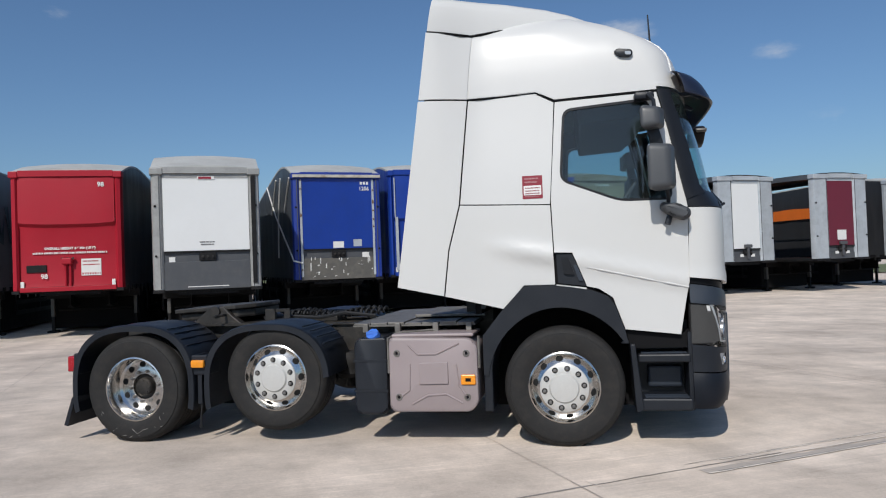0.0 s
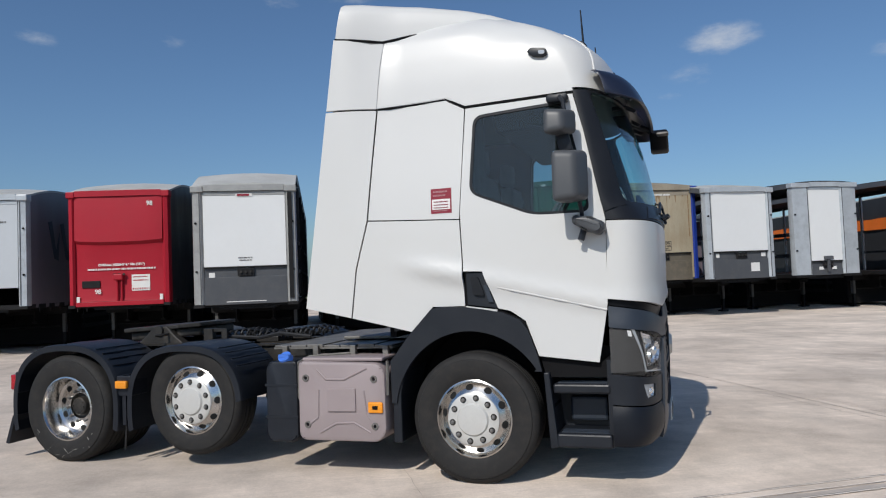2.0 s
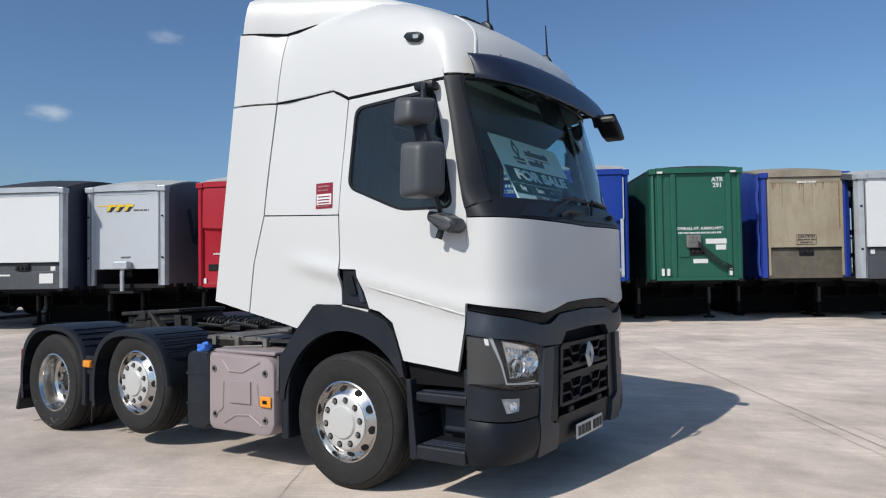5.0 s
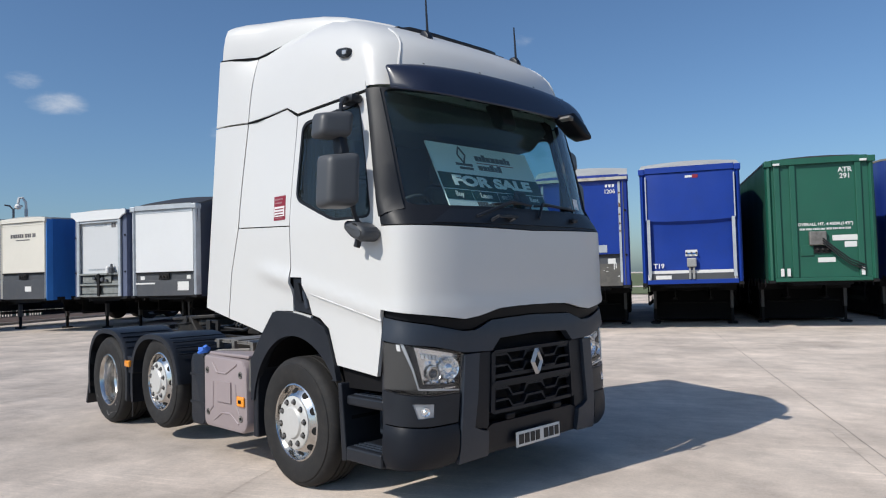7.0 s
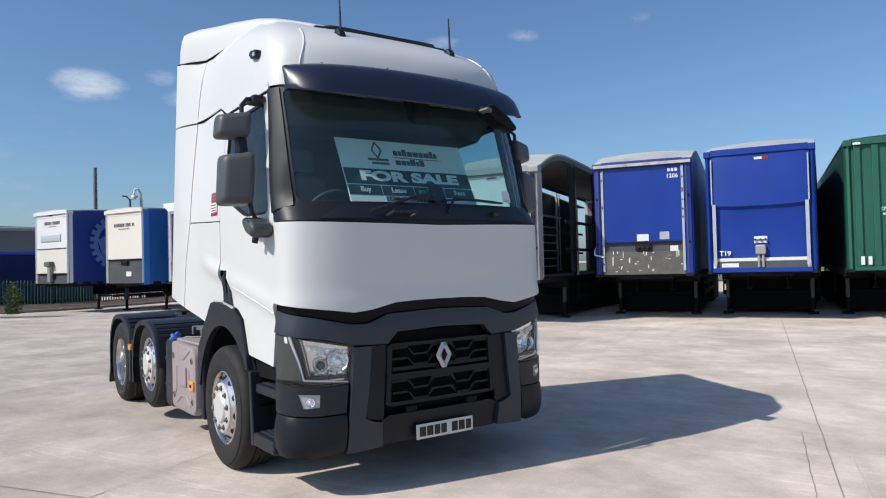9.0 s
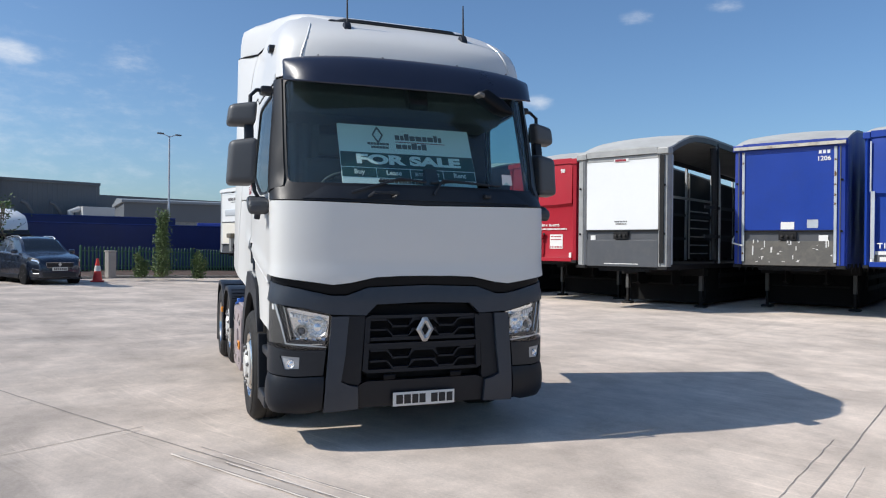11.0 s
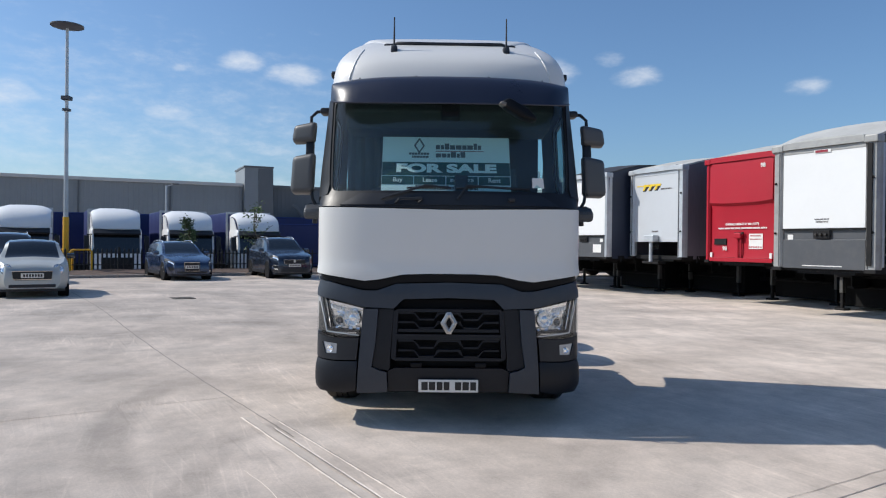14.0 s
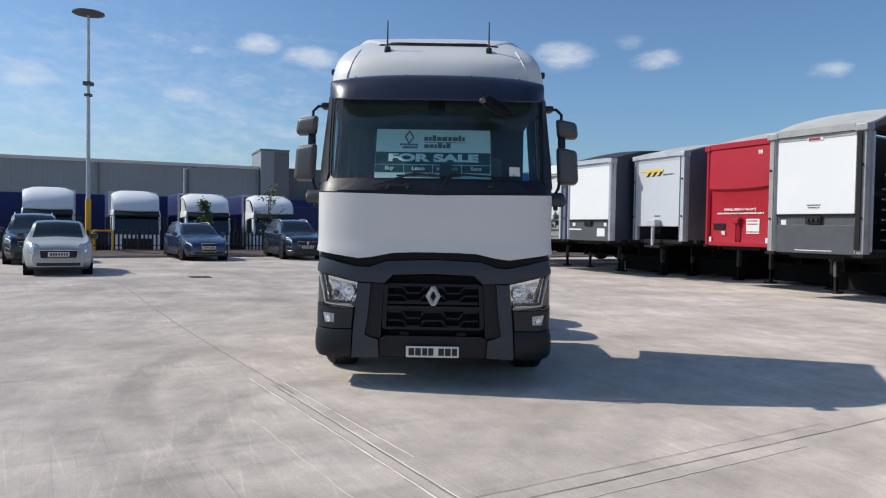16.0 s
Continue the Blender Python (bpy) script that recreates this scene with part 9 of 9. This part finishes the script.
    def patch(nm, mt, xa, xb, va, vb, s, out=0.006):
        def at(i, j):
            p = surf(xa + (xb - xa) * i / 5, va + (vb - va) * j / 3)
            return Vector((p.x + out, s * (p.y + out), p.z + out * 0.3))
        return part(nm, sheet(at, range(6), range(4)), mt, body, smooth=40)
    for s in (-1, 1):
        part("door_mirror", box(-g0 - 0.36, -g0 - 0.2, s * (W + 0.08) - 0.1, s * (W + 0.08) + 0.1, lerp_table(belt, g0) + 0.01, lerp_table(belt, g0) + 0.15, 0.04), paint_m if kind != "mini" else M_CARBLACK, body, smooth=40)
        part("waist_trim", tube([Vector((1, s, 1)) * surf(q, 7.0) for q in (g0 + 0.3, mid, g3 - 0.2)], 0.008, 5), M_CHROME if kind != "mini" else M_GLOSSBLACK, body)
        if kind == "mini":
            part("headlamp", lathe([(0.0, 0.03), (0.07, 0.026), (0.105, 0.012), (0.12, 0.0)], 22, "x"), M_SATIN, body, m=Matrix.Translation((-0.12, s * 0.60, 0.70)) @ pose(0, 0, 0, 0, -24, 18 * s), smooth=40)
            part("lamp_ring", lathe([(0.118, 0.0), (0.122, 0.014), (0.136, 0.008), (0.14, -0.02)], 22, "x"), M_CHROME, body, m=Matrix.Translation((-0.12, s * 0.60, 0.70)) @ pose(0, 0, 0, 0, -24, 18 * s), smooth=40)
            part("fog_lamp", lathe([(0.0, 0.014), (0.05, 0.01), (0.065, -0.02)], 14, "x"), M_REFLECTOR, body, m=Matrix.Translation((-0.035, s * 0.55, 0.39)))
        else:
            patch("headlamp", M_SIDELENS, 0.05, 0.62 if kind == "estate" else 0.55, 4.9, 6.4, s)
            patch("lamp_glow_strip", M_SATIN, 0.06, 0.34, 5.0, 5.7, s, 0.010)
            patch("fog_recess", M_GLOSSBLACK, 0.04, 0.3, 2.6, 3.5, s)
            if kind == "suv":
                part("fog_trim", tube([Vector((1, s, 1)) * surf(q, v) + Vector((0.01, s * 0.01, 0)) for q, v in ((0.03, 3.5), (0.28, 3.55), (0.33, 3.2), (0.25, 2.7), (0.03, 2.6))], 0.010, 5), M_CHROME, body)
            part("roof_bar", tube([Vector((1, s, 1)) * surf(q, 8.95) + Vector((0, 0, up)) for q, up in ((g1 + 0.02, 0.0), (g1 + 0.22, 0.05), (mid, 0.055), (g2 - 0.3, 0.05), (g2 - 0.1, 0.0))], 0.018, 6), M_SATIN if roof_m is None else M_CARBLACK, body, "silver roof bar", smooth=True)
        for xx in (0.84, L - 0.82):
            share("wheel", CAR_WHEEL, body, Matrix.Translation((-xx, s * (W - 0.01), 0.325)) @ pose(0, 0, 0, 0, 0, 180 if s > 0 else 0))
            part("wheel_arch", tube([(-xx + 0.37 * math.cos(a), s * (W - 0.012), 0.325 + 0.37 * math.sin(a)) for a in (math.pi * k / 14 for k in range(15))], 0.022, 5), M_BLACKPLASTIC if kind == "suv" else paint_m, body, smooth=True)
            # solid black disc on the flank stands for the shaded wheel arch
            part("arch_shade_disc", cyl((-xx, s * (W - 0.25), 0.325), (-xx, s * (W + 0.003), 0.325), 0.362, 24), M_SEAM, body)
        part("sill_trim", box(-L + 1.25, -1.25, s * W - 0.03, s * W + 0.012, 0.20, 0.33, 0.01), M_BLACKPLASTIC, body)
    # front face
    gz = {"estate": (0.33, 0.66, 0.30), "suv": (0.56, 0.74, 0.46), "mini": (0.44, 0.66, 0.46)}[kind]
    part("grille", prism([(-gz[2] + 0.02, gz[0] + 0.03), (-gz[2] + 0.06, gz[0]), (gz[2] - 0.06, gz[0]), (gz[2] - 0.02, gz[0] + 0.03), (gz[2], gz[1]), (-gz[2], gz[1])], -0.06, 0.022, "x", 0.012), M_GLOSSBLACK, body)
    part("grille_trim", tube([(0.024, -gz[2], gz[1]), (0.024, -gz[2] + 0.03, gz[0] + 0.02), (0.024, gz[2] - 0.03, gz[0] + 0.02), (0.024, gz[2], gz[1]), (0.024, -gz[2], gz[1])], 0.010 if kind != "suv" else 0.006, 6), M_CHROME, body)
    part("lower_intake", box(-0.08, 0.012, -W * 0.62, W * 0.62, 0.26, 0.34 if kind != "suv" else 0.42, 0.015), M_BLACKPLASTIC, body)
    part("skirt", box(-L + 0.1, -0.08, -W * 0.88, W * 0.88, 0.17, 0.22), M_BLACKPLASTIC, body)
    pz = {"estate": 0.44, "suv": 0.47, "mini": 0.50}[kind]
    pl = part("number_plate", box(0.026, 0.036, -0.26, 0.26, pz, pz + 0.11, 0.003), M_PLATE, body)
    part("plate_bar", boxes(*[(0.0365, 0.0385, -0.21 + 0.065 * k, -0.165 + 0.065 * k, pz + 0.022, pz + 0.088) for k in range(7)]), M_INK, pl)
    if kind == "suv":
        part("badge", prism([(0, 0.60), (0.055, 0.68), (0, 0.76), (-0.055, 0.68)], 0.02, 0.035, "x", 0.004), M_BADGE, body)
    return c


def car_wheel_mesh():
    bm = lathe([(0.0, 0.02), (0.05, 0.015), (0.06, 0.04), (0.19, 0.035), (0.215, 0.0), (0.225, 0.0), (0.30, -0.005), (0.322, 0.03), (0.325, 0.1), (0.32, 0.2), (0.2, 0.21), (0.0, 0.21)], 28)
    for k in range(5):
        a = 2 * math.pi * k / 5
        merge(bm, tube([(0.04 * math.cos(a), 0.012, 0.04 * math.sin(a)), (0.2 * math.cos(a), 0.008, 0.2 * math.sin(a))], 0.025, 5))
    for f in bm.faces:
        c = f.calc_center_median()
        r = math.hypot(c.x, c.z)
        f.material_index = 0 if r > 0.222 else 1
    return finish(bm, "wheel", [M_RUBBER, M_ALLOY], 40)


M_ALLOY = paint("car_alloy", (0.5, 0.5, 0.5), 0.3, 0.7, 0.1, 8)
CAR_WHEEL = car_wheel_mesh()
car("estate_car", "dark blue estate car parked nose-out in the yard", -18.35, -8.74, 33, 4.5, 1.8, 1.42, M_CARBLUE, "estate")
car("crossover_car", "slate blue crossover car parked near the kerb", -20.45, -5.46, 28, 4.45, 1.85, 1.62, M_CARSLATE, "suv")
car("small_hatchback", "silver small hatchback with a black roof and round lamps", -9.85, -9.74, 29, 3.85, 1.72, 1.42, M_CARSILVER, "mini", M_CARBLACK)
car("dark_suv", "dark crossover with roof bars parked behind the silver hatchback", -14.2, -12.9, 30, 4.4, 1.85, 1.65, M_CARBLACK, "suv")
car("dark_hatchback", "dark car parked at the edge of the yard", -7.2, -13.6, 30, 4.0, 1.75, 1.45, M_CARBLACK, "estate")

# traffic cone
M_CONE = paint("cone_red", (0.62, 0.045, 0.04), 0.5, 0, 0.1, 6)
cone = thing("traffic_cone", "red traffic cone with a white band", "traffic cone", pose(-22.6, -4.5, lie(-22.6, -4.5)))
part("base", box(-0.22, 0.22, -0.22, 0.22, 0, 0.05, 0.015), M_CONE, cone)
part("shaft", lathe([(0.17, 0.05), (0.115, 0.4), (0.085, 0.6), (0.04, 0.86), (0.0, 0.87)], 20, "z"), M_CONE, cone, smooth=40)
part("band", lathe([(0.119, 0.4), (0.089, 0.6)], 20, "z"), M_LABEL, cone, "white reflective band", smooth=True)

# grey service pillar behind the cone
pil = thing("service_pillar", "small grey service pillar on the verge", "pillar", pose(-23.75, -4.15, lie(-23.75, -4.15) + 0.1, 0, 0, 34))
part("body", box(-0.14, 0.14, -0.16, 0.16, 0.0, 1.0, 0.02), M_KERB, pil)
part("cap", box(-0.16, 0.16, -0.18, 0.18, 1.0, 1.06, 0.02), M_KERB, pil)

# bare young tree and climbing plant by the fence
M_BARK = paint("grey_bark", (0.12, 0.095, 0.07), 0.9, 0, 0.3, 8, 60, 0.4)
M_LEAF = paint("green_leaf", (0.055, 0.10, 0.025), 0.6, 0, 0.35, 3, 20, 0.1, per_object=0.3)


def sapling(x, y, height, spread, leaves, seed, label):
    random.seed(seed)
    t = thing("young_tree", label, "tree", pose(x, y, lie(x, y) + 0.12))
    pts = [(random.uniform(-0.05, 0.05) * k, random.uniform(-0.05, 0.05) * k, height * 0.85 * k / 6) for k in range(7)]
    part("trunk", tube(pts, 0.045, 8, 0.015), M_BARK, t, smooth=True)
    bm, lv = bmesh.new(), bmesh.new()
    for k in range(16):
        h = height * random.uniform(0.3, 0.85)
        a = random.uniform(0, 6.28)
        r = spread * random.uniform(0.5, 1) * (1.15 - h / height)
        p0 = Vector((0, 0, h))
        p1 = Vector((math.cos(a) * r * 0.5, math.sin(a) * r * 0.5, h + 0.25))
        p2 = Vector((math.cos(a) * r, math.sin(a) * r, h + 0.35 + random.uniform(-0.1, 0.2)))
        merge(bm, tube([p0, p1, p2], 0.014, 5, 0.005))
        for j in range(leaves // 16):
            q = p1.lerp(p2, random.random() * 1.2) + Vector((random.gauss(0, 0.1), random.gauss(0, 0.1), random.gauss(0, 0.12)))
            m = Matrix.Translation(q) @ Euler((random.uniform(0, 6), random.uniform(0, 6), random.uniform(0, 6))).to_matrix().to_4x4()
            s = random.uniform(0.04, 0.08)
            vs = [lv.verts.new(m @ Vector(p)) for p in ((0, -s, 0), (s * 0.5, 0, 0.01), (0, s * 1.2, 0), (-s * 0.5, 0, 0.01))]
            lv.faces.new(vs)
    part("branches", bm, M_BARK, t, smooth=True)
    part("crown", lv, M_LEAF, t)
    return t


M_LEAFPALE = paint("pale_green_leaf", (0.10, 0.15, 0.045), 0.6, 0, 0.4, 3, 20, 0.1)


def column_shrub(x, y, height, spread, seed, label):
    """A climbing shrub: several thin stems from the soil, leafy all the way up."""
    random.seed(seed)
    t = thing("climbing_shrub", label, "shrub", pose(x, y, lie(x, y) + 0.12))
    stems, lv = bmesh.new(), bmesh.new()
    for k in range(7):
        ax, ay = random.gauss(0, spread * 0.4), random.gauss(0, spread * 0.4)
        top = height * random.uniform(0.6, 1.0)
        pts = [(ax * (0.3 + 0.7 * j / 6) + random.gauss(0, 0.03), ay * (0.3 + 0.7 * j / 6) + random.gauss(0, 0.03), top * j / 6) for j in range(7)]
        merge(stems, tube(pts, 0.012, 5, 0.005))
        for j in range(int(190 * height)):
            u = random.random() ** 0.8 * 6
            p, q = Vector(pts[int(min(u, 5))]), Vector(pts[int(min(u, 5)) + 1])
            wide = spread * (0.55 - 0.35 * u / 6)
            c = p.lerp(q, u - int(min(u, 5))) + Vector((random.gauss(0, wide), random.gauss(0, wide), random.gauss(0, 0.08)))
            c.z = max(c.z, 0.03)
            m = Matrix.Translation(c) @ Euler((random.uniform(0, 6), random.uniform(0, 6), random.uniform(0, 6))).to_matrix().to_4x4()
            w = random.uniform(0.03, 0.06)
            lv.faces.new([lv.verts.new(m @ Vector(v)) for v in ((0, -w, 0), (w * 0.5, 0, 0.01), (0, w * 1.2, 0), (-w * 0.5, 0, 0.01))])
    part("stems", stems, M_BARK, t, smooth=True)
    part("foliage", lv, M_LEAFPALE, t)
    return t


sapling(-23.4, -7.7, 3.2, 1.1, 200, 3, "thin young tree with sparse leaves on the verge")
column_shrub(-25.1, -2.3, 3.0, 0.34, 5, "narrow green climbing shrub against the fence")
column_shrub(-24.3, -3.1, 1.0, 0.22, 8, "low leafy weed on the mulch by the fence")
column_shrub(-24.7, -0.9, 1.15, 0.25, 12, "low leafy weed on the mulch by the fence")
sapling(-22.6, -10.3, 2.1, 0.6, 700, 9, "small leafy shrub beside the fence")

# camera post, twin-arm lamp and a plain pole beyond the far trailers
cp = thing("camera_post", "slim post with a security camera", "post", pose(-41.1, 7.2, 0))
part("pole", tube([(0, 0, 0), (0, 0, 6.1)], 0.09, 10), M_TRAILALU, cp, smooth=True)
part("camera_arm", tube([(0, 0, 6.0), (0, -0.02, 6.5), (0, -0.18, 6.75), (0, -0.36, 6.72), (0, -0.42, 6.4)], 0.07, 8), M_LABEL, cp, smooth=True)
part("camera_dome", lathe([(0.0, -0.2), (0.16, -0.12), (0.18, 0.0), (0.1, 0.12), (0.0, 0.15)], 16, "z"), M_LABEL, cp, smooth=True, m=Matrix.Translation((0, -0.42, 6.25)))
tw = thing("twin_lamp", "street lamp with two short arms", "lamp post", pose(-41.3, 6.6, 0))
part("pole", tube([(0, 0, 0), (0, 0, 6.05)], 0.06, 8), M_CLADDARK, tw)
part("arms", tube([(0, -0.45, 6.3), (0, -0.2, 6.28), (0, 0, 6.05), (0, 0.2, 6.28), (0, 0.45, 6.3)], 0.05, 8), M_CLADDARK, tw)
po = thing("plain_pole", "plain dark steel pole beyond the trailers", "pole", pose(-41.6, 4.7, 0))
part("pole", tube([(0, 0, 0), (0, 0, 8.0)], 0.13, 10, 0.1), M_CLADDARK, po)
SHED = thing("grey_shed", "low grey shed beyond the far fence", "building", pose(-62, 4, 0, 0, 0, -82))
part("wall", ribbed_wall(-2.0, 10, 0, 3.6, 0), M_CLAD, SHED)
part("upper_wall", box(-2.0, 10, -10, 0.3, 3.6, 5.2), M_CLADDARK, SHED)
part("roof", prism([(-10.5, 5.2), (0.6, 5.2), (0.6, 5.4), (-5, 5.8), (-10.5, 5.4)], -2.2, 10.2, "x"), M_CLAD, SHED)
bt = thing("blue_truck", "small blue truck parked far off beyond the fence", "truck", pose(-40.0, 0.3, -0.6, 0, 0, -14))
part("cab", prism([(0, 0.5), (0.0, 1.5), (-0.3, 2.6), (-1.8, 2.6), (-1.8, 0.5)], -1.15, 1.15, "y", 0.05), M_WHITE, bt)
part("windscreen", prism([(0.02, 1.6), (-0.26, 2.5), (-0.3, 2.5), (-0.03, 1.6)], -1.0, 1.0, "y"), M_TRUCKGLASS, bt)
part("body", box(-8, -1.9, -1.25, 1.25, 1.0, 3.6, 0.03), M_CURTBLUE, bt)
for s in (-1, 1):
    for xx in (-0.9, -6.0):
        share("wheel", TRAILER_WHEEL, bt, Matrix.Translation((xx, s * 1.2, 0.5)) @ pose(0, 0, 0, 0, 0, 180 if s > 0 else 0))
# street lamps beyond the fence
for lx, ly, lh, lab, arms in ((-48.1, -2.2, 9.5, "tall slim street lamp with two short arms", (-1, 1)), (-43.4, -18.9, 5.7, "slim street lamp against the warehouse wall", (1,))):
    sl = thing("street_lamp", lab, "lamp post", pose(lx, ly, -0.65, 0, 0, 20))
    part("pole", tube([(0, 0, 0), (0, 0, lh + 0.5)], 0.09, 8, 0.06), M_TRAILALU, sl, smooth=True)
    for s in arms:
        part("lamp_arm", tube([(0, 0, lh + 0.45), (0, s * 0.5, lh + 0.62)], 0.035, 6), M_TRAILALU, sl)
        part("lamp_head", box(-0.1, 0.1, min(s * 0.4, s * 0.85), max(s * 0.4, s * 0.85), lh + 0.58, lh + 0.68, 0.02), M_CLADDARK, sl)
